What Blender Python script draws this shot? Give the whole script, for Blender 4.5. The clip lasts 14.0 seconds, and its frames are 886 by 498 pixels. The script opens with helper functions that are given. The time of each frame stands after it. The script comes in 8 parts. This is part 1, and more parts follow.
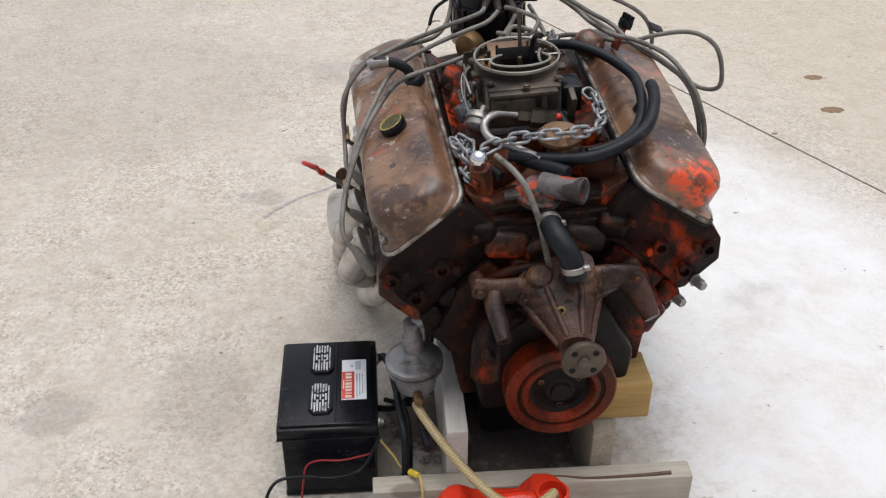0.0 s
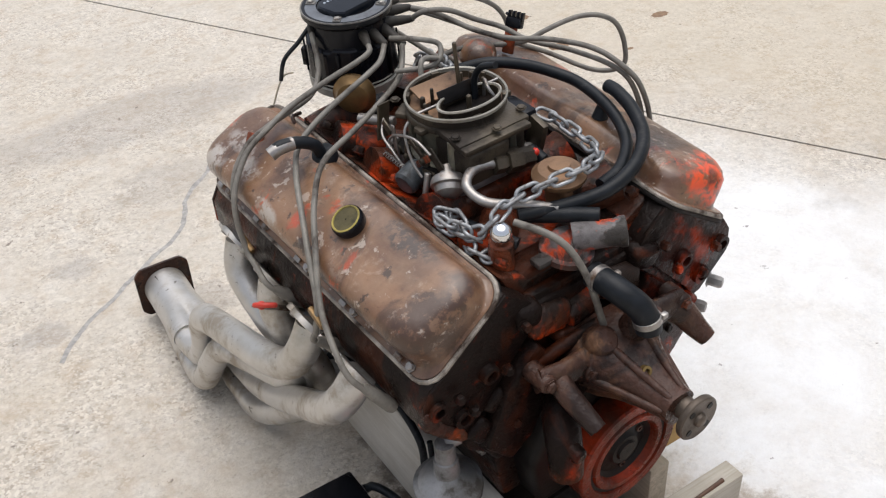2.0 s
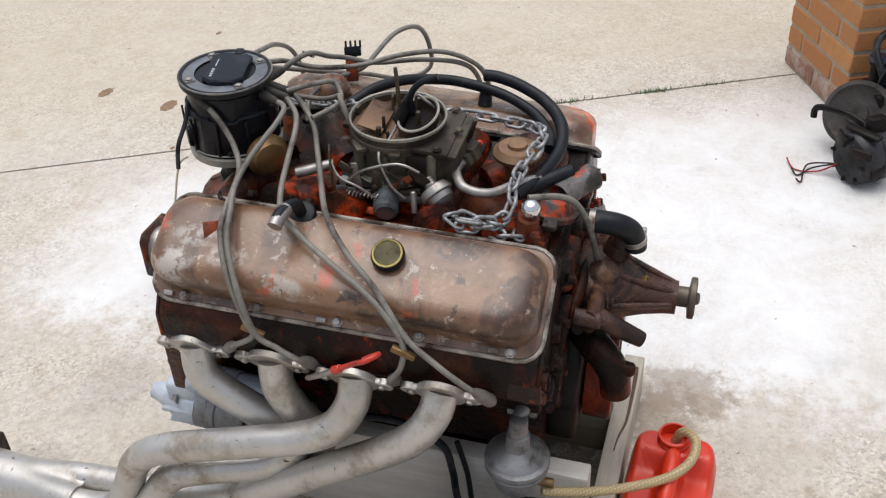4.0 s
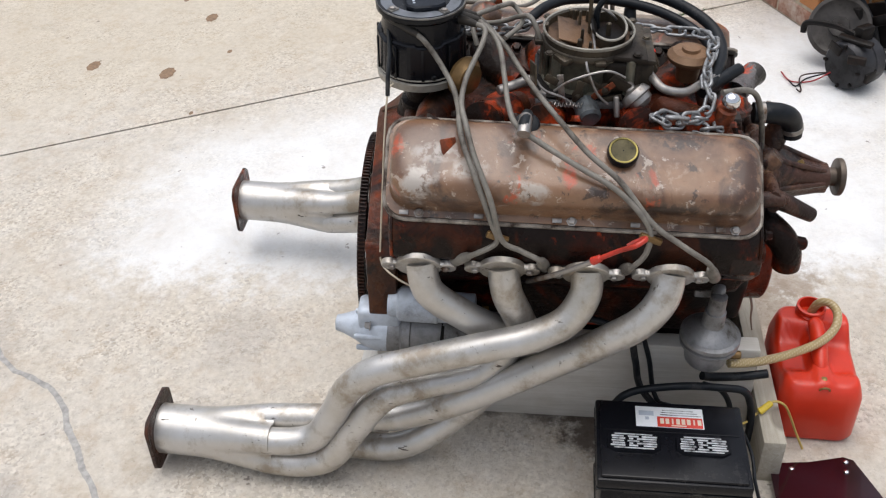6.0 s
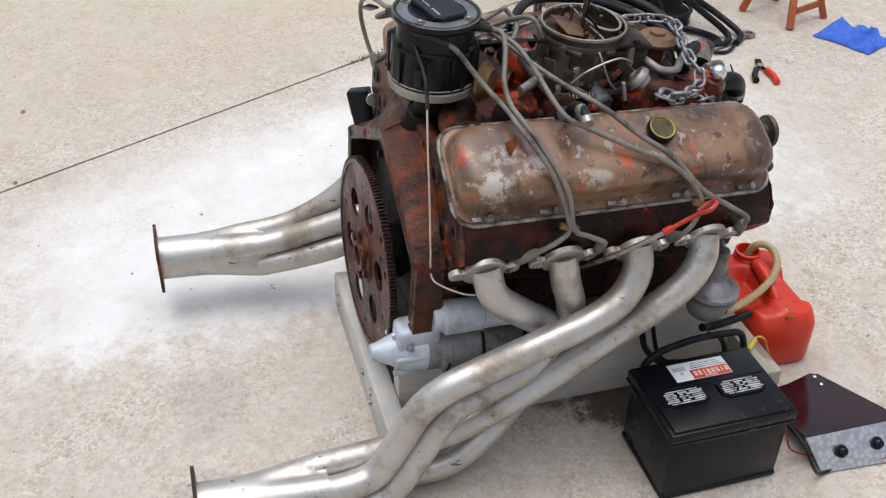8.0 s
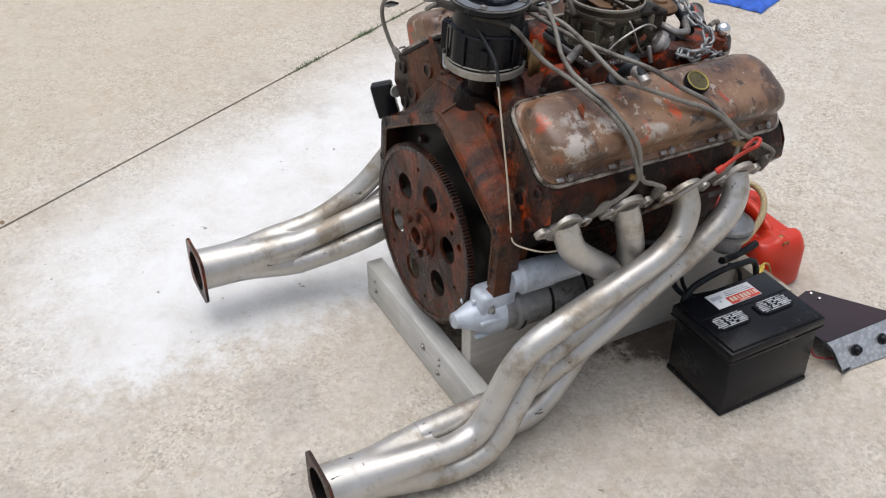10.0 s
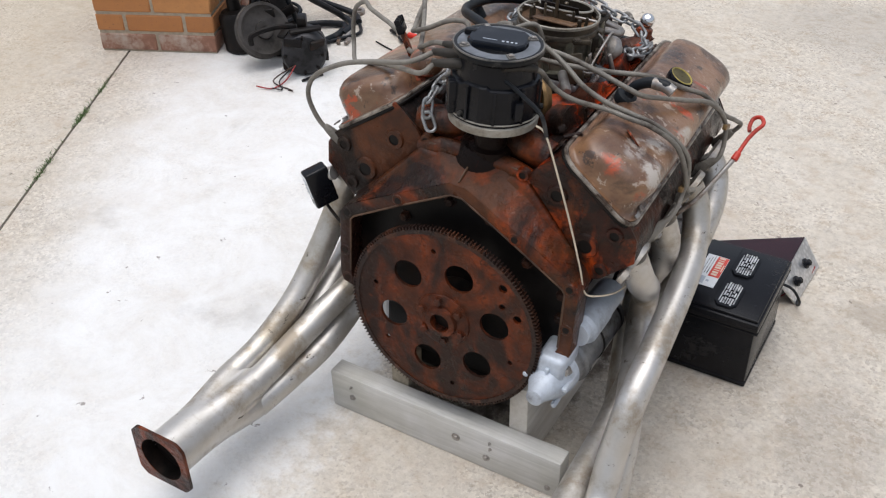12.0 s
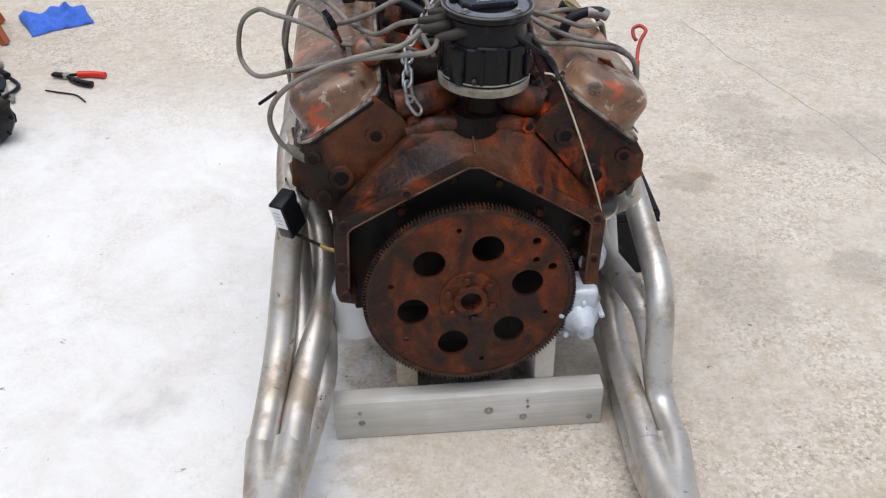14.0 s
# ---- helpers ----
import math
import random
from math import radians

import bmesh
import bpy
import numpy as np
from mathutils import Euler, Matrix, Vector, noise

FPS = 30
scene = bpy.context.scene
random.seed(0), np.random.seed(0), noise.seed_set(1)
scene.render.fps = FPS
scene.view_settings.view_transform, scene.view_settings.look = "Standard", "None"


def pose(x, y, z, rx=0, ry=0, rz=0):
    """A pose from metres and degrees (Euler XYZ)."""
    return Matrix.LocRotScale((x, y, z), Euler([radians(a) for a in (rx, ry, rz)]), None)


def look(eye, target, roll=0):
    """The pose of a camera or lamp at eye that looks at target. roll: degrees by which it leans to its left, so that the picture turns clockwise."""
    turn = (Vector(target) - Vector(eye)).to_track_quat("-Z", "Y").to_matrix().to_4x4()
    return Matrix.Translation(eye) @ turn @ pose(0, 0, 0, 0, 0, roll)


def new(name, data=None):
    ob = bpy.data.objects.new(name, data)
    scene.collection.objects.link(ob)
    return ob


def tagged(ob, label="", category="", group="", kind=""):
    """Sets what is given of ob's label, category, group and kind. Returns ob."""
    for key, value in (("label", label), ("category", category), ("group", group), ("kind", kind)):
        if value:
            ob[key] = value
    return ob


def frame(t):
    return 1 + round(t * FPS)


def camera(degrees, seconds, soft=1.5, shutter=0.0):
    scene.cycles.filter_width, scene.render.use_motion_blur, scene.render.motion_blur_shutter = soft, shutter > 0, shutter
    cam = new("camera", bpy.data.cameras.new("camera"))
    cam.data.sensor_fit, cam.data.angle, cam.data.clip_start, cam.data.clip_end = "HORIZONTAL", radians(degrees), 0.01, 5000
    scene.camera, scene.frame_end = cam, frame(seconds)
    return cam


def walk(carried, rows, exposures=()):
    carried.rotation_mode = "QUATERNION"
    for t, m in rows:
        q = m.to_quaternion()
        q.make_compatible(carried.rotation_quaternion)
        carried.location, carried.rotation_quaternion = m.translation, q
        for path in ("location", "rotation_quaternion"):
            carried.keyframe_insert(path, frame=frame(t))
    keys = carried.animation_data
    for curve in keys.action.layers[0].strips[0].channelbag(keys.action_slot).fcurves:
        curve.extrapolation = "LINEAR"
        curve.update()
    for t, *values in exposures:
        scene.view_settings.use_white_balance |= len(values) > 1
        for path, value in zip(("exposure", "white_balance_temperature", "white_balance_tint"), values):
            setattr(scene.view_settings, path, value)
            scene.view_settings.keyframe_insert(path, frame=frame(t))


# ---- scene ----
cam = camera(48.1, 14.0, 1.2)
PATH = [
    (0, (-0.252, -1.906, 1.343), (-0.122, -0.238, 0.247), 0.3),
    (0.5, (-0.275, -1.783, 1.348), (0.007, -0.147, 0.234), 0.8),
    (1, (-0.355, -1.673, 1.351), (0.045, -0.058, 0.241), 1.8),
    (1.5, (-0.534, -1.551, 1.341), (0.118, -0.01, 0.246), -1.4),
    (2, (-0.679, -1.395, 1.337), (0.176, -0.02, 0.163), -3.2),
    (2.2, (-0.704, -1.31, 1.342), (0.259, 0.003, 0.18), -3.6),
    (4.3, (-1.322, -0.775, 1.381), (0.274, -0.356, 0.251), -3.0),
    (4.5, (-1.396, -0.72, 1.384), (0.224, -0.364, 0.266), -3.5),
    (5, (-1.554, -0.556, 1.374), (0.072, -0.331, 0.231), -5.0),
    (5.5, (-1.564, -0.456, 1.373), (0.054, -0.243, 0.217), -2.0),
    (6, (-1.461, -0.328, 1.371), (0.126, -0.12, 0.172), -2.2),
    (6.5, (-1.388, -0.193, 1.379), (0.188, -0.09, 0.152), 1.2),
    (7, (-1.365, 0.026, 1.37), (0.205, -0.128, 0.142), 0.6),
    (7.5, (-1.377, 0.191, 1.368), (0.202, -0.098, 0.175), 1.2),
    (8, (-1.424, 0.288, 1.35), (0.134, -0.193, 0.193), 1.4),
    (8.2, (-1.445, 0.333, 1.358), (0.105, -0.178, 0.202), 1.3),
    (10.3, (-1.388, 0.735, 1.379), (0.034, -0.094, 0.243), 1.7),
    (10.5, (-1.333, 0.753, 1.389), (0.076, -0.109, 0.262), 3.5),
    (11, (-1.105, 0.799, 1.389), (0.216, -0.175, 0.246), 2.8),
    (11.5, (-0.892, 0.941, 1.366), (0.209, -0.271, 0.216), 2.9),
    (12, (-0.677, 1.098, 1.382), (0.173, -0.286, 0.215), -1.4),
    (12.5, (-0.444, 1.137, 1.392), (0.206, -0.364, 0.241), -2.8),
    (13, (-0.221, 1.197, 1.371), (0.08, -0.406, 0.214), -0.2),
    (13.5, (-0.004, 1.294, 1.354), (0.048, -0.289, 0.132), -1.0),
    (14, (0.119, 1.272, 1.35), (0.029, -0.335, 0.163), -1.4),
]
walk(cam, [(t, look(eye, target, roll)) for t, eye, target, roll in PATH],
     ((0.0, -0.07, 6430, 10), (2.0, 0.06, 6440, 10), (5.0, 0.01, 6400, 10), (6.0, 0.06, 6400, 10), (7.5, -0.02, 6380, 10), (11.0, -0.09, 6340, 10), (12.5, -0.02, 6340, 10), (14.0, -0.03, 6290, 10)))

# ---- world and sun: a bright overcast sky over an open yard ----
world = bpy.data.worlds.new("overcast_sky")
scene.world = world
world.use_nodes = True
wn = world.node_tree.nodes
sky = wn.new("ShaderNodeTexSky")
sky.sky_type, sky.sun_disc = "NISHITA", False
sky.sun_elevation, sky.sun_rotation = radians(84), radians(35)
sky.air_density, sky.dust_density, sky.ozone_density = 1.0, 4.0, 0.6
cloud = wn.new("ShaderNodeHueSaturation")
cloud.inputs["Saturation"].default_value = 0.46
world.node_tree.links.new(sky.outputs[0], cloud.inputs["Color"])
world.node_tree.links.new(cloud.outputs[0], wn["Background"].inputs[0])
wn["Background"].inputs[1].default_value = 0.165
sun = new("sun", bpy.data.lights.new("sun", "SUN"))
sun.data.energy, sun.data.angle, sun.data.color = 1.6, radians(75), (1.0, 0.985, 0.965)
sun.matrix_world = look((0.25, 0.35, 5.5), (0, 0, 0))


# ---- material helpers ----
def material(name):
    m = bpy.data.materials.new(name)
    m.use_nodes = True
    return m, m.node_tree, m.node_tree.nodes["Principled BSDF"]


def node(nt, kind, **inputs):
    n = nt.nodes.new("ShaderNode" + kind)
    for key, value in inputs.items():
        n.inputs[key].default_value = value
    return n


def coords(nt, scale=(1, 1, 1)):
    tc = nt.nodes.new("ShaderNodeTexCoord")
    mp = node(nt, "Mapping", Scale=scale)
    nt.links.new(tc.outputs["Object"], mp.inputs[0])
    return mp.outputs[0]


def noise_of(nt, vec, scale, detail=6.0, rough=0.6, low=0.4, high=0.6, warp=0.0):
    """A noise cut to 0..1 between low and high."""
    n = node(nt, "TexNoise", Scale=scale, Detail=detail, Roughness=rough, Distortion=warp)
    nt.links.new(vec, n.inputs["Vector"])
    r = node(nt, "MapRange", **{"From Min": low, "From Max": high})
    nt.links.new(n.outputs[0], r.inputs["Value"])
    return r.outputs[0]


def mix(nt, fac, a, b):
    m = nt.nodes.new("ShaderNodeMix")
    m.data_type = "RGBA"
    for sock, v in ((m.inputs[0], fac), (m.inputs[6], a), (m.inputs[7], b)):
        if isinstance(v, (tuple, float, int)):
            sock.default_value = (*v, 1.0) if isinstance(v, tuple) else v
        else:
            nt.links.new(v, sock)
    return m.outputs[2]


def value_mix(nt, fac, a, b):
    r = node(nt, "MapRange", **{"To Min": a, "To Max": b})
    nt.links.new(fac, r.inputs["Value"])
    return r.outputs[0]


def times(nt, a, b):
    m = nt.nodes.new("ShaderNodeMath")
    m.operation = "MULTIPLY"
    nt.links.new(a, m.inputs[0])
    if isinstance(b, float):
        m.inputs[1].default_value = b
    else:
        nt.links.new(b, m.inputs[1])
    return m.outputs[0]


def bump(nt, bs, height, strength=0.3, dist=0.002):
    b = node(nt, "Bump", Strength=strength, Distance=dist)
    nt.links.new(height, b.inputs["Height"])
    nt.links.new(b.outputs[0], bs.inputs["Normal"])


def simple(name, color, rough=0.5, metal=0.0, var=0.25, scale=60.0, relief=0.15, dirt=None, dirt_amount=0.5, coat=0.0):
    """A plain finish with mottling, fine relief and, if given, dirt of a second colour."""
    m, nt, bs = material(name)
    v = coords(nt)
    n1 = noise_of(nt, v, scale, low=0.3, high=0.7)
    dark = tuple(c * (1 - var) for c in color)
    col = mix(nt, n1, dark, tuple(min(1, c * (1 + var * 0.5)) for c in color))
    if dirt:
        n2 = noise_of(nt, v, scale * 0.25, detail=9, rough=0.7, low=0.62 - 0.3 * dirt_amount, high=0.72 - 0.2 * dirt_amount)
        col = mix(nt, n2, col, dirt)
        nt.links.new(value_mix(nt, n2, rough, min(1, rough + 0.3)), bs.inputs["Roughness"])
    else:
        nt.links.new(value_mix(nt, n1, rough * 0.85, min(1.0, rough * 1.15)), bs.inputs["Roughness"])
    nt.links.new(col, bs.inputs["Base Color"])
    bs.inputs["Metallic"].default_value = metal
    bs.inputs["Coat Weight"].default_value = coat
    if max(color) < 0.05:
        bs.inputs["Specular IOR Level"].default_value = 0.22
    fine = noise_of(nt, v, scale * 6, detail=4, low=0.2, high=0.8)
    bump(nt, bs, fine, relief, 0.0008)
    return m


def cast_iron(name, rust, paint, grease, paint_amount, grease_amount, scale=9.0, rough=0.40, dust=0.25, soft=0.03, shine=0.22):
    """Old painted iron: brown rust, what is left of the orange paint, soft black grease, tan dust."""
    m, nt, bs = material(name)
    v = coords(nt)
    r1 = noise_of(nt, v, scale * 5, detail=9, rough=0.68, low=0.32, high=0.68)
    big = noise_of(nt, v, scale * 0.7, detail=5, rough=0.55, low=0.35, high=0.65, warp=0.5)
    col = mix(nt, r1, tuple(c * 0.5 for c in rust), rust)
    col = mix(nt, times(nt, big, 0.5), col, tuple(c * 0.45 + 0.25 * p * paint_amount for c, p in zip(rust, paint)))
    pm = 0.64 - 0.24 * paint_amount
    p = noise_of(nt, v, scale, detail=8, rough=0.60, low=pm - soft * 0.5, high=pm + soft, warp=0.5)
    p2 = noise_of(nt, v, scale * 3.3, detail=9, rough=0.7, low=0.40, high=0.52)
    worn = times(nt, p, value_mix(nt, p2, 0.45, 1.0))
    pc = mix(nt, r1, tuple(c * 0.62 for c in paint), paint)
    col = mix(nt, worn, col, pc)
    gm = 0.66 - 0.26 * grease_amount
    g = noise_of(nt, coords(nt, (1.0, 1.0, 0.7)), scale * 1.1, detail=7, rough=0.6, low=gm - soft, high=gm + soft, warp=0.7)
    col = mix(nt, times(nt, g, 0.93), col, grease)
    d = noise_of(nt, v, scale * 2.1, detail=10, rough=0.72, low=0.57, high=0.70)
    col = mix(nt, times(nt, d, dust), col, (0.17, 0.105, 0.062))
    pit = noise_of(nt, v, scale * 14, detail=6, rough=0.7, low=0.60, high=0.68)
    col = mix(nt, times(nt, pit, 0.55), col, tuple(c * 0.7 for c in grease))
    chip = noise_of(nt, v, scale * 6.5, detail=9, rough=0.72, low=0.575, high=0.600, warp=0.4)
    col = mix(nt, times(nt, times(nt, chip, value_mix(nt, worn, 0.15, 1.0)), 0.75), col, tuple(c * 0.35 for c in rust))
    bare = noise_of(nt, v, scale * 4.3, detail=10, rough=0.74, low=0.625, high=0.650, warp=0.3)
    col = mix(nt, times(nt, bare, 0.5 * paint_amount), col, paint)
    nt.links.new(col, bs.inputs["Base Color"])
    wet = noise_of(nt, v, scale * 1.7, detail=6, rough=0.6, low=0.40, high=0.62)
    nt.links.new(value_mix(nt, wet, rough, rough * 0.5), bs.inputs["Roughness"])
    bs.inputs["Specular IOR Level"].default_value = shine
    lump = node(nt, "TexNoise", Scale=26.0, Detail=4.0, Roughness=0.5)
    nt.links.new(v, lump.inputs["Vector"])
    fine = node(nt, "TexNoise", Scale=95.0, Detail=8.0, Roughness=0.66, Distortion=0.4)
    nt.links.new(v, fine.inputs["Vector"])
    b1 = node(nt, "Bump", Strength=0.55, Distance=0.010)
    nt.links.new(lump.outputs[0], b1.inputs["Height"])
    b2 = node(nt, "Bump", Strength=0.65, Distance=0.0032)
    nt.links.new(fine.outputs[0], b2.inputs["Height"])
    nt.links.new(b1.outputs[0], b2.inputs["Normal"])
    nt.links.new(b2.outputs[0], bs.inputs["Normal"])
    return m


M_BLOCK = cast_iron("orange_iron_rear", (0.112, 0.040, 0.016), (0.33, 0.055, 0.009), (0.010, 0.0075, 0.0065), 0.50, 0.76, scale=6.5, soft=0.06, shine=0.24, dust=0.14)
M_HEAD = cast_iron("orange_iron_head", (0.050, 0.018, 0.009), (0.50, 0.056, 0.009), (0.009, 0.0065, 0.0055), 0.36, 0.93, scale=9, shine=0.14, dust=0.12)
M_HEADREAR = cast_iron("orange_iron_head_end", (0.115, 0.038, 0.014), (0.58, 0.080, 0.009), (0.010, 0.0075, 0.0065), 0.56, 0.76, scale=7, soft=0.05, shine=0.24, dust=0.14)
M_FRONT = cast_iron("greasy_iron", (0.062, 0.018, 0.007), (0.46, 0.042, 0.006), (0.007, 0.0055, 0.005), 0.30, 0.92, soft=0.06, dust=0.05, shine=0.10)
M_INTAKE = cast_iron("intake_iron", (0.090, 0.030, 0.015), (0.50, 0.055, 0.010), (0.014, 0.010, 0.008), 0.40, 0.64, scale=10)
M_HUMP = cast_iron("orange_painted_iron", (0.30, 0.050, 0.014), (0.58, 0.070, 0.014), (0.030, 0.014, 0.010), 0.80, 0.36, scale=12, shine=0.24)
M_PUMP = cast_iron("pump_iron", (0.082, 0.038, 0.026), (0.170, 0.086, 0.046), (0.018, 0.010, 0.008), 0.4, 0.58, scale=10, shine=0.28)
M_FLEX = cast_iron("flexplate_steel", (0.088, 0.025, 0.010), (0.215, 0.042, 0.010), (0.016, 0.010, 0.008), 0.70, 0.62, scale=9, rough=0.44, dust=0.08, soft=0.07, shine=0.20)
M_TEETH = cast_iron("ring_gear_steel", (0.050, 0.024, 0.016), (0.09, 0.035, 0.02), (0.022, 0.013, 0.011), 0.4, 0.6, scale=20, rough=0.42, dust=0.2)
M_BALANCER = cast_iron("balancer_paint", (0.16, 0.026, 0.008), (0.34, 0.030, 0.005), (0.045, 0.013, 0.007), 0.90, 0.55, scale=9, soft=0.11, dust=0.08, shine=0.18)
M_CLIPRUST = cast_iron("rusty_clip", (0.20, 0.055, 0.025), (0.34, 0.07, 0.025), (0.04, 0.02, 0.014), 0.6, 0.4, scale=22)
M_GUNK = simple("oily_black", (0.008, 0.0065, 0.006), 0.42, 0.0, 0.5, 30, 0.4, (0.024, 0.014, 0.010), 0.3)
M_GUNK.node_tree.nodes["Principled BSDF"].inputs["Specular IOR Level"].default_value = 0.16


def cover_material(name, patch=None):
    """Brown baked paint on a pressed steel cover, pale wear and painted sheen on upturned faces, orange scrapes; patch:
    colour blots round given places.
    """
    m, nt, bs = material(name)
    v = coords(nt)
    big = noise_of(nt, v, 5.5, detail=7, rough=0.58, low=0.42, high=0.58, warp=0.7)
    fine = noise_of(nt, v, 44, detail=10, rough=0.72, low=0.3, high=0.7)
    col = mix(nt, big, (0.082, 0.036, 0.018), (0.236, 0.124, 0.062))
    mid = noise_of(nt, v, 17, detail=9, rough=0.66, low=0.40, high=0.66, warp=0.4)
    col = mix(nt, times(nt, mid, 0.40), col, (0.275, 0.182, 0.112))
    col = mix(nt, times(nt, fine, 0.35), col, (0.105, 0.036, 0.016))
    o = noise_of(nt, v, 13, detail=9, rough=0.66, low=0.605, high=0.640, warp=0.6)
    col = mix(nt, times(nt, o, 0.85), col, (0.42, 0.060, 0.014))
    run = noise_of(nt, coords(nt, (0.7, 1.2, 0.6)), 9, detail=8, rough=0.62, low=0.525, high=0.60, warp=0.9)
    col = mix(nt, times(nt, run, 0.66), col, (0.034, 0.016, 0.009))
    # pale tone on upturned faces: bare metal and gloss sheen painted together
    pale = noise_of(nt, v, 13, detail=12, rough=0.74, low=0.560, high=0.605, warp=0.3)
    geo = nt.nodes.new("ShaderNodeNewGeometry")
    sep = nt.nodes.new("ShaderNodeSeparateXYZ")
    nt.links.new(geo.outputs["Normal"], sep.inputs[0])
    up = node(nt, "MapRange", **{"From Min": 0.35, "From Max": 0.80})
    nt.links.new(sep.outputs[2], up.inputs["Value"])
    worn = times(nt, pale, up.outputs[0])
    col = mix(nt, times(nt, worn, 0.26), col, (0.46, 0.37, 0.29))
    # pale flecks do for paint chips and for small painted glints
    chips = noise_of(nt, v, 46, detail=8, rough=0.7, low=0.60, high=0.625, warp=0.4)
    col = mix(nt, times(nt, chips, 0.52), col, (0.52, 0.45, 0.38))
    d = noise_of(nt, v, 30, detail=9, rough=0.72, low=0.585, high=0.63, warp=0.3)
    col = mix(nt, times(nt, d, 0.8), col, (0.020, 0.012, 0.009))
    if patch:
        wv = node(nt, "TexNoise", Scale=26.0, Detail=7.0, Roughness=0.62)
        nt.links.new(v, wv.inputs["Vector"])
        for c, r, color in patch:
            mp = node(nt, "Mapping", Scale=tuple(1 / k for k in r), Location=tuple(-a / k for a, k in zip(c, r)))
            nt.links.new(v, mp.inputs[0])
            ln = nt.nodes.new("ShaderNodeVectorMath")
            ln.operation = "LENGTH"
            nt.links.new(mp.outputs[0], ln.inputs[0])
            ad = nt.nodes.new("ShaderNodeMath")
            ad.operation = "MULTIPLY_ADD"
            nt.links.new(wv.outputs[0], ad.inputs[0])
            ad.inputs[1].default_value = 2.6
            nt.links.new(ln.outputs["Value"], ad.inputs[2])
            rg_ = node(nt, "MapRange", **{"From Min": 1.95, "From Max": 2.45, "To Min": 1.0, "To Max": 0.0})
            nt.links.new(ad.outputs[0], rg_.inputs["Value"])
            chip = noise_of(nt, v, 55, detail=9, rough=0.7, low=0.42, high=0.50)
            col = mix(nt, times(nt, rg_.outputs[0], value_mix(nt, chip, 0.05, 0.92)), col, color)
    scratch = noise_of(nt, coords(nt, (1.0, 0.16, 1.0)), 85, detail=7, rough=0.7, low=0.66, high=0.69)
    nt.links.new(mix(nt, times(nt, scratch, 0.45), col, (0.36, 0.29, 0.23)), bs.inputs["Base Color"])
    nt.links.new(value_mix(nt, fine, 0.26, 0.46), bs.inputs["Roughness"])
    bs.inputs["Coat Weight"].default_value = 0.38
    nt.links.new(value_mix(nt, mid, 0.10, 0.26), bs.inputs["Coat Roughness"])
    dent = node(nt, "TexNoise", Scale=9.0, Detail=4.0, Roughness=0.5)
    nt.links.new(v, dent.inputs["Vector"])
    b1 = node(nt, "Bump", Strength=0.30, Distance=0.012)
    nt.links.new(dent.outputs[0], b1.inputs["Height"])
    b2 = node(nt, "Bump", Strength=0.30, Distance=0.0016)
    nt.links.new(fine, b2.inputs["Height"])
    nt.links.new(b1.outputs[0], b2.inputs["Normal"])
    nt.links.new(b2.outputs[0], bs.inputs["Normal"])
    return m


def header_material():
    """Dull aluminium paint over steel tube, heat-tanned, with dark scuffs."""
    m, nt, bs = material("header_aluminium_paint")
    v = coords(nt)
    big = noise_of(nt, v, 5, detail=6, low=0.38, high=0.66)
    col = mix(nt, big, (0.53, 0.515, 0.495), (0.40, 0.362, 0.30))
    mot = noise_of(nt, v, 28, detail=9, rough=0.7, low=0.38, high=0.66)
    col = mix(nt, times(nt, mot, 0.5), col, (0.62, 0.61, 0.60))
    tan = noise_of(nt, v, 11, detail=9, rough=0.68, low=0.50, high=0.62)
    col = mix(nt, times(nt, tan, 0.72), col, (0.29, 0.235, 0.17))
    drk = noise_of(nt, v, 30, detail=8, rough=0.7, low=0.635, high=0.68, warp=0.5)
    col = mix(nt, times(nt, drk, 0.8), col, (0.10, 0.075, 0.055))
    scr = noise_of(nt, coords(nt, (1, 0.25, 1)), 70, detail=6, rough=0.7, low=0.65, high=0.69)
    col = mix(nt, scr, col, (0.05, 0.038, 0.03))
    nt.links.new(col, bs.inputs["Base Color"])
    bs.inputs["Metallic"].default_value = 0.72
    nt.links.new(value_mix(nt, tan, 0.38, 0.60), bs.inputs["Roughness"])
    bump(nt, bs, mot, 0.12, 0.0015)
    return m


def wood_material(name, a, b, stain, along):
    """Weathered softwood with grain along one axis, knots and stains."""
    m, nt, bs = material(name)
    s = [14.0, 14.0, 14.0]
    s[along] = 0.9
    g = noise_of(nt, coords(nt, tuple(s)), 7, detail=9, rough=0.65, low=0.3, high=0.7, warp=0.8)
    big = noise_of(nt, coords(nt), 9, detail=7, low=0.35, high=0.7)
    col = mix(nt, g, a, b)
    col = mix(nt, times(nt, big, 0.5), col, stain)
    k = node(nt, "TexVoronoi", Scale=5.5)
    sv = [1.0, 1.0, 1.0]
    sv[along] = 0.55
    nt.links.new(coords(nt, tuple(sv)), k.inputs["Vector"])
    kr = node(nt, "MapRange", **{"From Min": 0.07, "From Max": 0.10, "To Min": 1.0, "To Max": 0.0})
    nt.links.new(k.outputs["Distance"], kr.inputs["Value"])
    col = mix(nt, times(nt, kr.outputs[0], 0.6), col, (0.10, 0.07, 0.05))
    nt.links.new(col, bs.inputs["Base Color"])
    bs.inputs["Roughness"].default_value = 0.82
    bump(nt, bs, g, 0.3, 0.0015)
    return m


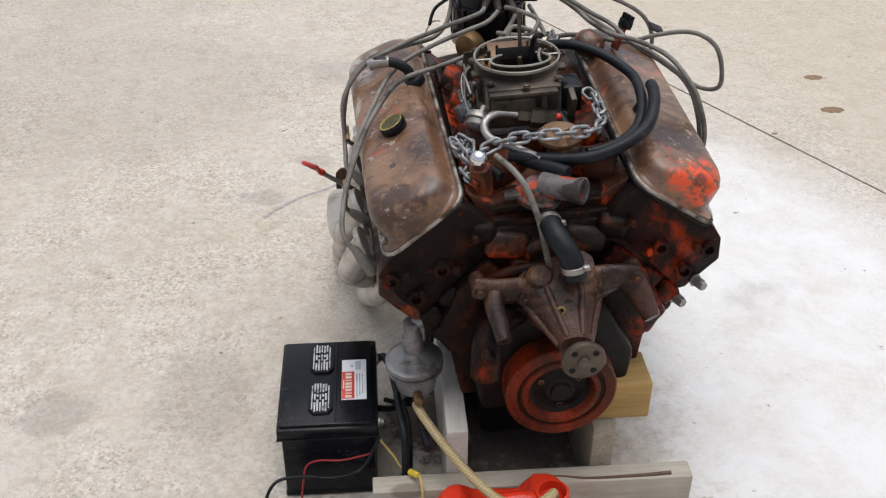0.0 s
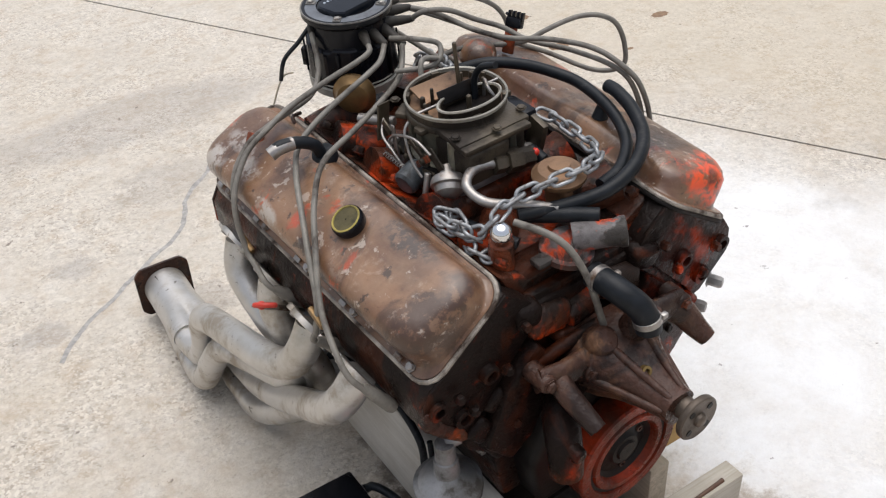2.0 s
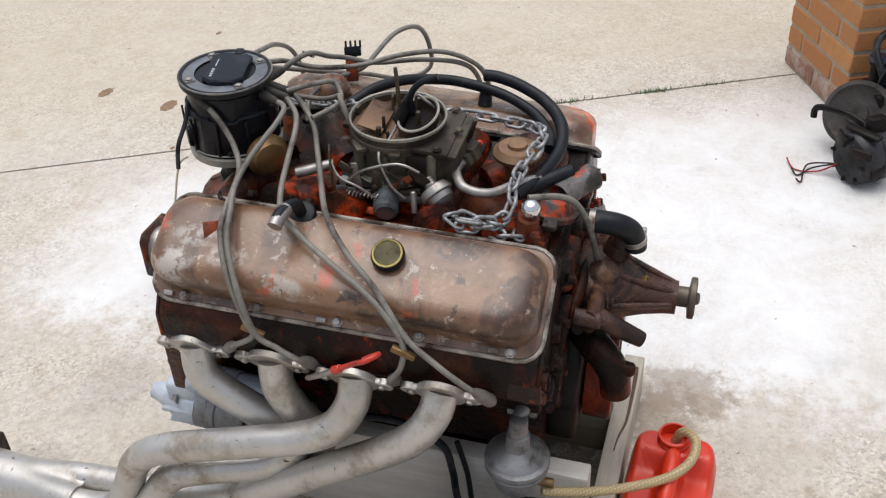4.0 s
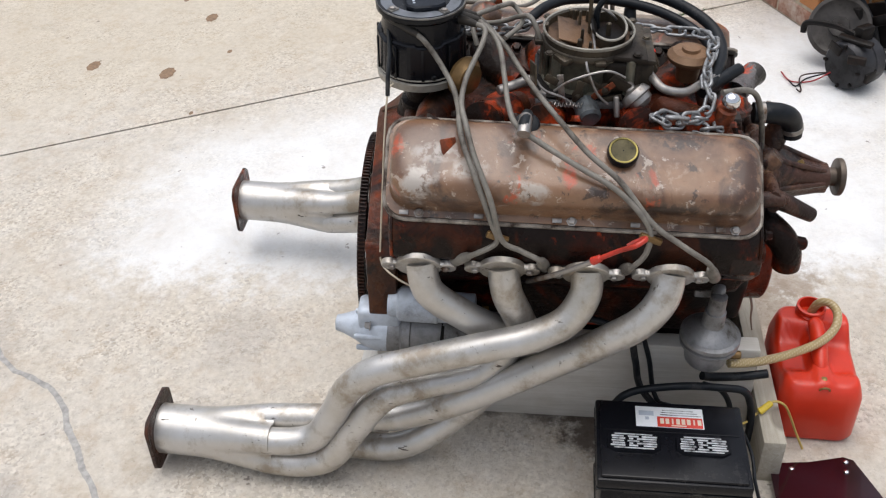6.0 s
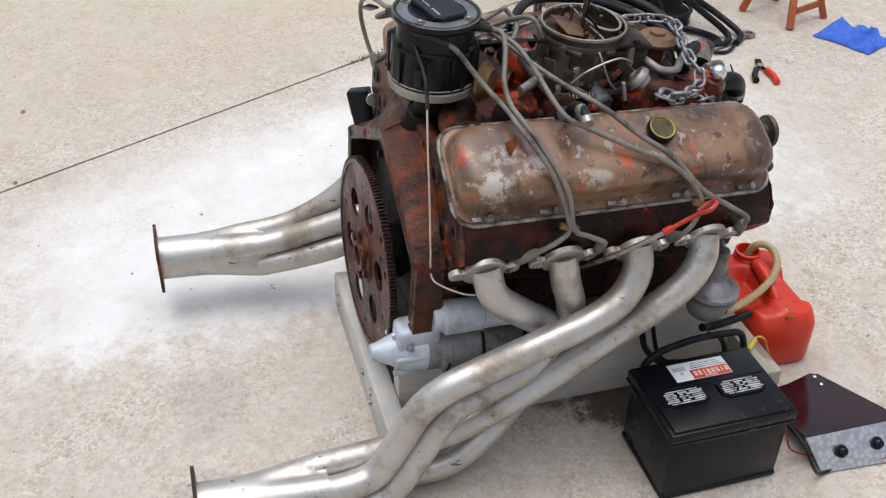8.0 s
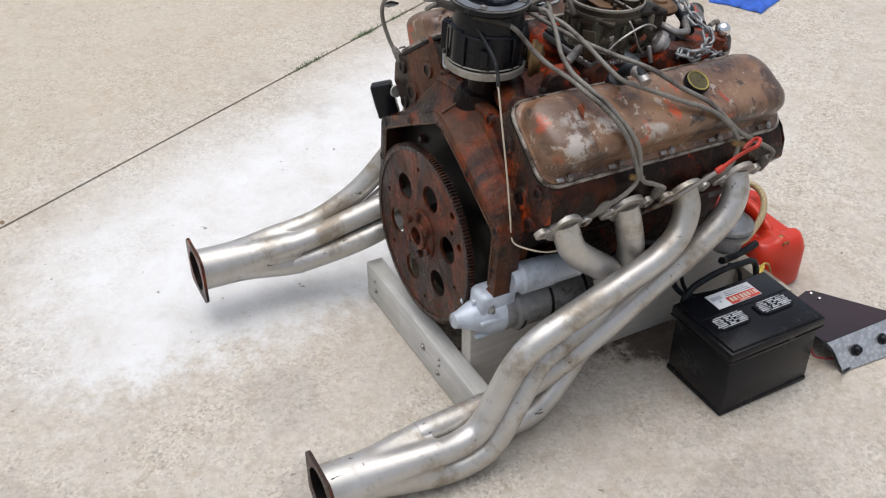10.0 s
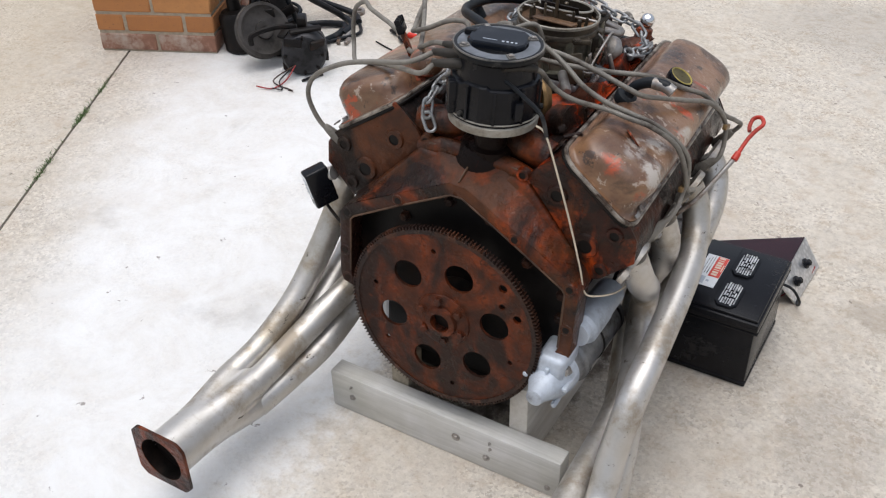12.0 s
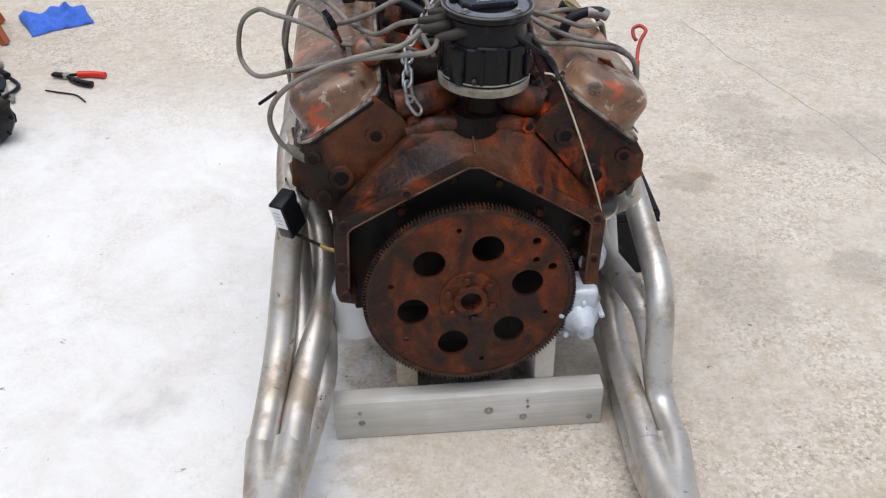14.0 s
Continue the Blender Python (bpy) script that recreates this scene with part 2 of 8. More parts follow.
M_HEADER = header_material()
M_WOOD_X = wood_material("grey_wood_across", (0.46, 0.445, 0.42), (0.63, 0.615, 0.59), (0.33, 0.32, 0.25), 0)
M_WOOD_F = wood_material("tan_grey_wood_across", (0.36, 0.325, 0.26), (0.54, 0.50, 0.43), (0.24, 0.20, 0.14), 0)
M_WOOD_Y = wood_material("grey_wood_along", (0.22, 0.19, 0.14), (0.42, 0.37, 0.28), (0.16, 0.13, 0.09), 1)
M_WOOD_WHITE = wood_material("whitewashed_wood", (0.54, 0.505, 0.45), (0.70, 0.67, 0.62), (0.40, 0.34, 0.26), 1)
M_WOOD_TAN = wood_material("treated_wood", (0.34, 0.20, 0.06), (0.52, 0.34, 0.12), (0.22, 0.15, 0.06), 0)
M_GASKET = simple("flange_steel", (0.48, 0.43, 0.37), 0.34, 0.35, 0.55, 90, 0.6, (0.040, 0.024, 0.016), 0.68)
M_STEEL = simple("dull_steel", (0.38, 0.36, 0.34), 0.42, 0.85, 0.35, 60, 0.2, (0.13, 0.08, 0.05), 0.35)
M_ZINC = simple("galvanised_chain", (0.36, 0.37, 0.38), 0.48, 0.75, 0.35, 80, 0.25, (0.12, 0.11, 0.10), 0.3)
M_CHROME = simple("chrome", (0.75, 0.75, 0.76), 0.12, 1.0, 0.1, 40, 0.03)
M_ALLOY = simple("cast_alloy", (0.33, 0.33, 0.335), 0.45, 0.6, 0.4, 40, 0.4, (0.09, 0.08, 0.07), 0.5)
M_NECK = cast_iron("dull_alloy_neck", (0.165, 0.165, 0.165), (0.60, 0.075, 0.02), (0.035, 0.030, 0.026), 0.34, 0.48, scale=16, rough=0.5)
M_ALLOY_BLUE = simple("pale_alloy", (0.56, 0.61, 0.68), 0.46, 0.2, 0.30, 30, 0.4, (0.20, 0.20, 0.21), 0.40)
M_CARB = simple("stained_carburettor_alloy", (0.120, 0.096, 0.066), 0.32, 0.45, 0.7, 38, 0.45, (0.018, 0.013, 0.009), 0.60)
M_CARB_TOP = simple("carburettor_top", (0.24, 0.135, 0.070), 0.42, 0.35, 0.55, 30, 0.4, (0.04, 0.022, 0.014), 0.58)
M_BLACK = simple("black_plastic", (0.0070, 0.0075, 0.010), 0.24, 0.0, 0.3, 40, 0.10, (0.035, 0.032, 0.03), 0.10)
M_CAP = simple("dusty_black_cap", (0.008, 0.0085, 0.010), 0.22, 0.0, 0.4, 34, 0.2, (0.070, 0.064, 0.054), 0.22)
M_RUBBER = simple("black_rubber", (0.010, 0.012, 0.015), 0.42, 0.0, 0.4, 60, 0.2, (0.055, 0.052, 0.05), 0.15)
M_LEAD = simple("grey_lead", (0.190, 0.175, 0.150), 0.5, 0.0, 0.35, 70, 0.15, (0.05, 0.04, 0.032), 0.42)
M_BOOT = simple("dark_lead_boot", (0.040, 0.036, 0.031), 0.5, 0.0, 0.35, 70, 0.15, (0.03, 0.025, 0.02), 0.42)
M_RED = simple("red_plastic", (0.62, 0.028, 0.012), 0.36, 0.0, 0.15, 30, 0.08)
M_CAN = simple("red_can_plastic", (0.62, 0.034, 0.010), 0.34, 0.0, 0.12, 14, 0.10, (0.42, 0.05, 0.025), 0.15)
M_BRASS = simple("old_brass", (0.36, 0.24, 0.09), 0.42, 0.8, 0.35, 50, 0.2, (0.10, 0.07, 0.03), 0.4)
M_ADVANCE = simple("browned_can", (0.22, 0.135, 0.055), 0.42, 0.6, 0.4, 40, 0.2, (0.06, 0.035, 0.02), 0.45)
M_CAPDARK = simple("stained_cap_face", (0.13, 0.105, 0.035), 0.5, 0.2, 0.5, 50, 0.4, (0.035, 0.03, 0.015), 0.5)
M_CAPGOLD = simple("yellowed_cap", (0.40, 0.32, 0.08), 0.45, 0.3, 0.3, 60, 0.2, (0.06, 0.05, 0.02), 0.4)
M_WHITE = simple("white_label", (0.74, 0.76, 0.78), 0.4, 0.0, 0.08, 30, 0.03)
M_LABELRED = simple("red_label", (0.60, 0.05, 0.03), 0.4, 0.0, 0.1, 30, 0.03)
M_GREY = simple("grey_print", (0.40, 0.44, 0.50), 0.5, 0.0, 0.1, 30, 0.03)
M_YELLOW = simple("yellow_plastic", (0.72, 0.52, 0.05), 0.4, 0.0, 0.15, 40, 0.05)
M_WIRE_Y = simple("ochre_wire", (0.50, 0.36, 0.10), 0.5, 0.0, 0.2, 40, 0.05)
M_WIRE_R = simple("red_wire", (0.30, 0.016, 0.016), 0.4, 0.0, 0.15, 40, 0.05)
M_WIRE_W = simple("cream_wire", (0.58, 0.50, 0.38), 0.5, 0.0, 0.2, 60, 0.05)
M_BLUE = simple("blue_cloth", (0.05, 0.15, 0.62), 0.9, 0.0, 0.3, 60, 0.5)


# ---- mesh helpers ----
def bm_of(bm):
    return bm if bm is not None else bmesh.new()


def add_box(bm, c, s, bev=0.003, m=None, seg=2, taper=1.0):
    bm = bm_of(bm)
    r = bmesh.ops.create_cube(bm, size=1.0)
    vs = r["verts"]
    for v in vs:
        k = taper if v.co.z > 0 else 1.0
        v.co = Vector((v.co.x * s[0] * k, v.co.y * s[1] * k, v.co.z * s[2]))
    if bev:
        es = list({e for v in vs for e in v.link_edges})
        r = bmesh.ops.bevel(bm, geom=es, offset=min(bev, min(s) * 0.45), segments=seg, affect="EDGES", profile=0.5)
        vs = list({v for v in vs if v.is_valid} | set(r["verts"]))
    t = Matrix.Translation(c) @ (m if m is not None else Matrix())
    bmesh.ops.transform(bm, matrix=t, verts=vs)
    return bm


def frame_of(d):
    d = Vector(d).normalized()
    a = Vector((0, 0, 1)) if abs(d.z) < 0.9 else Vector((1, 0, 0))
    x = d.cross(a).normalized()
    return x, d.cross(x).normalized(), d


def add_lathe(bm, p, axis, profile, seg=24, caps=True):
    """A turned shape: profile rows of (distance along the axis, radius)."""
    bm = bm_of(bm)
    x, y, d = frame_of(axis)
    rings = []
    for h, r in profile:
        c = Vector(p) + d * h
        rings.append([bm.verts.new(c + (x * math.cos(2 * math.pi * i / seg) + y * math.sin(2 * math.pi * i / seg)) * max(r, 1e-5)) for i in range(seg)])
    for a, b in zip(rings, rings[1:]):
        for i in range(seg):
            bm.faces.new((a[i], b[i], b[(i + 1) % seg], a[(i + 1) % seg]))
    if caps:
        bm.faces.new(rings[0])
        bm.faces.new(rings[-1][::-1])
    return bm


def add_cyl(bm, p0, p1, r0, r1=None, seg=20, bev=0.0015):
    r1 = r0 if r1 is None else r1
    v = Vector(p1) - Vector(p0)
    n = v.length
    b = min(bev, n * 0.3, r0 * 0.4, r1 * 0.4)
    return add_lathe(bm, p0, v, [(0, r0 - b), (b, r0), (n - b, r1), (n, r1 - b)], seg)


def add_ball(bm, c, r, seg=16, squash=1.0):
    prof = [(r * squash * -math.cos(math.pi * k / 9), r * math.sin(math.pi * k / 9)) for k in range(10)]
    return add_lathe(bm, c, (0, 0, 1), prof, seg, caps=False)


def spline(points, step=6, closed=False):
    p = [Vector(q) for q in points]
    n = len(p)
    out = []
    for i in range(n if closed else n - 1):
        a, b, c, d = (p[(i + k) % n] if closed else p[min(max(i + k, 0), n - 1)] for k in (-1, 0, 1, 2))
        for j in range(step):
            t = j / step
            out.append(0.5 * ((2 * b) + (c - a) * t + (2 * a - 5 * b + 4 * c - d) * t * t + (3 * b - a - 3 * c + d) * t ** 3))
    if not closed:
        out.append(p[-1].copy())
    return out


def add_tube(bm, points, r, seg=10, step=6, closed=False, caps=True, radii=None, smooth=True):
    """A round tube swept along a curve through the points."""
    bm = bm_of(bm)
    pts = spline(points, step, closed) if smooth else [Vector(q) for q in points]
    n = len(pts)
    x = None
    rings = []
    for i, q in enumerate(pts):
        d = (pts[(i + 1) % n] - pts[i - 1]) if closed else (pts[min(i + 1, n - 1)] - pts[max(i - 1, 0)])
        d.normalize()
        if x is None:
            x, _, _ = frame_of(d)
        x = (x - d * x.dot(d)).normalized()
        y = d.cross(x)
        rr = radii(i / (n - 1)) if radii else r
        rings.append([bm.verts.new(q + (x * math.cos(2 * math.pi * k / seg) + y * math.sin(2 * math.pi * k / seg)) * rr) for k in range(seg)])
    for i in range(n if closed else n - 1):
        a, b = rings[i], rings[(i + 1) % n]
        for k in range(seg):
            bm.faces.new((a[k], a[(k + 1) % seg], b[(k + 1) % seg], b[k]))
    if caps and not closed:
        bm.faces.new(rings[0][::-1])
        bm.faces.new(rings[-1])
    return bm


def add_prism(bm, poly, y0, y1, bev=0.004, seg=2):
    """A polygon in x, z drawn out along y."""
    bm = bm_of(bm)
    a = [bm.verts.new((x, y0, z)) for x, z in poly]
    b = [bm.verts.new((x, y1, z)) for x, z in poly]
    n = len(poly)
    fs = [bm.faces.new(a), bm.faces.new(b[::-1])]
    for i in range(n):
        fs.append(bm.faces.new((a[i], b[i], b[(i + 1) % n], a[(i + 1) % n])))
    bmesh.ops.recalc_face_normals(bm, faces=fs)
    if bev:
        es = list({e for f in fs for e in f.edges})
        bmesh.ops.bevel(bm, geom=es, offset=bev, segments=seg, affect="EDGES", profile=0.5)
    return bm


def add_band(bm, outer, inner, y0, y1):
    """An open strip between two lines in x, z, drawn out along y."""
    bm = bm_of(bm)
    rows = [[bm.verts.new((x, y, z)) for x, z in line] for line, y in ((outer, y0), (outer, y1), (inner, y1), (inner, y0))]
    n = len(outer)
    fs = []
    for r in range(4):
        a, b = rows[r], rows[(r + 1) % 4]
        for i in range(n - 1):
            fs.append(bm.faces.new((a[i], a[i + 1], b[i + 1], b[i])))
    fs.append(bm.faces.new([rows[r][0] for r in range(4)]))
    fs.append(bm.faces.new([rows[r][-1] for r in (3, 2, 1, 0)]))
    bmesh.ops.recalc_face_normals(bm, faces=fs)
    return bm


def mesh_of(bm, name, mat, angle=38):
    me = bpy.data.meshes.new(name)
    bmesh.ops.recalc_face_normals(bm, faces=bm.faces[:])
    bm.to_mesh(me)
    bm.free()
    me.materials.append(mat)
    me.polygons.foreach_set("use_smooth", [True] * len(me.polygons))
    me.set_sharp_from_angle(angle=radians(angle))
    return me


def part(name, bm, mat, parent, label="", angle=38):
    ob = new(name, mesh_of(bm, name, mat, angle))
    ob.parent = parent
    if label:
        ob["label"] = label
    return ob


def thing(name, label, category, m=None, group="", kind=""):
    ob = tagged(new(name), label, category, group, kind)
    ob.empty_display_size = 0.05
    if m is not None:
        ob.matrix_world = m
    return ob


def solid(name, bm, mat, label, category, group="", kind="", m=None, angle=38):
    ob = tagged(new(name, mesh_of(bm, name, mat, angle)), label, category, group, kind)
    if m is not None:
        ob.matrix_world = m
    return ob


def hexbolt(bm, p, axis, r=0.008, h=0.007):
    add_lathe(bm_of(bm), p, axis, [(0, r * 1.35), (0.0015, r * 1.35), (0.0016, r), (h * 0.8, r), (h, r * 0.8)], 6)
    return bm

M_TIMBER_STAIN = simple("brown_resin", (0.105, 0.045, 0.018), 0.35, 0.0, 0.4, 60, 0.1, (0.05, 0.02, 0.01), 0.4)


# ---- ground ----
SEAM_A, SEAM_B = Vector((1.80, -0.95)), Vector((0.755, 1.03))


def concrete():
    """Worn exposed-aggregate concrete, pale dust washed over the slab beside the engine, oil spots."""
    m, nt, bs = material("worn_concrete")
    v = coords(nt)
    big = noise_of(nt, v, 1.1, detail=7, rough=0.58, low=0.36, high=0.64, warp=0.4)
    col = mix(nt, big, (0.500, 0.455, 0.390), (0.410, 0.350, 0.270))
    mid = noise_of(nt, v, 4.5, detail=9, rough=0.66, low=0.40, high=0.64, warp=0.5)
    col = mix(nt, times(nt, mid, 0.55), col, (0.400, 0.365, 0.320))
    chalk = noise_of(nt, v, 11, detail=11, rough=0.74, low=0.50, high=0.66, warp=0.3)
    col = mix(nt, times(nt, chalk, 0.55), col, (0.62, 0.585, 0.535))
    smudge = noise_of(nt, v, 7.5, detail=9, rough=0.66, low=0.60, high=0.72, warp=0.4)
    col = mix(nt, times(nt, smudge, 0.65), col, (0.27, 0.245, 0.22))
    grit = noise_of(nt, v, 60, detail=9, rough=0.8, low=0.42, high=0.64)
    col = mix(nt, times(nt, grit, 0.46), col, (0.70, 0.66, 0.60))
    dk = noise_of(nt, v, 95, detail=7, rough=0.75, low=0.57, high=0.65)
    col = mix(nt, times(nt, dk, 0.54), col, (0.19, 0.160, 0.13))
    blot = noise_of(nt, v, 42, detail=6, rough=0.62, low=0.40, high=0.60)
    col = mix(nt, times(nt, blot, 0.35), col, (0.66, 0.595, 0.505))
    tanb = noise_of(nt, v, 16, detail=8, rough=0.66, low=0.50, high=0.64)
    col = mix(nt, times(nt, tanb, 0.50), col, (0.41, 0.325, 0.235))
    wob = node(nt, "TexNoise", Scale=180.0, Detail=3.0)
    nt.links.new(v, wob.inputs["Vector"])
    shake = nt.nodes.new("ShaderNodeVectorMath")
    shake.operation = "MULTIPLY_ADD"
    nt.links.new(wob.outputs["Color"], shake.inputs[0])
    shake.inputs[1].default_value = (0.012, 0.012, 0.012)
    nt.links.new(v, shake.inputs[2])
    peb = node(nt, "TexVoronoi", Scale=170.0, Randomness=1.0)
    nt.links.new(shake.outputs[0], peb.inputs["Vector"])
    pv = nt.nodes.new("ShaderNodeSeparateColor")
    nt.links.new(peb.outputs["Color"], pv.inputs[0])
    pale_p = node(nt, "MapRange", **{"From Min": 0.62, "From Max": 0.80})
    nt.links.new(pv.outputs[0], pale_p.inputs["Value"])
    dark_p = node(nt, "MapRange", **{"From Min": 0.74, "From Max": 0.84})
    nt.links.new(pv.outputs[1], dark_p.inputs["Value"])
    bare = noise_of(nt, v, 3.2, detail=8, rough=0.65, low=0.42, high=0.58)
    col = mix(nt, times(nt, times(nt, pale_p.outputs[0], value_mix(nt, bare, 0.06, 0.46)), 1.0), col, (0.74, 0.69, 0.60))
    col = mix(nt, times(nt, times(nt, dark_p.outputs[0], value_mix(nt, bare, 0.06, 0.44)), 1.0), col, (0.21, 0.18, 0.15))
    sep = nt.nodes.new("ShaderNodeSeparateXYZ")
    nt.links.new(v, sep.inputs[0])
    wn_ = node(nt, "TexNoise", Scale=4.0, Detail=9.0, Roughness=0.68)
    nt.links.new(v, wn_.inputs["Vector"])
    n2 = Vector((SEAM_B.y - SEAM_A.y, SEAM_A.x - SEAM_B.x)).normalized()

    def madd(a, k, b):
        q = nt.nodes.new("ShaderNodeMath")
        q.operation = "MULTIPLY_ADD"
        nt.links.new(a, q.inputs[0])
        q.inputs[1].default_value = k
        if isinstance(b, float):
            q.inputs[2].default_value = b
        else:
            nt.links.new(b, q.inputs[2])
        return q.outputs[0]

    def ramp(x, lo, hi):
        r = node(nt, "MapRange", **{"From Min": lo, "From Max": hi})
        r.interpolation_type = "SMOOTHSTEP"
        nt.links.new(x, r.inputs["Value"])
        return r.outputs[0]

    wf_ = node(nt, "TexNoise", Scale=20.0, Detail=9.0, Roughness=0.72)
    nt.links.new(v, wf_.inputs["Vector"])

    def plane(nx, ny, c, lo, hi, warp=0.30, fine=0.0):
        """1 beyond a line on the ground, with a ragged edge."""
        x = madd(sep.outputs[1], ny, madd(sep.outputs[0], nx, -c))
        return ramp(madd(wf_.outputs[0], fine, madd(wn_.outputs[0], warp, x)), lo + (warp + fine) * 0.5, hi + (warp + fine) * 0.5)

    def blob(cx, cy, rx, ry, soft=0.5, warp=1.0):
        """1 inside a ragged oval on the ground."""
        px, py = madd(sep.outputs[0], 1 / rx, -cx / rx), madd(sep.outputs[1], 1 / ry, -cy / ry)
        r2 = times(nt, px, px)
        q = nt.nodes.new("ShaderNodeMath")
        q.operation = "MULTIPLY_ADD"
        nt.links.new(py, q.inputs[0]), nt.links.new(py, q.inputs[1]), nt.links.new(r2, q.inputs[2])
        small = rx < 0.3
        warp = warp * 2.4 if small else warp
        w = madd((wf_ if small else wn_).outputs[0], warp * 2, q.outputs[0])
        r = node(nt, "MapRange", **{"From Min": 1.0 + warp - soft * 0.8, "From Max": 1.0 + warp + soft * 0.8, "To Min": 1.0, "To Max": 0.0})
        nt.links.new(w, r.inputs["Value"])
        return r.outputs[0]

    # pale dust on the engine's side of the joint
    inside = plane(-n2.x, -n2.y, -(n2.x * SEAM_A.x + n2.y * SEAM_A.y), -0.04, 0.36, 0.30, 0.15)
    east = plane(0.995, 0.08, 0.17, -0.04, 0.16, 0.30, 0.55)
    south, north = plane(0.12, 1.0, -1.26, -0.22, 0.32, 0.35, 0.2), plane(0.10, -1.0, -0.72, -0.10, 0.25, 0.30, 0.4)
    dust = times(nt, times(nt, inside, east), times(nt, south, north))
    spotty = noise_of(nt, v, 6, detail=11, rough=0.72, low=0.34, high=0.60, warp=0.4)
    col = mix(nt, times(nt, times(nt, dust, value_mix(nt, spotty, 0.58, 1.0)), 0.92), col, (0.76, 0.765, 0.765))
    # warm tint beyond the joint
    tint = plane(n2.x, n2.y, n2.x * SEAM_A.x + n2.y * SEAM_A.y, 0.0, 0.4, 0.2)
    col = mix(nt, times(nt, tint, 0.35), col, (0.46, 0.385, 0.27))
    # darker ovals: under the cradle, oil and damp by the rail and can, loose spots, far patches
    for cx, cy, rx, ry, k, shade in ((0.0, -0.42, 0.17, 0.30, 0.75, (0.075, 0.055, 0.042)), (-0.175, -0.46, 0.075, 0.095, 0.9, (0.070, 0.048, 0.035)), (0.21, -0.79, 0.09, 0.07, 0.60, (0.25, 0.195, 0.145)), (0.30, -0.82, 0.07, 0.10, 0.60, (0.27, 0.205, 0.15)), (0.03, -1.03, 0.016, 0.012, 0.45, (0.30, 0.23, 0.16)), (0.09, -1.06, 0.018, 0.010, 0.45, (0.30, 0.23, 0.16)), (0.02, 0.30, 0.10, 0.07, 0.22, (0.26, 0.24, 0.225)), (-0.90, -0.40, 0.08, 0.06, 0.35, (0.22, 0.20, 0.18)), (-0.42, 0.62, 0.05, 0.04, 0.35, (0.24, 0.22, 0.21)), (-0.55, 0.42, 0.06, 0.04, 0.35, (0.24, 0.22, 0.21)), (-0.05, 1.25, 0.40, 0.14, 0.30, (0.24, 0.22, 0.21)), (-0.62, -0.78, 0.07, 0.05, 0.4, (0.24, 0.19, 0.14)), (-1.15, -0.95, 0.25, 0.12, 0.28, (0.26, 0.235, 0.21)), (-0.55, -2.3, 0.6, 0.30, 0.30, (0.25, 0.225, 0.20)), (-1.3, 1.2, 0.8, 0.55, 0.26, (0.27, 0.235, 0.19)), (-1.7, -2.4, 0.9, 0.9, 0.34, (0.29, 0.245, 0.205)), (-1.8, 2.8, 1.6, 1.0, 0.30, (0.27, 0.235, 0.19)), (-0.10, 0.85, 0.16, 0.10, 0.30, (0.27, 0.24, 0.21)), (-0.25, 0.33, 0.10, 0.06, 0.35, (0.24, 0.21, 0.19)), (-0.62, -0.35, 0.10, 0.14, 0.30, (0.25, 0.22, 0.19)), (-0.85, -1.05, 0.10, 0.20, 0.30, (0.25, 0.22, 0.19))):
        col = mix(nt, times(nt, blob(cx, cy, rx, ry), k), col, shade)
    st = noise_of(nt, v, 2.4, detail=10, rough=0.68, low=0.60, high=0.70)
    col = mix(nt, times(nt, st, 0.25), col, (0.22, 0.20, 0.18))
    sp = noise_of(nt, v, 24, detail=4, rough=0.6, low=0.69, high=0.715)
    col = mix(nt, times(nt, sp, 0.7), col, (0.12, 0.09, 0.075))
    nt.links.new(col, bs.inputs["Base Color"])
    nt.links.new(value_mix(nt, mid, 0.72, 0.92), bs.inputs["Roughness"])
    bump(nt, bs, grit, 0.5, 0.002)
    return m


M_CONCRETE = concrete()
M_JOINT = simple("joint_dirt", (0.10, 0.085, 0.065), 0.9, 0.0, 0.5, 60, 0.5, (0.20, 0.18, 0.14), 0.4)
bm = bmesh.new()
n2 = Vector((SEAM_B.y - SEAM_A.y, SEAM_A.x - SEAM_B.x)).normalized()
d2 = (SEAM_B - SEAM_A).normalized()
R = 60.0
for side in (1, -1):
    o = SEAM_A + n2 * 0.004 * side
    q = [o - d2 * R, o + d2 * R, o + d2 * R + n2 * R * side, o - d2 * R + n2 * R * side]
    f = bm.faces.new([bm.verts.new((p.x, p.y, 0)) for p in q])
    w = [o - d2 * R, o + d2 * R]
    bm.faces.new([bm.verts.new((w[0].x, w[0].y, 0)), bm.verts.new((w[1].x, w[1].y, 0)), bm.verts.new((w[1].x, w[1].y, -0.02)), bm.verts.new((w[0].x, w[0].y, -0.02))])
bmesh.ops.recalc_face_normals(bm, faces=bm.faces[:])
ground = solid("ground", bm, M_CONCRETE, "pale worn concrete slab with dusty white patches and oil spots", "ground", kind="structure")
for f in ground.data.polygons:
    if f.normal.z < -0.5:
        f.flip()
bm = bmesh.new()
q = [SEAM_A - d2 * R + n2 * 0.006, SEAM_A + d2 * R + n2 * 0.006, SEAM_A + d2 * R - n2 * 0.006, SEAM_A - d2 * R - n2 * 0.006]
bm.faces.new([bm.verts.new((p.x, p.y, -0.006)) for p in q])
solid("joint_fill", bm, M_JOINT, "dark dirt in the joint of the concrete slabs", "joint", kind="structure")


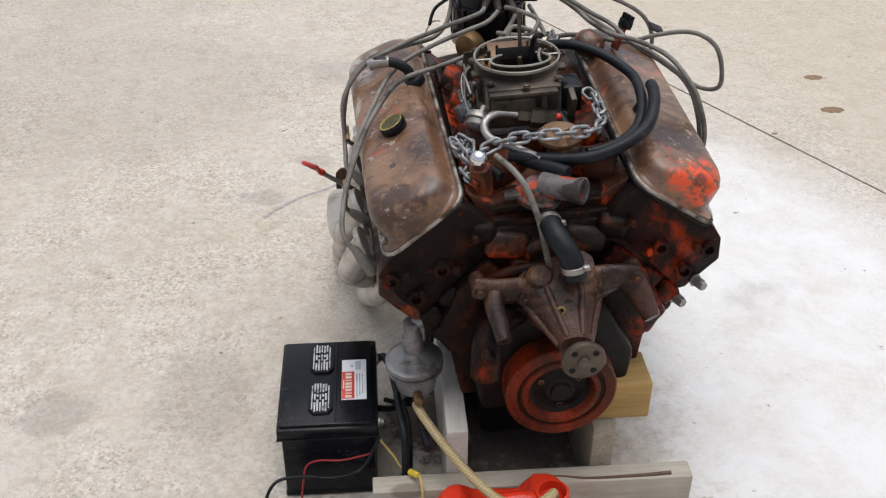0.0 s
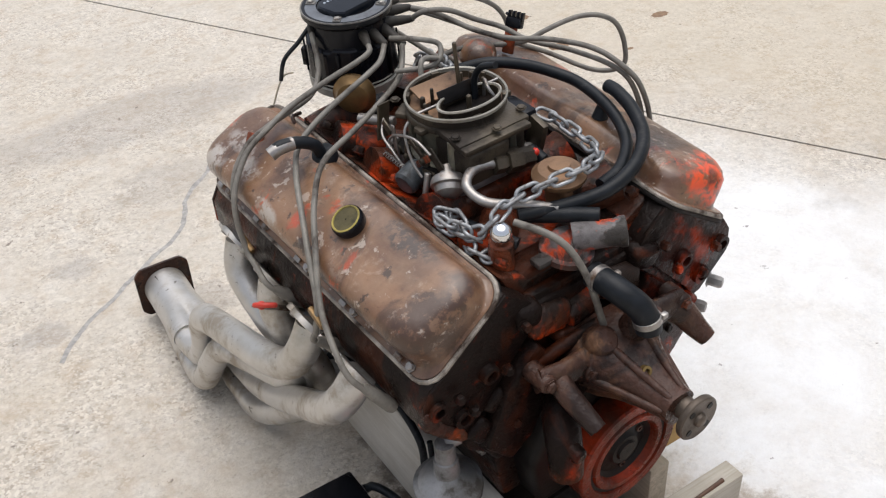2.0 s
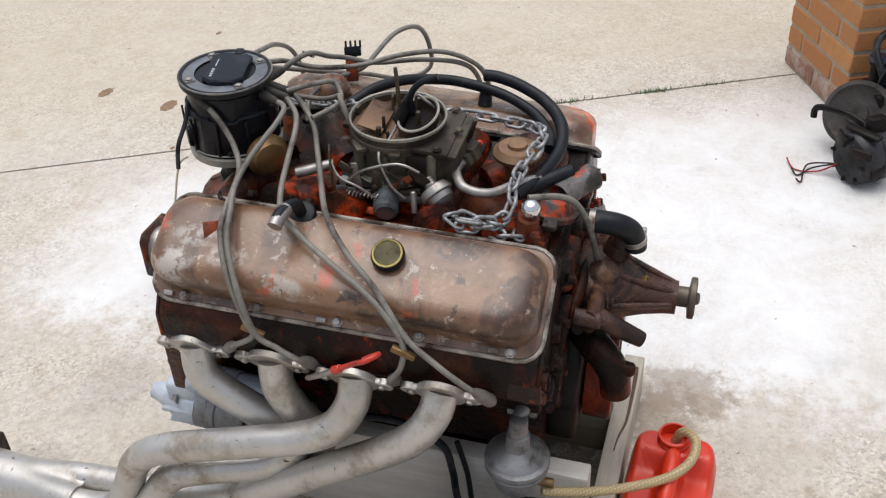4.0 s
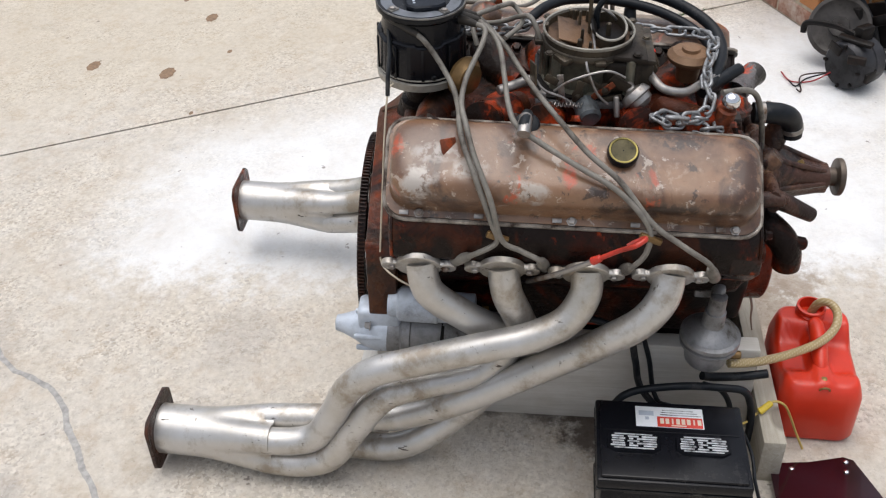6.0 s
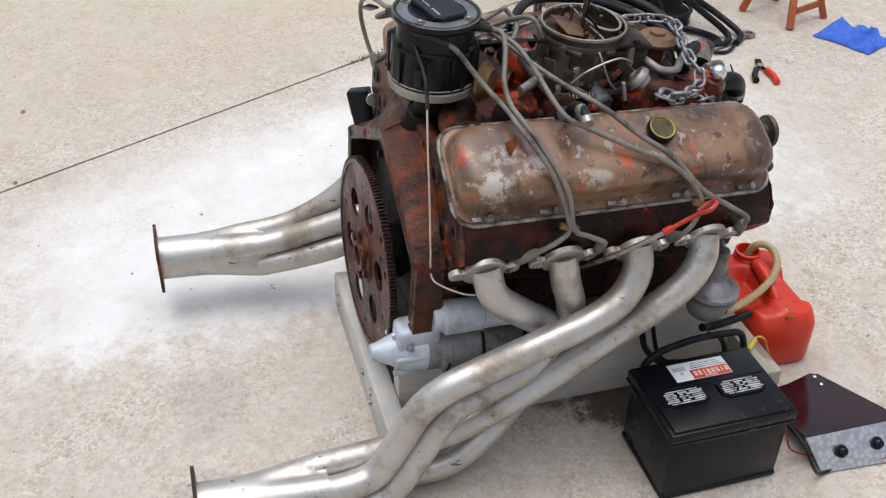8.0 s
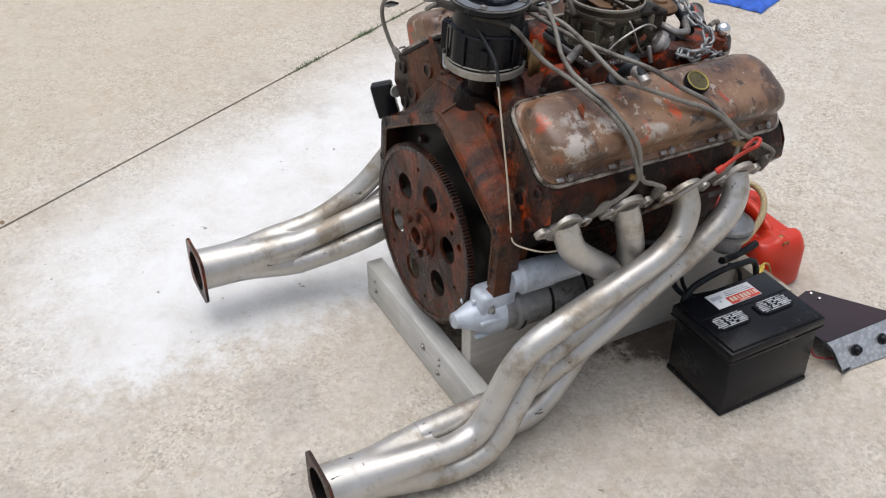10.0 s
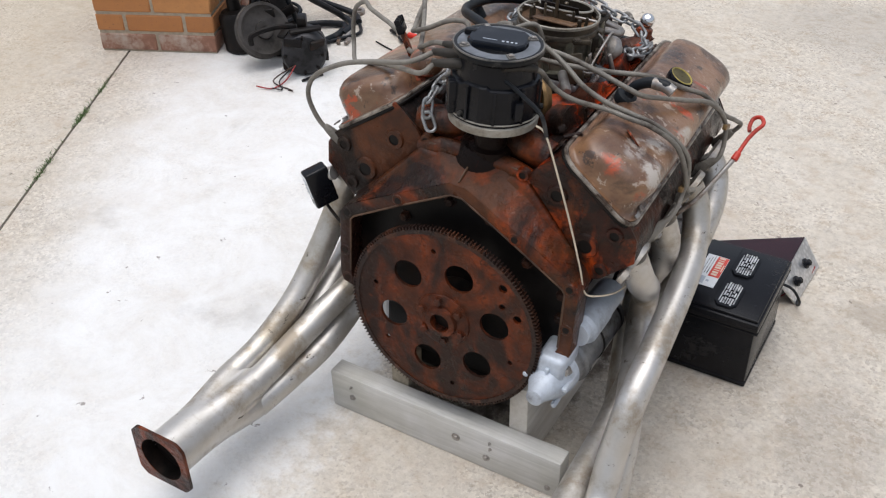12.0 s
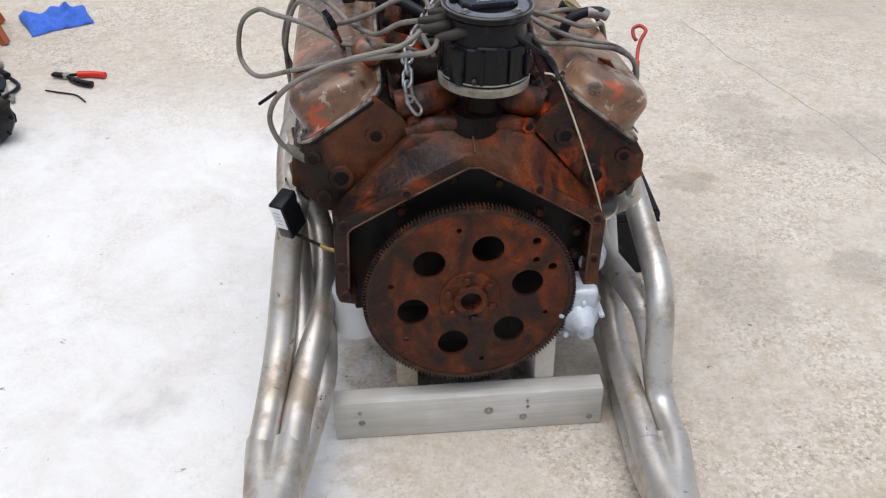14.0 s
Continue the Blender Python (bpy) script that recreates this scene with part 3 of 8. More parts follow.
def strip(pts, w, z=0.0006):
    """A thin ragged crack line lying on the slab."""
    bm = bmesh.new()
    p = []
    q = [Vector((x, y, 0)) for x, y in pts]
    for a, c in zip(q, q[1:]):
        for i in range(10):
            o = a.lerp(c, i / 10)
            s = noise.noise(o * 9.0) * 0.02
            n = Vector((-(c - a).y, (c - a).x, 0)).normalized()
            p.append((o + n * s, n))
    prev = None
    for o, n in p:
        h = w * (0.55 + 0.6 * abs(noise.noise(o * 37.0)))
        cur = (bm.verts.new((o.x + n.x * h, o.y + n.y * h, z)), bm.verts.new((o.x - n.x * h, o.y - n.y * h, z)))
        if prev:
            bm.faces.new((prev[0], cur[0], cur[1], prev[1]))
        prev = cur
    return bm


M_CRACK = simple("crack_filler", (0.36, 0.345, 0.325), 0.95, 0.0, 0.4, 60, 0.4)
for pts, w in (([(0.10, 0.95), (-0.119, 0.731), (-0.155, 0.639), (-0.21, 0.58), (-0.30, 0.52), (-0.352, 0.489), (-0.46, 0.40), (-0.55, 0.30)], 0.009),
               ([(-0.85, -1.75), (-0.928, -1.464), (-1.067, -1.089), (-1.134, -0.812), (-1.25, -0.55)], 0.0035)):
    solid("slab_crack", strip(pts, w), M_CRACK, "hairline crack in the concrete slab", "crack", kind="structure")
M_SPOT = simple("dried_leaf_stain", (0.24, 0.155, 0.095), 0.9, 0.0, 0.4, 90, 0.3)
for x, y, r in ((1.605, 0.835, 0.026), (1.192, 0.852, 0.030), (1.230, 1.104, 0.026), (1.75, 0.97, 0.012), (1.35, 0.70, 0.010), (0.95, 0.70, 0.008)):
    bm = bmesh.new()
    bm.faces.new([bm.verts.new((x + r * (1.35 if k % 2 else 1.2) * math.cos(k * math.pi / 8), y + r * 0.75 * (1 + 0.25 * math.sin(k * 3.1)) * math.sin(k * math.pi / 8), 0.0008)) for k in range(16)])
    solid("oil_spot", bm, M_SPOT, "small brown stain on the concrete slab", "stain", kind="structure")
M_WEED = simple("weed_green", (0.07, 0.12, 0.03), 0.8, 0.0, 0.4, 60, 0.2)
bm = bmesh.new()
for k in range(260):
    t = random.choice((0.09, 0.17, 0.19, 0.30, 0.33)) + random.gauss(0, 0.018)
    p = SEAM_A + (SEAM_B - SEAM_A) * t
    a = random.uniform(0, 6.28)
    h = random.uniform(0.004, 0.014)
    dx, dy = math.cos(a) * 0.012, math.sin(a) * 0.012
    x, y = p.x + random.gauss(0, 0.006), p.y + random.gauss(0, 0.006)
    bm.faces.new([bm.verts.new((x - dy * 0.12, y + dx * 0.12, 0)), bm.verts.new((x + dy * 0.12, y - dx * 0.12, 0)), bm.verts.new((x + dx, y + dy, h))])
solid("weeds", bm, M_WEED, "tiny green weeds growing in the slab joint", "weeds", kind="stuff")


# ---- wooden stand ----
NAILS = ((0.202, 0.040, 0.0050), (0.204, 0.065, 0.0025), (-0.027, 0.051, 0.0065), (-0.090, 0.030, 0.0055), (-0.098, 0.056, 0.0025), (-0.097, 0.070, 0.0025), (-0.212, 0.020, 0.0045))
stand = thing("engine_stand", "low weathered timber cradle carrying the engine block", "stand", kind="")
part("rear_crosspiece", add_box(None, (0.008, -0.008, 0.0445), (0.485, 0.038, 0.089), 0.003), M_WOOD_X, stand, "grey weathered timber with knots and nail holes")
part("front_crosspiece", add_box(None, (-0.004, -0.722, 0.0480), (0.545, 0.038, 0.096), 0.003), M_WOOD_F, stand)
# thin raised tube drawn for a dark stain on the timber
part("stain_streak", add_tube(None, [(0.010, -0.722, 0.0958), (0.047, -0.725, 0.0960), (0.084, -0.732, 0.0960), (0.140, -0.733, 0.0960), (0.195, -0.732, 0.0960), (0.232, -0.730, 0.0960)], 0.0022, 8, 6, radii=lambda t: 0.0012 + 0.0030 * t), M_TIMBER_STAIN, stand, "dark brown resin run along the top edge", 60)
part("side_rail", add_box(None, (-0.132, -0.365, 0.094), (0.036, 0.674, 0.188), 0.003), M_WOOD_WHITE, stand, "whitewashed plank on edge")
part("side_rail", add_box(None, (0.116, -0.365, 0.0895), (0.038, 0.674, 0.179), 0.003), M_WOOD_Y, stand)
part("support_block", add_box(None, (0.145, -0.637, 0.2175), (0.102, 0.086, 0.077), 0.005), M_WOOD_TAN, stand, "yellowish treated timber block")
for x, z, r in NAILS:
    part("nail_head", add_lathe(None, (x, 0.0108, z), (0, 1, 0), [(0, r * 1.3), (0.0015, r * 1.3), (0.002, r * 0.8), (0.005, r * 0.7)], 14), M_STEEL, stand)

# ---- engine frame: origin where the crankshaft meets the flexplate ----
ENG = pose(0.004, 0, 0.304, 2.0, -3.0, 2.0)
INV = ENG.inverted()
engine = thing("engine", "rusty orange V8 engine with silver headers on a timber cradle", "engine", ENG)


def L(x, y, z):
    """From the yard to the engine's own frame."""
    return INV @ Vector((x, y, z))


# ---- block ----
bm = add_prism(None, [(-0.087, 0.262), (0.087, 0.262), (0.215, 0.134), (0.205, 0.07), (0.165, 0.03), (0.15, -0.075), (-0.15, -0.075), (-0.165, 0.03), (-0.205, 0.07), (-0.215, 0.134)], -0.622, -0.075, 0.006)
block = part("block", bm, M_FRONT, engine, "greasy iron block with traces of orange paint")
FL = [(-0.186, -0.024), (-0.216, -0.018), (-0.222, 0.0), (-0.222, 0.118), (-0.205, 0.137), (-0.112, 0.190), (-0.014, 0.243), (0.014, 0.243), (0.112, 0.190), (0.205, 0.137), (0.222, 0.118), (0.222, 0.0), (0.216, -0.018), (0.186, -0.024)]
FI = [(-0.187, -0.004), (-0.196, -0.002), (-0.200, 0.01), (-0.199, 0.108), (-0.193, 0.116), (-0.105, 0.168), (-0.010, 0.221), (0.010, 0.221), (0.105, 0.168), (0.193, 0.116), (0.199, 0.108), (0.200, 0.01), (0.196, -0.002), (0.187, -0.004)]
FL = [(x, z + (0.011 if z > 0.1 else 0.0)) for x, z in FL]
FI = [(x, z + (0.011 if z > 0.1 else 0.0)) for x, z in FI]
bm = add_band(None, FL, FI, -0.076, -0.028)
bmesh.ops.bevel(bm, geom=bm.edges[:], offset=0.003, segments=2, affect="EDGES", profile=0.5)
flange = part("bell_flange", bm, M_BLOCK, engine, "rusty orange bell housing flange")
bm = add_prism(None, [(-0.095, 0.27), (0.095, 0.27), (0.214, 0.142), (0.208, 0.10), (0.195, 0.0), (0.17, -0.07), (-0.17, -0.07), (-0.195, 0.0), (-0.208, 0.10), (-0.214, 0.142)], -0.11, -0.072, 0.008)
part("rear_wall", bm, M_BLOCK, engine, "rusty orange rear wall of the block")
# the wall slopes from the flange edge up to the valley
lowc = [(-0.222, 0.110), (-0.206, 0.136), (-0.160, 0.164), (-0.112, 0.190), (-0.060, 0.218), (-0.014, 0.243), (0.014, 0.243), (0.060, 0.218), (0.112, 0.190), (0.160, 0.164), (0.206, 0.136), (0.222, 0.110)]
upc = [(-0.224, 0.130), (-0.216, 0.144), (-0.184, 0.176), (-0.150, 0.210), (-0.115, 0.245), (-0.060, 0.276), (0.060, 0.276), (0.115, 0.245), (0.150, 0.210), (0.184, 0.176), (0.216, 0.144), (0.224, 0.130)]
bm = bmesh.new()
rows = []
for k in range(9):
    t = k / 8
    row = []
    for (x0, z0), (x1, z1) in zip(lowc, upc):
        x, z = x0 + (x1 - x0) * t, z0 + (z1 - z0) * t
        sag = 0.007 * math.sin(math.pi * t) * (0.6 + noise.noise(Vector((x * 14, 2.0, z * 14))))
        row.append(bm.verts.new((x, -0.0295 - 0.052 * t - sag, z + 0.011 * (1 - t))))
    rows.append(row)
for a, b in zip(rows, rows[1:]):
    for i in range(len(lowc) - 1):
        bm.faces.new((a[i], a[i + 1], b[i + 1], b[i]))
part("sloping_wall", bm, M_BLOCK, engine, "stained orange rear wall of the block", 70)
M_LIP = simple("worn_tan_edge", (0.135, 0.070, 0.038), 0.5, 0.1, 0.5, 60, 0.3, (0.035, 0.018, 0.011), 0.55)
part("flange_lip", add_tube(None, [(x, -0.0290, z + 0.001) for x, z in FI[2:-2]], 0.0022, 8, 1, smooth=False), M_LIP, flange, "worn tan machined edge", 60)
for s in (1, -1):
    for x, z in ((0.106, 0.190), (0.206, 0.132), (0.210, 0.052), (0.206, -0.006)):
        boss = part("bolt_boss", add_lathe(None, (s * x, -0.054, z), (0, 1, 0), [(0, 0.012), (0.026, 0.0115), (0.0275, 0.010)], 18), M_BLOCK, flange)
        # flat black disc paints the dark of a hole on the boss
        part("bolt_hole", add_lathe(None, (s * x, -0.0265, z), (0, 1, 0), [(0, 0.006), (0.0006, 0.0058)], 14), M_GUNK, boss)
# oil pan, dark, between the rails
bm = add_box(None, (0, -0.345, -0.130), (0.235, 0.52, 0.15), 0.02, None, 3)
# pan end widened so that the flexplate windows stay dark
add_box(bm, (0, -0.088, -0.085), (0.30, 0.035, 0.135), 0.01)
part("oil_pan", bm, M_GUNK, engine, "black oily sump")
# added black sheet: the shade seen through the flexplate windows, as colour
part("window_backing", add_prism(None, [(x * (0.992 if z > 0.09 else 1.05), z) for x, z in FI[2:-2]] + [(0.188, -0.06), (-0.188, -0.06)], -0.073, -0.066, 0.001), M_GUNK, engine, "dark oily recess behind the flexplate")
for x, z in ((-0.046, 0.186), (0.028, 0.196), (-0.118, 0.128), (0.112, 0.138), (-0.186, 0.040), (-0.184, 0.088)):
    part("recess_bolt", hexbolt(bmesh.new(), (x, -0.066, z), (0, 1, 0), 0.0085, 0.010), M_TEETH, engine)

# ---- cylinder heads and rocker covers, one bank built and mirrored ----
# each bank: the rail's outer edge x and z, its slope in degrees, its drift in x and z towards the rear
BANKS = {-1: (0.2641, 0.2371, 37.5, -0.0266, 0.0373), 1: (0.2625, 0.2403, 35.7, 0.0246, 0.0182)}


def drift(p, s):
    """The bank's own lean along the block."""
    return Vector((p[0] + BANKS[s][3] * (p[1] + 0.35), p[1], p[2] + BANKS[s][4] * (p[1] + 0.35)))


def up_of(s):
    a = radians(BANKS[s][2])
    return Vector((math.sin(a) * s, 0, math.cos(a)))


def bank(u, v, y, s):
    """A point of a rocker cover: u in from its outer edge, v up from its rail, on side s."""
    ox, oz, deg = BANKS[s][:3]
    a = radians(deg)
    return drift(((ox - math.cos(a) * u + math.sin(a) * v) * s, y, oz + math.sin(a) * u + math.cos(a) * v), s)


def cover_mesh(s):
    """A pressed cover: a rounded box with a flange, its rings lofted from the rail upwards."""
    bm = bmesh.new()
    y0, y1, w = (-0.623, -0.069, 0.1505) if s < 0 else (-0.633, -0.0915, 0.1510)
    rows = [(0.0, 0.0, 0.030), (0.0035, 0.0, 0.030), (0.0045, 0.011, 0.034), (0.010, 0.0140, 0.036), (0.032, 0.0160, 0.036), (0.050, 0.018, 0.038), (0.060, 0.0225, 0.040), (0.0675, 0.031, 0.040), (0.0712, 0.041, 0.032), (0.0726, 0.050, 0.022), (0.0732, 0.058, 0.014)]
    rings = []
    for h, inset, rad in rows:
        ring = []
        e = inset * 0.45 if inset < 0.018 else inset - 0.0099
        a0, a1, b0, b1 = inset * 0.9, w - e * 0.9, y0 + e, y1 - e
        for cx, cy, start in ((a1 - rad, b1 - rad, 0), (a0 + rad, b1 - rad, 90), (a0 + rad, b0 + rad, 180), (a1 - rad, b0 + rad, 270)):
            for k in range(7):
                a = radians(start + 15 * k)
                ring.append(bm.verts.new(bank(cx + rad * math.cos(a), h * 0.95 * (1 - 0.42 * min(1.0, max(0.0, (cx + rad * math.cos(a) - 0.035) / 0.115))), cy + rad * math.sin(a), s)))
        rings.append(ring)
    n = len(rings[0])
    for a, b in zip(rings, rings[1:]):
        for i in range(n):
            bm.faces.new((a[i], a[(i + 1) % n], b[(i + 1) % n], b[i]))
    bm.faces.new(rings[-1])
    bm.faces.new(rings[0][::-1])
    return bm


def lean(bm, s):
    for v in bm.verts:
        v.co = drift(v.co, s)
    return bm


PO = bank(0.070, 0.045, -0.625, 1)
# pale blots are scuffs with the gloss's shine painted in; others dark or orange
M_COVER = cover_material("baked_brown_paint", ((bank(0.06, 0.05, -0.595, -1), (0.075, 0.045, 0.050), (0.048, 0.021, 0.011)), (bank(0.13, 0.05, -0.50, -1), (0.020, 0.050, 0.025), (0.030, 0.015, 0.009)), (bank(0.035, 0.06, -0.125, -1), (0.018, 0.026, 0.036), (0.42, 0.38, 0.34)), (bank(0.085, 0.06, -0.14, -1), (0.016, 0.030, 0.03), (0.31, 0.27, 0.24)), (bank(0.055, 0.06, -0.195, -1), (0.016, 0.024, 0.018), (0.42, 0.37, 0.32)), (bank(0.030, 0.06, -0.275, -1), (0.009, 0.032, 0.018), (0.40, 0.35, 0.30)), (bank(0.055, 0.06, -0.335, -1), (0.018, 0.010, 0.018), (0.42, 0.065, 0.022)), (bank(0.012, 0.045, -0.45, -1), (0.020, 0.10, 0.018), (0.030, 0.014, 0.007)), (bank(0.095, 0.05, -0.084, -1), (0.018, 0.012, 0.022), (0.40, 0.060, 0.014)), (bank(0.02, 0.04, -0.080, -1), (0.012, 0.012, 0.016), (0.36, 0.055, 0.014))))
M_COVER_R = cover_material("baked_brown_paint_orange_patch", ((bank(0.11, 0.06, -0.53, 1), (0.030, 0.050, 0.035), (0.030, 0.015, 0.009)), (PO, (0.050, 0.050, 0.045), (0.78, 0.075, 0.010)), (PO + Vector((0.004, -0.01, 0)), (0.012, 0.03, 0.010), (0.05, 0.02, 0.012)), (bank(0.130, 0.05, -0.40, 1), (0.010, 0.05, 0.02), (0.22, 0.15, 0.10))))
for s in (-1, 1):
    hy = 0.0 if s < 0 else -0.014
    poly = [(0.264, 0.235), (0.146, 0.325), (0.105, 0.290), (0.088, 0.266), (0.200, 0.140), (0.209, 0.118), (0.228, 0.122), (0.256, 0.150), (0.279, 0.172), (0.278, 0.212)]
    head = part("cylinder_head", lean(add_prism(None, [(x * s, z) for x, z in poly], -0.625, -0.080 + hy, 0.005), s), M_HEAD, engine, "iron cylinder head with peeling orange paint")
    part("head_end", lean(add_prism(None, [(x * s, z) for x, z in poly], -0.629, -0.624, 0.002), s), M_FRONT, head, "front end black with grease")
    part("head_end", lean(add_prism(None, [(x * s, z) for x, z in poly], -0.081 + hy, -0.076 + hy, 0.002), s), M_HEADREAR if s < 0 else M_BLOCK, head, "rear end with bright orange paint")
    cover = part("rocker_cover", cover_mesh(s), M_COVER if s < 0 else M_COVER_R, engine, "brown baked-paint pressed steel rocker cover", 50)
    gk = bmesh.new()
    for h in (0.0,):
        ring = []
        w, rad, y0, y1 = (0.1535, 0.031, -0.625, -0.067) if s < 0 else (0.1540, 0.031, -0.635, -0.0895)
        for cx, cy, start in ((w - rad, y1 - rad, 0), (-0.003 + rad, y1 - rad, 90), (-0.003 + rad, y0 + rad, 180), (w - rad, y0 + rad, 270)):
            for k in range(5):
                a = radians(start + 22.5 * k)
                ring.append(bank(cx + rad * math.cos(a), -0.001, cy + rad * math.sin(a), s))
    add_tube(gk, ring, 0.0036, 8, 1, closed=True, smooth=False)
    part("gasket_lip", gk, M_GASKET, cover, "pale bare metal lip with gasket sealer")
    # black tube: the gasket, and the shade in the gap drawn with it
    gk = bmesh.new()
    add_tube(gk, [q - up_of(s) * 0.0055 for q in ring], 0.0038, 8, 1, closed=True, smooth=False)
    part("cork_gasket", gk, M_GUNK, cover, "black oily gasket under the lip")
    # rail bolts with tabs along the outer edge
    for y in (-0.585, -0.46, -0.345, -0.23, -0.12):
        p = bank(0.006, 0.004, y, s)
        bt = hexbolt(bmesh.new(), p, up_of(s), 0.006, 0.006)
        add_box(bt, bank(0.0045, 0.0085, y + 0.022, s), (0.007, 0.014, 0.003), 0.001, Matrix.Rotation(-s * radians(-42), 4, "Y"))
        part("rail_bolt", bt, M_STEEL, cover)

# ---- flexplate ----
bm = bmesh.new()
seg = 168
HOLES = [(0.0985, math.radians(45 + 60 * k), 0.0265) for k in range(6)]
ro = 0.1725


def plate_with_holes(bm, r_in, r_out, holes, y, seg=96):
    """A round plate with windows, cut by a boolean-free fill: the windows are walls set into the plate's edge loops."""
    loops = [[(r_out * math.cos(2 * math.pi * i / seg), r_out * math.sin(2 * math.pi * i / seg)) for i in range(seg)]]
    loops.append([(r_in * math.cos(2 * math.pi * i / 24), r_in * math.sin(2 * math.pi * i / 24)) for i in range(24)])
    for hr, ha, r in holes:
        loops.append([(hr * math.cos(ha) + r * math.cos(2 * math.pi * i / 24), hr * math.sin(ha) + r * math.sin(2 * math.pi * i / 24)) for i in range(24)])
    edges = []
    for lp in loops:
        vs = [bm.verts.new((x, y, z)) for x, z in lp]
        edges += [bm.edges.new((vs[i], vs[(i + 1) % len(vs)])) for i in range(len(vs))]
    f = bmesh.ops.triangle_fill(bm, use_beauty=True, use_dissolve=False, edges=edges)
    faces = [g for g in f["geom"] if isinstance(g, bmesh.types.BMFace)]
    ex = bmesh.ops.extrude_face_region(bm, geom=faces)
    bmesh.ops.translate(bm, vec=(0, -0.006, 0), verts=[g for g in ex["geom"] if isinstance(g, bmesh.types.BMVert)])
    bmesh.ops.recalc_face_normals(bm, faces=bm.faces[:])
    return bm


small = [(0.135, math.radians(a), 0.0045) for a in (80, 12, 322, 259, 196)] + [(0.128, math.radians(146), 0.0055), (0.150, math.radians(134), 0.0075), (0.146, math.radians(157), 0.0075)]
flexplate = part("flexplate", plate_with_holes(bmesh.new(), 0.018, ro, HOLES + small, -0.004), M_FLEX, engine, "rusty brown toothed flexplate with six round windows")
rg = bmesh.new()
for i in range(seg):
    a0, a1 = 2 * math.pi * i / seg, 2 * math.pi * (i + 0.5) / seg
    pts = []
    for a, r in ((a0, ro - 0.004), (a0 + 0.004, ro + 0.0065), (a1 - 0.004, ro + 0.0065), (a1, ro - 0.004)):
        pts.append((r * math.cos(a), r * math.sin(a)))
    va = [rg.verts.new((x, -0.003, z)) for x, z in pts]
    vb = [rg.verts.new((x, -0.015, z)) for x, z in pts]
    rg.faces.new(va), rg.faces.new(vb[::-1])
    for k in range(4):
        rg.faces.new((va[k], vb[k], vb[(k + 1) % 4], va[(k + 1) % 4]))
rg2 = add_lathe(rg, (0, -0.0155, 0), (0, 1, 0), [(0, 0.166), (0, ro + 0.001), (0.013, ro + 0.001), (0.013, 0.166), (0, 0.166)], 96, caps=False)
part("ring_gear", rg2, M_TEETH, flexplate, "worn steel ring gear teeth")
bm = add_lathe(None, (0, -0.004, 0), (0, 1, 0), [(0, 0.052), (0.003, 0.051), (0.005, 0.046), (0.005, 0.030), (0.011, 0.028), (0.012, 0.025), (0.012, 0.018), (0.0, 0.0175), (-0.03, 0.017)], 40, caps=False)
part("hub", bm, M_FLEX, flexplate)
for k in range(6):
    a = radians(60 * k + 20)
    part("hub_bolt", hexbolt(bmesh.new(), (0.040 * math.cos(a), 0.0005, 0.040 * math.sin(a)), (0, 1, 0), 0.0075, 0.007), M_FLEX, flexplate)
bm = add_cyl(None, (0, -0.12, 0), (0, -0.008, 0), 0.05)
part("crank_end", bm, M_GUNK, engine)

# ---- exhaust headers ----
HEADER_L = {
    "front": [(-0.252, -0.513, 0.464), (-0.270, -0.512, 0.442), (-0.288, -0.505, 0.410), (-0.298, -0.478, 0.370), (-0.298, -0.430, 0.330), (-0.290, -0.342, 0.264), (-0.280, -0.223, 0.178), (-0.276, -0.130, 0.126), (-0.275, -0.064, 0.104), (-0.276, 0.030, 0.096), (-0.278, 0.150, 0.090)],
    "second": [(-0.257, -0.388, 0.466), (-0.275, -0.389, 0.446), (-0.292, -0.388, 0.412), (-0.306, -0.362, 0.370), (-0.318, -0.310, 0.345), (-0.325, -0.238, 0.325), (-0.330, -0.119, 0.288), (-0.331, -0.055, 0.262), (-0.328, -0.014, 0.220), (-0.324, 0.015, 0.160), (-0.324, 0.050, 0.102), (-0.326, 0.092, 0.085), (-0.328, 0.150, 0.084)],
    "third": [(-0.255, -0.262, 0.468), (-0.272, -0.263, 0.446), (-0.282, -0.270, 0.400), (-0.270, -0.289, 0.340), (-0.240, -0.300, 0.265), (-0.238, -0.260, 0.180), (-0.255, -0.195, 0.112), (-0.275, -0.125, 0.060), (-0.281, -0.070, 0.036), (-0.280, 0.000, 0.034), (-0.278, 0.150, 0.038)],
    "rear": [(-0.252, -0.134, 0.466), (-0.270, -0.138, 0.446), (-0.284, -0.150, 0.398), (-0.276, -0.205, 0.345), (-0.262, -0.255, 0.300), (-0.258, -0.266, 0.255), (-0.270, -0.218, 0.218), (-0.295, -0.138, 0.210), (-0.315, -0.072, 0.196), (-0.328, -0.022, 0.135), (-0.334, 0.028, 0.062), (-0.332, 0.085, 0.037), (-0.328, 0.150, 0.037)],
}

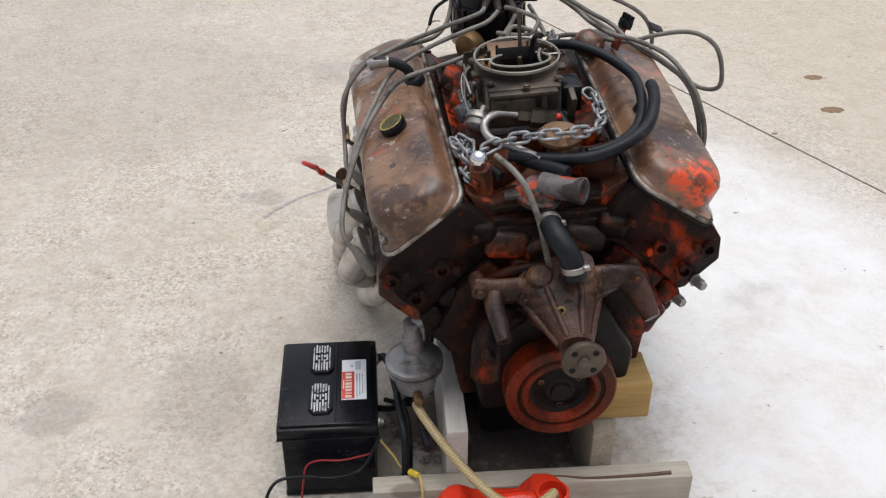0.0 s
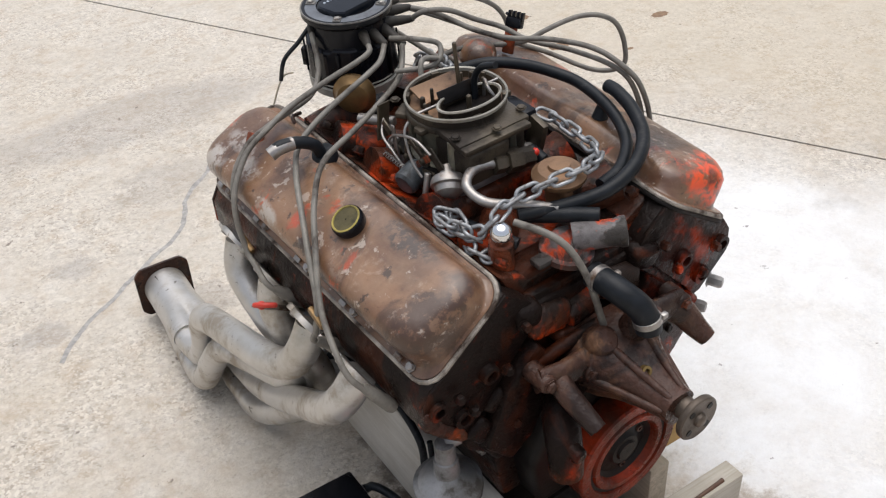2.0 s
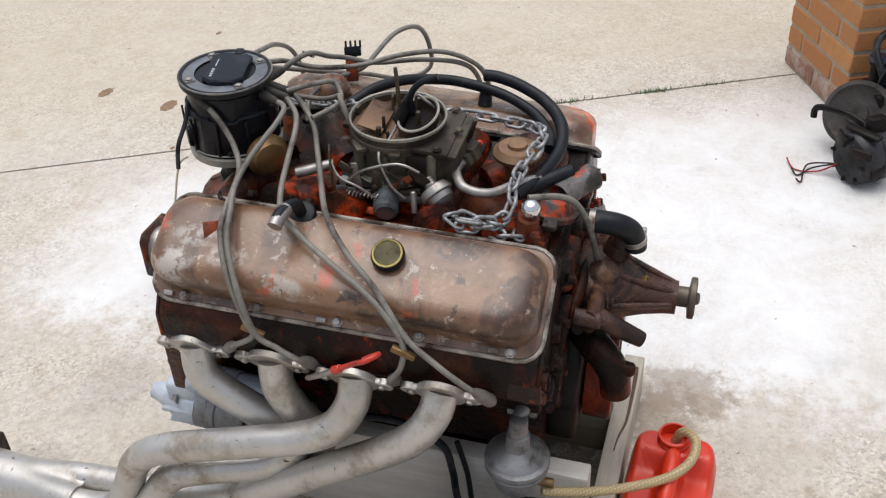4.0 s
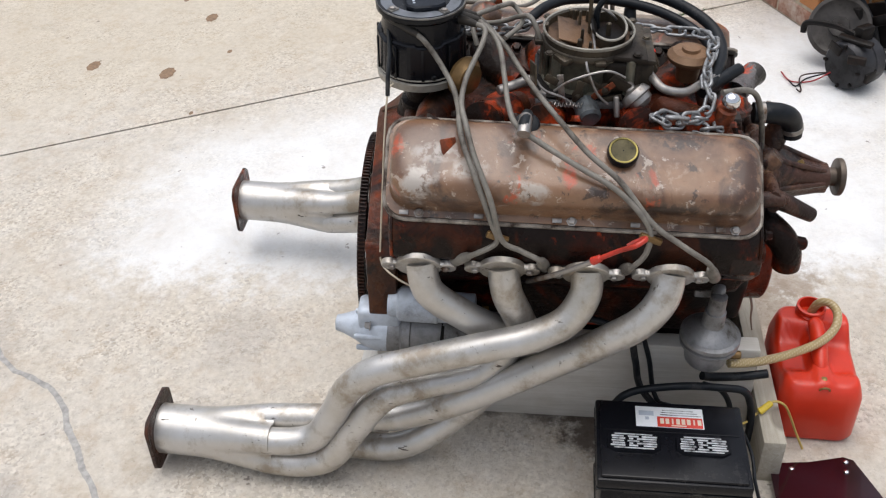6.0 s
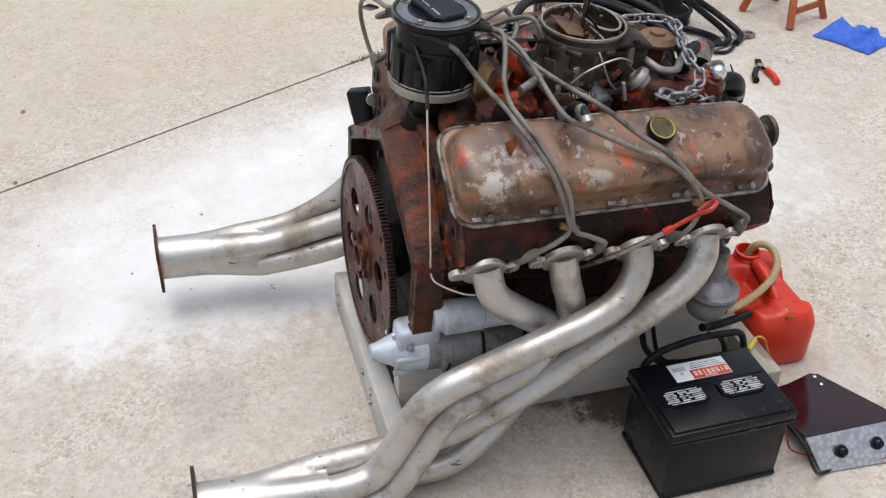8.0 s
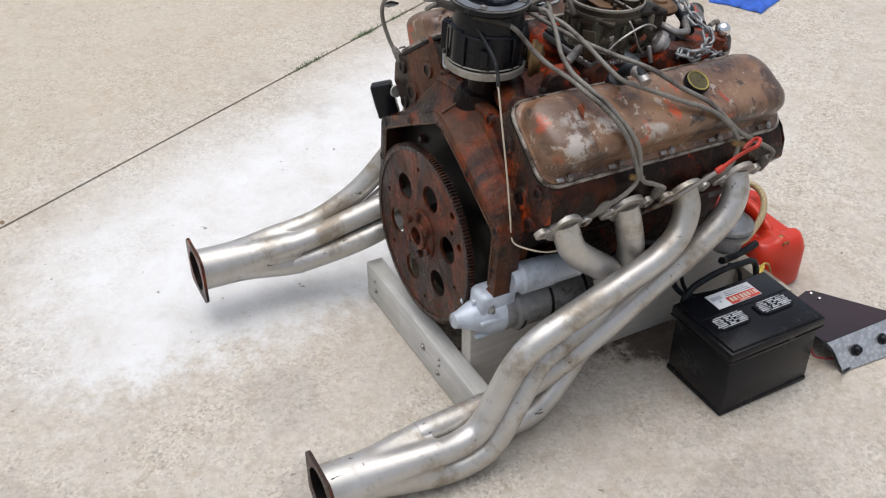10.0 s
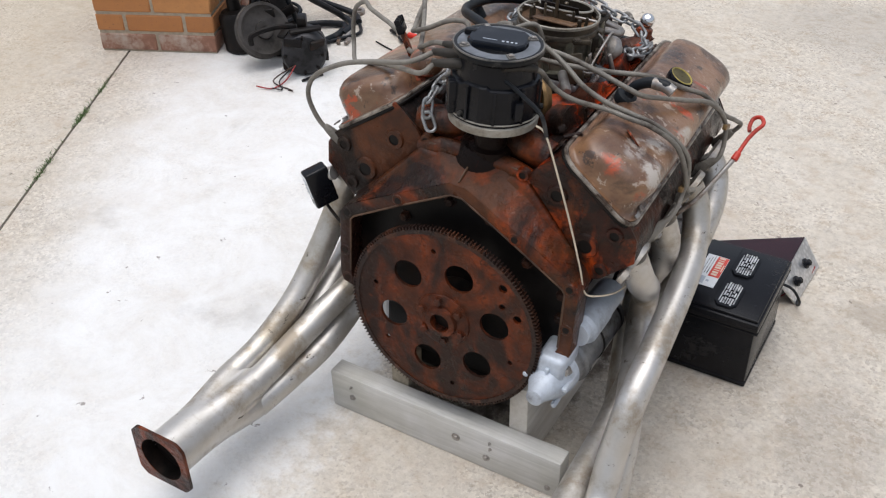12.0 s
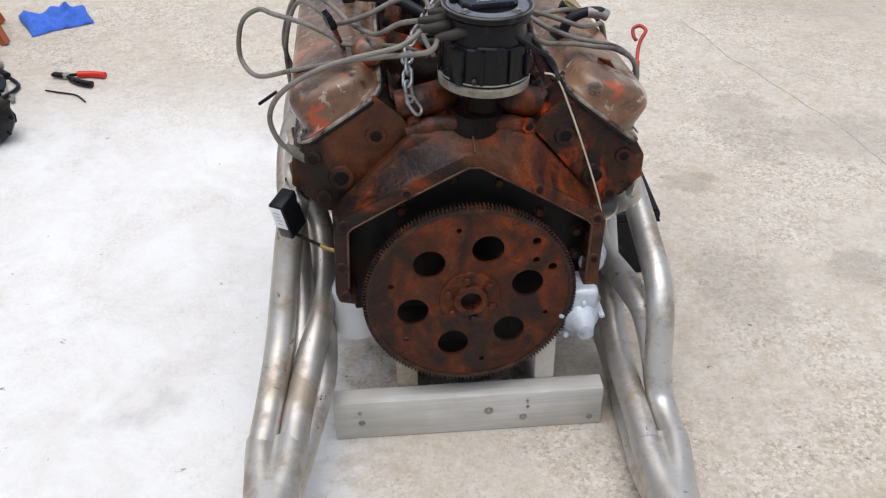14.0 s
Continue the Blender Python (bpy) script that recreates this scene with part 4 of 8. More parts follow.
HEADER_R = {
    "front": [(0.270, -0.509, 0.480), (0.286, -0.510, 0.456), (0.302, -0.505, 0.420), (0.308, -0.470, 0.380), (0.300, -0.400, 0.330), (0.285, -0.300, 0.270), (0.270, -0.200, 0.215), (0.262, -0.100, 0.175), (0.264, 0.000, 0.145), (0.285, 0.080, 0.118), (0.306, 0.160, 0.098)],
    "second": [(0.266, -0.383, 0.484), (0.284, -0.384, 0.460), (0.302, -0.382, 0.425), (0.312, -0.350, 0.388), (0.312, -0.280, 0.345), (0.300, -0.180, 0.285), (0.296, -0.080, 0.225), (0.308, 0.020, 0.155), (0.336, 0.105, 0.112), (0.357, 0.160, 0.098)],
    "third": [(0.262, -0.257, 0.488), (0.280, -0.258, 0.462), (0.293, -0.268, 0.410), (0.283, -0.288, 0.350), (0.262, -0.258, 0.285), (0.256, -0.180, 0.248), (0.262, -0.090, 0.225), (0.284, 0.015, 0.188), (0.301, 0.100, 0.158), (0.306, 0.160, 0.148)],
    "rear": [(0.258, -0.131, 0.492), (0.276, -0.134, 0.466), (0.292, -0.138, 0.415), (0.306, -0.115, 0.350), (0.320, -0.060, 0.274), (0.331, 0.000, 0.216), (0.346, 0.080, 0.168), (0.357, 0.160, 0.148)],
}


def make_header(s, label):
    """Four primaries from flanges to a collector with a square end plate."""
    cx, cz, ex, ez, sl = (-0.303, 0.062, -0.296, 0.066, 0.145) if s < 0 else (-0.332, 0.123, -0.342, 0.126, 0.155)

    def shift(p):
        return L(*p)

    h = new("exhaust_header")
    h.parent = engine
    h["label"] = label
    for name, pts in (HEADER_L if s < 0 else HEADER_R).items():
        part("primary_tube", add_tube(None, [shift(p) for p in pts[1:]], 0.0245, 18, 7), M_HEADER, h)
        q = pts[0]
        fl = bmesh.new()
        mid = shift((q[0] + 0.021 * s, q[1], q[2] - 0.024))
        rot = Matrix.Rotation(s * radians(-64), 4, "Y")
        for dx, r in ((0.0, 0.035), (0.045, 0.0125), (-0.045, 0.0125)):
            add_lathe(fl, mid + Vector((0, dx, 0)), rot @ Vector((0, 0, -1)), [(-0.005, r - 0.001), (-0.004, r), (0.004, r), (0.005, r - 0.001)], 24)
        add_box(fl, mid, (0.022, 0.084, 0.009), 0.002, rot)
        part("port_flange", fl, M_HEADER, h, "thick steel port flange")
        for dx in (0.041, -0.041):
            bo = hexbolt(bmesh.new(), mid + Vector((0, dx, 0)) + rot @ Vector((0, 0, -0.004)), rot @ Vector((0, 0, -1)), 0.0055, 0.005)
            part("flange_bolt", bo, M_STEEL, h)
    # collector: four lobes that flow into one round pipe
    co = bmesh.new()
    rings = []
    sg = 48
    for k in range(9):
        t = k / 8
        y = sl - 0.012 + ((0.345 if s < 0 else 0.362) - sl + 0.012) * t
        c = (cx + (ex - cx) * t, y, cz + (ez - cz) * t)
        ring = []
        for i in range(sg):
            a = 2 * math.pi * i / sg
            lobe = 0.0
            for q in range(4):
                b = radians(45 + 90 * q)
                da = math.atan2(math.sin(a - b), math.cos(a - b))
                d, rr = 0.0350, 0.0258
                disc = rr * rr - (d * math.sin(da)) ** 2
                if disc > 0 and math.cos(da) > 0:
                    lobe = max(lobe, d * math.cos(da) + math.sqrt(disc))
            lobe = max(lobe, 0.040)
            w = min(1.0, t * 1.5)
            w = w * w * (3 - 2 * w)
            r = lobe * (1 - w) + 0.0445 * w
            ring.append(co.verts.new(L((c[0] if s < 0 else -c[0]) + r * math.cos(a), c[1], c[2] + r * math.sin(a))))
        rings.append(ring)
    for a, b in zip(rings, rings[1:]):
        for i in range(sg):
            co.faces.new((a[i], b[i], b[(i + 1) % sg], a[(i + 1) % sg]))
    co.faces.new(rings[0])
    part("collector", co, M_HEADER, h, "four-into-one collector", 60)
    xe = ex if s < 0 else -ex
    fl = bmesh.new()
    po, pi_ = [], []
    ns = 48
    for i in range(ns):
        a = 2 * math.pi * i / ns
        k = 0.058 / max(abs(math.cos(a)), abs(math.sin(a)))
        k = min(k, 0.072)
        po.append((k * math.cos(a), k * math.sin(a)))
        pi_.append((0.044 * math.cos(a), 0.044 * math.sin(a)))
    vs = []
    ye = 0.340 if s < 0 else 0.357
    for loop, y in ((po, ye + 0.001), (po, ye + 0.007), (pi_, ye + 0.007), (pi_, ye + 0.001)):
        vs.append([fl.verts.new(L(xe + x, y, ez + z + 0.0)) for x, z in loop])
    for r in range(4):
        for i in range(ns):
            fl.faces.new((vs[r][i], vs[r][(i + 1) % ns], vs[(r + 1) % 4][(i + 1) % ns], vs[(r + 1) % 4][i]))
    part("end_flange", fl, M_TEETH if s < 0 else M_FLEX, h, "rusty square end flange")
    # black cup set into the pipe mouth
    bo = bmesh.new()
    inner = []
    for y in (ye + 0.006, ye - 0.022):
        inner.append([bo.verts.new(L(xe + 0.0435 * math.cos(2 * math.pi * i / 24), y, ez + 0.0435 * math.sin(2 * math.pi * i / 24))) for i in range(24)])
    for i in range(24):
        bo.faces.new((inner[0][i], inner[0][(i + 1) % 24], inner[1][(i + 1) % 24], inner[1][i]))
    bo.faces.new(inner[1])
    part("pipe_bore", bo, M_GUNK, h, "sooty inside of the pipe")
    return h


make_header(-1, "dull silver painted tubular exhaust header, heat-stained")
make_header(1, "dull silver painted tubular exhaust header with square end plate")


# ---- front of the engine ----
def bolt_part(p, axis, parent, r=0.007, h=0.007, mat=None, name="bolt"):
    return part(name, hexbolt(bmesh.new(), p, axis, r, h), mat or M_STEEL, parent)


FRONT = Vector((0, -1, 0))
REAR = Vector((0, 1, 0))
bm = add_prism(None, [(-0.12, -0.075), (0.12, -0.075), (0.135, 0.02), (0.085, 0.12), (0.03, 0.165), (-0.03, 0.165), (-0.085, 0.12), (-0.135, 0.02)], -0.668, -0.615, 0.012, 3)
part("timing_cover", bm, M_GUNK, engine, "greasy black timing cover")
for s in (1, -1):
    bm = add_prism(None, [(s * 0.10, 0.22), (s * 0.15, 0.17), (s * 0.19, 0.08), (s * 0.15, 0.03), (s * 0.09, 0.07), (s * 0.06, 0.16)], -0.645, -0.615, 0.006)
    part("pump_pad", bm, M_FRONT, block)
# core plugs and bolt holes on the head fronts
for s in (1, -1):
    for x, z, r in ((0.252, 0.190, 0.014), (0.215, 0.152, 0.015)):
        bm = add_lathe(None, (s * x, -0.626, z), FRONT, [(0, r), (0.010, r * 0.95), (0.0105, r * 0.55), (0.002, r * 0.5)], 20)
        part("bolt_boss", bm, M_FRONT, engine)
for x, z in ((0.236, 0.13), (0.205, 0.10)):
    bolt_part((x, -0.630, z), (0.4, -0.9, 0), engine, 0.009, 0.022)

# rough castings, lugs and bolts over the greasy front
rf = random.Random(5)
for s in (1, -1):
    for x, z, w, h, d in ((0.160, 0.145, 0.040, 0.030, 0.018), (0.190, 0.110, 0.036, 0.036, 0.020), (0.165, 0.065, 0.036, 0.056, 0.020)):
        part("casting_lug", add_box(None, (s * x, -0.628, z), (w, d, h), 0.0075, pose(0, 0, 0, rf.uniform(-10, 10), s * rf.uniform(30, 48), rf.uniform(-8, 8)), 3), M_FRONT, block, "", 60)
    part("core_ring", add_lathe(None, (s * 0.172, -0.628, 0.205), FRONT, [(0, 0.015), (0.011, 0.013), (0.012, 0.011), (0.012, 0.008), (0.004, 0.0075), (0.0035, 0.001)], 20), M_FRONT, block)
    for x, z in ((0.120, 0.262), (0.205, 0.168), (0.150, 0.205), (0.226, 0.205), (0.140, 0.100)):
        bolt_part((s * x, -0.640, z), (0.1 * s, -1, 0.15), block, 0.007, 0.010, M_FRONT)
for x, z, w, h in ((-0.070, 0.235, 0.070, 0.045), (-0.015, 0.222, 0.060, 0.040), (0.050, 0.232, 0.070, 0.044), (0.095, 0.250, 0.050, 0.040), (-0.105, 0.262, 0.040, 0.036), (0.0, 0.190, 0.140, 0.020)):
    part("casting_lug", add_box(None, (x, -0.622, z), (w, 0.036, h), 0.012, pose(0, 0, 0, rf.uniform(-12, 12), rf.uniform(-14, 14), rf.uniform(-8, 8)), 3), M_INTAKE if rf.random() < 0.25 else M_FRONT, block, "", 60)
part("front_pipe", add_tube(None, [(-0.115, -0.640, 0.175), (-0.075, -0.648, 0.196), (-0.030, -0.652, 0.205), (0.010, -0.652, 0.204)], 0.010, 10, 6), M_FRONT, block, "greasy cast water pipe", 60)

part("painted_corner", lean(add_prism(None, [(-0.278, 0.205), (-0.281, 0.176), (-0.256, 0.146), (-0.229, 0.119), (-0.212, 0.116), (-0.222, 0.140), (-0.252, 0.172), (-0.262, 0.205)], -0.6315, -0.585, 0.003), -1), M_HEADREAR, block, "bright orange paint on the head's corner")

# balancer
balancer = new("crank_balancer")
balancer.parent = engine
balancer["label"] = "crank damper with bright orange painted rim"
part("outer_ring", add_lathe(None, (0.003, -0.716, -0.006), REAR, [(0.004, 0.0715), (0.0, 0.073), (0.0, 0.0885), (0.003, 0.0912), (0.030, 0.0916), (0.044, 0.0905), (0.050, 0.07)], 72, caps=False), M_BALANCER, balancer, "orange painted inertia ring")
part("rubber_gap", add_lathe(None, (0.003, -0.712, -0.006), REAR, [(0, 0.066), (0, 0.072)], 64, caps=False), M_GUNK, balancer)
part("inner_ring", add_lathe(None, (0.003, -0.716, -0.006), REAR, [(0.012, 0.050), (0.003, 0.0535), (0.0, 0.056), (0.0, 0.064), (0.004, 0.0665)], 64, caps=False), M_BALANCER, balancer)
part("web", add_lathe(None, (0.003, -0.708, -0.006), REAR, [(-0.004, 0.001), (-0.004, 0.015), (0.0, 0.017), (0.0, 0.024), (0.006, 0.030), (0.008, 0.044), (0.002, 0.051), (0.006, 0.0545), (0.09, 0.035)], 48, caps=False), M_GUNK, balancer, "dark oily centre web")
for k in range(3):
    a = radians(120 * k + 30)
    bm = add_lathe(None, (0.003 + 0.036 * math.cos(a), -0.701, 0.036 * math.sin(a) - 0.006), FRONT, [(0, 0.006), (0.003, 0.0055), (0.0031, 0.003), (0.001, 0.003)], 14)
    part("bolt", bm, M_PUMP, balancer)

# water pump
pump = new("water_pump")
pump.parent = engine
pump["label"] = "rust-brown cast iron water pump with fan hub"
HZ = 0.153
M_HUB = simple("browned_steel", (0.12, 0.095, 0.075), 0.45, 0.6, 0.4, 50, 0.25, (0.04, 0.028, 0.02), 0.45)
PC = Vector((0.004, 0, HZ))


def snout_ring(y, half_w, up, down, k=0.5):
    """A ring of the snout: wide shoulders above, narrow below."""
    out = []
    for i in range(28):
        a = 2 * math.pi * i / 28
        cx, sz = math.cos(a), math.sin(a)
        w = half_w * (1.0 if sz > 0 else 0.80)
        e = 0.75
        out.append(PC + Vector((w * math.copysign(abs(cx) ** e, cx), y, (up if sz > 0 else down) * math.copysign(abs(sz) ** e, sz))))
    return out


bm = bmesh.new()
rings = [[bm.verts.new(q) for q in snout_ring(y, w, u, dn)] for y, w, u, dn in ((-0.640, 0.070, 0.060, 0.050), (-0.668, 0.074, 0.066, 0.052), (-0.690, 0.066, 0.062, 0.046), (-0.712, 0.050, 0.050, 0.038), (-0.745, 0.036, 0.034, 0.030), (-0.775, 0.027, 0.026, 0.026), (-0.792, 0.025, 0.025, 0.025))]
for p_, q_ in zip(rings, rings[1:]):
    for i in range(28):
        bm.faces.new((p_[i], p_[(i + 1) % 28], q_[(i + 1) % 28], q_[i]))
bm.faces.new(rings[0]), bm.faces.new(rings[-1])
body = part("pump_body", bm, M_PUMP, pump, angle=45)
for a_ in (62, 118, 12, 168):
    d_ = Vector((math.cos(radians(a_)), 0, math.sin(radians(a_))))
    part("web", add_tube(None, [PC + d_ * 0.066 + FRONT * 0.672, PC + d_ * 0.050 + FRONT * 0.715, PC + d_ * 0.024 + FRONT * 0.785], 0.005, 8, 4, radii=lambda t: 0.0075 - 0.003 * t), M_PUMP, pump, "", 60)
for s in (1, -1):
    part("top_shoulder", add_cyl(None, (0.004 + s * 0.032, -0.672, HZ + 0.045), (0.004 + s * 0.033, -0.692, HZ + 0.066), 0.023, 0.019, 20, 0.004), M_PUMP, pump)


def arm(points, r, flat=0.62):
    """A cast arm, thicker than it is deep."""
    bm = add_tube(None, points, 0.02, 16, 6, radii=r)
    mid = sum((v.co.y for v in bm.verts), 0.0) / len(bm.verts)
    for v in bm.verts:
        v.co.y = mid + (v.co.y - mid) * flat
    return bm


# the short arm with its two bolt bosses and a hanging leg
part("pump_arm", arm([(-0.030, -0.672, HZ + 0.026), (-0.060, -0.676, HZ + 0.030), (-0.092, -0.678, HZ + 0.034), (-0.128, -0.672, HZ + 0.042)], lambda t: 0.025 - 0.007 * t), M_PUMP, pump, "rusty cast arm, rubbed tan", 60)
part("pump_arm", arm([(-0.030, -0.662, HZ - 0.020), (-0.070, -0.660, HZ - 0.004), (-0.112, -0.656, HZ + 0.020)], lambda t: 0.026 - 0.010 * t), M_PUMP, pump, "", 60)
part("pump_leg", arm([(-0.098, -0.676, HZ + 0.030), (-0.101, -0.700, HZ + 0.022), (-0.097, -0.728, HZ + 0.006), (-0.094, -0.750, HZ - 0.006)], lambda t: 0.017 - 0.005 * t, 1.0), M_PUMP, pump, "rusty bracket leg", 60)
# black disc on the solid leg end, drawn as its shaded bore
part("leg_bore_disc", add_lathe(None, (-0.0938, -0.7505, HZ - 0.0065), (0.05, -0.85, -0.5), [(0, 0.0055), (0.0006, 0.0052)], 14), M_GUNK, pump)
# the long arm with its bolt and the blunt spur
part("pump_arm", arm([(0.030, -0.672, HZ + 0.030), (0.062, -0.676, HZ + 0.036), (0.095, -0.676, HZ + 0.038), (0.122, -0.672, HZ + 0.034)], lambda t: 0.027 - 0.009 * t), M_PUMP, pump, "", 60)
part("pump_spur", arm([(0.108, -0.664, HZ + 0.030), (0.124, -0.680, HZ + 0.014), (0.134, -0.698, HZ - 0.006), (0.141, -0.716, HZ - 0.020)], lambda t: 0.024 - 0.011 * t, 1.0), M_PUMP, pump, "blunt cast spur", 60)
part("pump_arm", arm([(0.030, -0.660, HZ - 0.012), (0.070, -0.658, HZ + 0.004), (0.108, -0.656, HZ + 0.024)], lambda t: 0.024 - 0.008 * t), M_PUMP, pump, "", 60)
for x, y, z, r in ((-0.121, -0.690, HZ + 0.042, 0.0125), (-0.052, -0.694, HZ + 0.022, 0.0120), (0.121, -0.688, HZ + 0.036, 0.0125)):
    part("boss", add_cyl(None, (x, y + 0.040, z), (x, y, z), r * 1.15, r, 18, 0.002), M_PUMP, pump)
    bolt_part((x, y, z), FRONT, pump, 0.0075, 0.007, M_CLIPRUST if x > 0 else M_PUMP)
# dark inlet bend below the short arm
part("inlet_stub", add_tube(None, [(-0.060, -0.655, 0.130), (-0.092, -0.676, 0.128), (-0.112, -0.704, 0.112), (-0.119, -0.718, 0.088), (-0.121, -0.722, 0.058)], 0.023, 20, 6, radii=lambda t: 0.026 - 0.003 * t), M_FRONT, pump, "dark hose inlet bend", 60)
# the bend is closed; a black disc draws its shaded mouth
part("inlet_bore_disc", add_lathe(None, (-0.1212, -0.7222, 0.0575), (-0.03, -0.1, -1), [(0, 0.0195), (0.0006, 0.019)], 20), M_GUNK, pump)
part("inlet_boss", add_cyl(None, (-0.118, -0.716, 0.108), (-0.116, -0.746, 0.104), 0.013, 0.011, 16, 0.003), M_FRONT, pump)
part("outlet_neck", add_cyl(None, (0.018, -0.690, HZ + 0.055), (0.030, -0.705, HZ + 0.095), 0.021, 0.020), M_PUMP, pump)
part("vent_plug", add_lathe(None, (-0.008, -0.742, HZ + 0.036), (-0.1, -0.8, 0.55), [(-0.004, 0.0075), (0.004, 0.007), (0.0042, 0.0035), (-0.002, 0.003)], 16), M_BRASS, pump, "small brass plug")
bm = add_lathe(None, (0.010, -0.790, HZ), FRONT, [(0, 0.016), (0.018, 0.016), (0.020, 0.0315), (0.022, 0.0325), (0.028, 0.0325), (0.0295, 0.031), (0.0295, 0.010), (0.034, 0.009), (0.036, 0.006)], 40)
hub = part("fan_hub", bm, M_HUB, pump, "worn steel fan hub with four bolt holes")
for k in range(4):
    a = radians(90 * k + 40)
    c = Vector((0.010 + 0.022 * math.cos(a), -0.8198, HZ + 0.022 * math.sin(a)))
    # hub holes are black discs coloured like the shade inside
    part("bolt_hole", add_lathe(None, c, FRONT, [(0, 0.0048), (0.0006, 0.0046)], 14), M_GUNK, hub)

# fuel pump
fp = new("fuel_pump")
fp.parent = engine
fp["label"] = "dull grey mechanical fuel pump with glass-like bowl"
c = L(-0.195, -0.599, 0.198)
part("pump_bowl", add_lathe(None, c, (0, 0, 1), [(0, 0.012), (0.003, 0.026), (0.010, 0.0335), (0.016, 0.035), (0.045, 0.036), (0.050, 0.0345)], 32), M_ALLOY, fp)
part("clamp_ring", add_lathe(None, c, (0, 0, 1), [(0.047, 0.035), (0.049, 0.0480), (0.055, 0.0490), (0.057, 0.0430), (0.060, 0.0430), (0.062, 0.0495), (0.069, 0.0490), (0.072, 0.043)], 36), M_ALLOY, fp)
part("pump_dome", add_lathe(None, c, (0, 0, 1), [(0.071, 0.043), (0.077, 0.039), (0.084, 0.027), (0.090, 0.0185), (0.118, 0.0170), (0.119, 0.0145), (0.150, 0.0135), (0.152, 0.010)], 32), M_ALLOY, fp)
part("mount_arm", add_tube(None, [c + Vector((0.004, 0.002, 0.146)), c + Vector((0.022, -0.002, 0.150)), c + Vector((0.040, 0.000, 0.140)), c + Vector((0.052, 0.006, 0.120))], 0.011, 12, 6, radii=lambda t: 0.010 + 0.006 * t), M_ALLOY, fp, "cast alloy rocker arm housing", 60)
part("mount_plate", add_box(None, c + Vector((0.056, 0.004, 0.128)), (0.010, 0.046, 0.052), 0.003, pose(0, 0, 0, 0, 14, 0)), M_ALLOY, fp)
for k in (1, -1):
    bolt_part(c + Vector((0.050, 0.004 + 0.016 * k, 0.128 + 0.016 * k)), (-1, 0, 0.2), fp, 0.006, 0.006, M_STEEL)
part("inlet_nipple", add_cyl(None, c + Vector((0.0, -0.02, 0.02)), c + Vector((0.0, -0.058, 0.02)), 0.0075), M_ADVANCE, fp)
part("drain_nub", add_cyl(None, c + Vector((0, 0, -0.012)), c, 0.006), M_CHROME, fp)
ten = new("push_rod_boss")
ten.parent = engine
part("boss", add_box(None, c + Vector((0.065, 0.0, 0.145)), (0.05, 0.060, 0.060), 0.012), M_FRONT, ten)

# ---- intake manifold ----
bm = add_prism(None, [(-0.128, 0.318), (-0.094, 0.250), (0.094, 0.250), (0.128, 0.318), (0.080, 0.292), (-0.080, 0.292)], -0.600, -0.112, 0.006)
intake = part("intake_manifold", bm, M_INTAKE, engine, "cast iron intake manifold with orange paint patches")
for s in (1, -1):
    for k, y in enumerate((-0.205, -0.300, -0.445, -0.545)):
        t = (-0.375 - y) * 0.35
        bm = add_tube(None, [(s * 0.035, y + t, 0.297), (s * 0.075, y + t * 0.3, 0.305), (s * 0.118, y, 0.318)], 0.03, 14, 6, radii=lambda q: 0.026 + 0.006 * q)
        part("runner", bm, M_INTAKE, intake, "", 60)
    for y in (-0.165, -0.255, -0.35, -0.495, -0.585):
        bolt_part((s * 0.112, y, 0.322), (-s * 0.5, 0, 0.85), intake, 0.008, 0.009, M_INTAKE)
part("plenum", add_box(None, (-0.004, -0.380, 0.307), (0.138, 0.16, 0.040), 0.008, None, 3), M_INTAKE, intake)
part("crossover", add_box(None, (0.0, -0.575, 0.272), (0.19, 0.050, 0.050), 0.012, None, 3), M_FRONT, intake, "greasy front water crossover")
part("front_rail", add_box(None, (0, -0.604, 0.248), (0.20, 0.022, 0.05), 0.006), M_FRONT, intake)
part("rear_rail", add_tube(None, [(-0.100, -0.094, 0.262), (-0.06, -0.092, 0.276), (0, -0.090, 0.279), (0.06, -0.092, 0.276), (0.100, -0.094, 0.262)], 0.015, 12, 6), M_BLOCK, intake, "", 60)
# dark iron chosen to put the shade below the bowl into the pad's colour
part("distributor_pad", add_cyl(None, (-0.006, -0.112, 0.262), (-0.008, -0.110, 0.296), 0.052, 0.044, 32, 0.006), M_FRONT, intake)
for s in (1, -1):
    part("rear_runner", add_tube(None, [(s * 0.030, -0.150, 0.300), (s * 0.070, -0.128, 0.302), (s * 0.118, -0.122, 0.296)], 0.028, 16, 6, radii=lambda q: 0.030 - 0.006 * q), M_BLOCK, intake, "rusty rear runner", 60)
bm = add_ball(None, (-0.074, -0.236, 0.314), 0.034, 20, 0.85)
part("choke_pocket", bm, M_HUMP, intake, "orange painted hump", 60)

# rear wall relief: ribs, bosses, holes
for s in (1, -1):
    for x, z, r in ((0.250, 0.223, 0.013), (0.206, 0.188, 0.020), (0.235, 0.152, 0.012), (0.090, 0.279, 0.010), (0.150, 0.262, 0.016)):
        bm = add_lathe(None, (s * x, -0.081 + (-0.014 if s > 0 else 0), z), REAR, [(0, r * 1.25), (0.009, r), (0.0095, r * 0.6)], 20, caps=False)
        boss = part("boss", bm, M_HEADREAR if s < 0 else M_BLOCK, engine)
        # no hole is cut: black disc gives its shade
        part("bolt_hole", add_lathe(None, (s * x, -0.0735 + (-0.014 if s > 0 else 0), z), REAR, [(0, r * 0.62), (0.0005, r * 0.6)], 16), M_GUNK, boss)
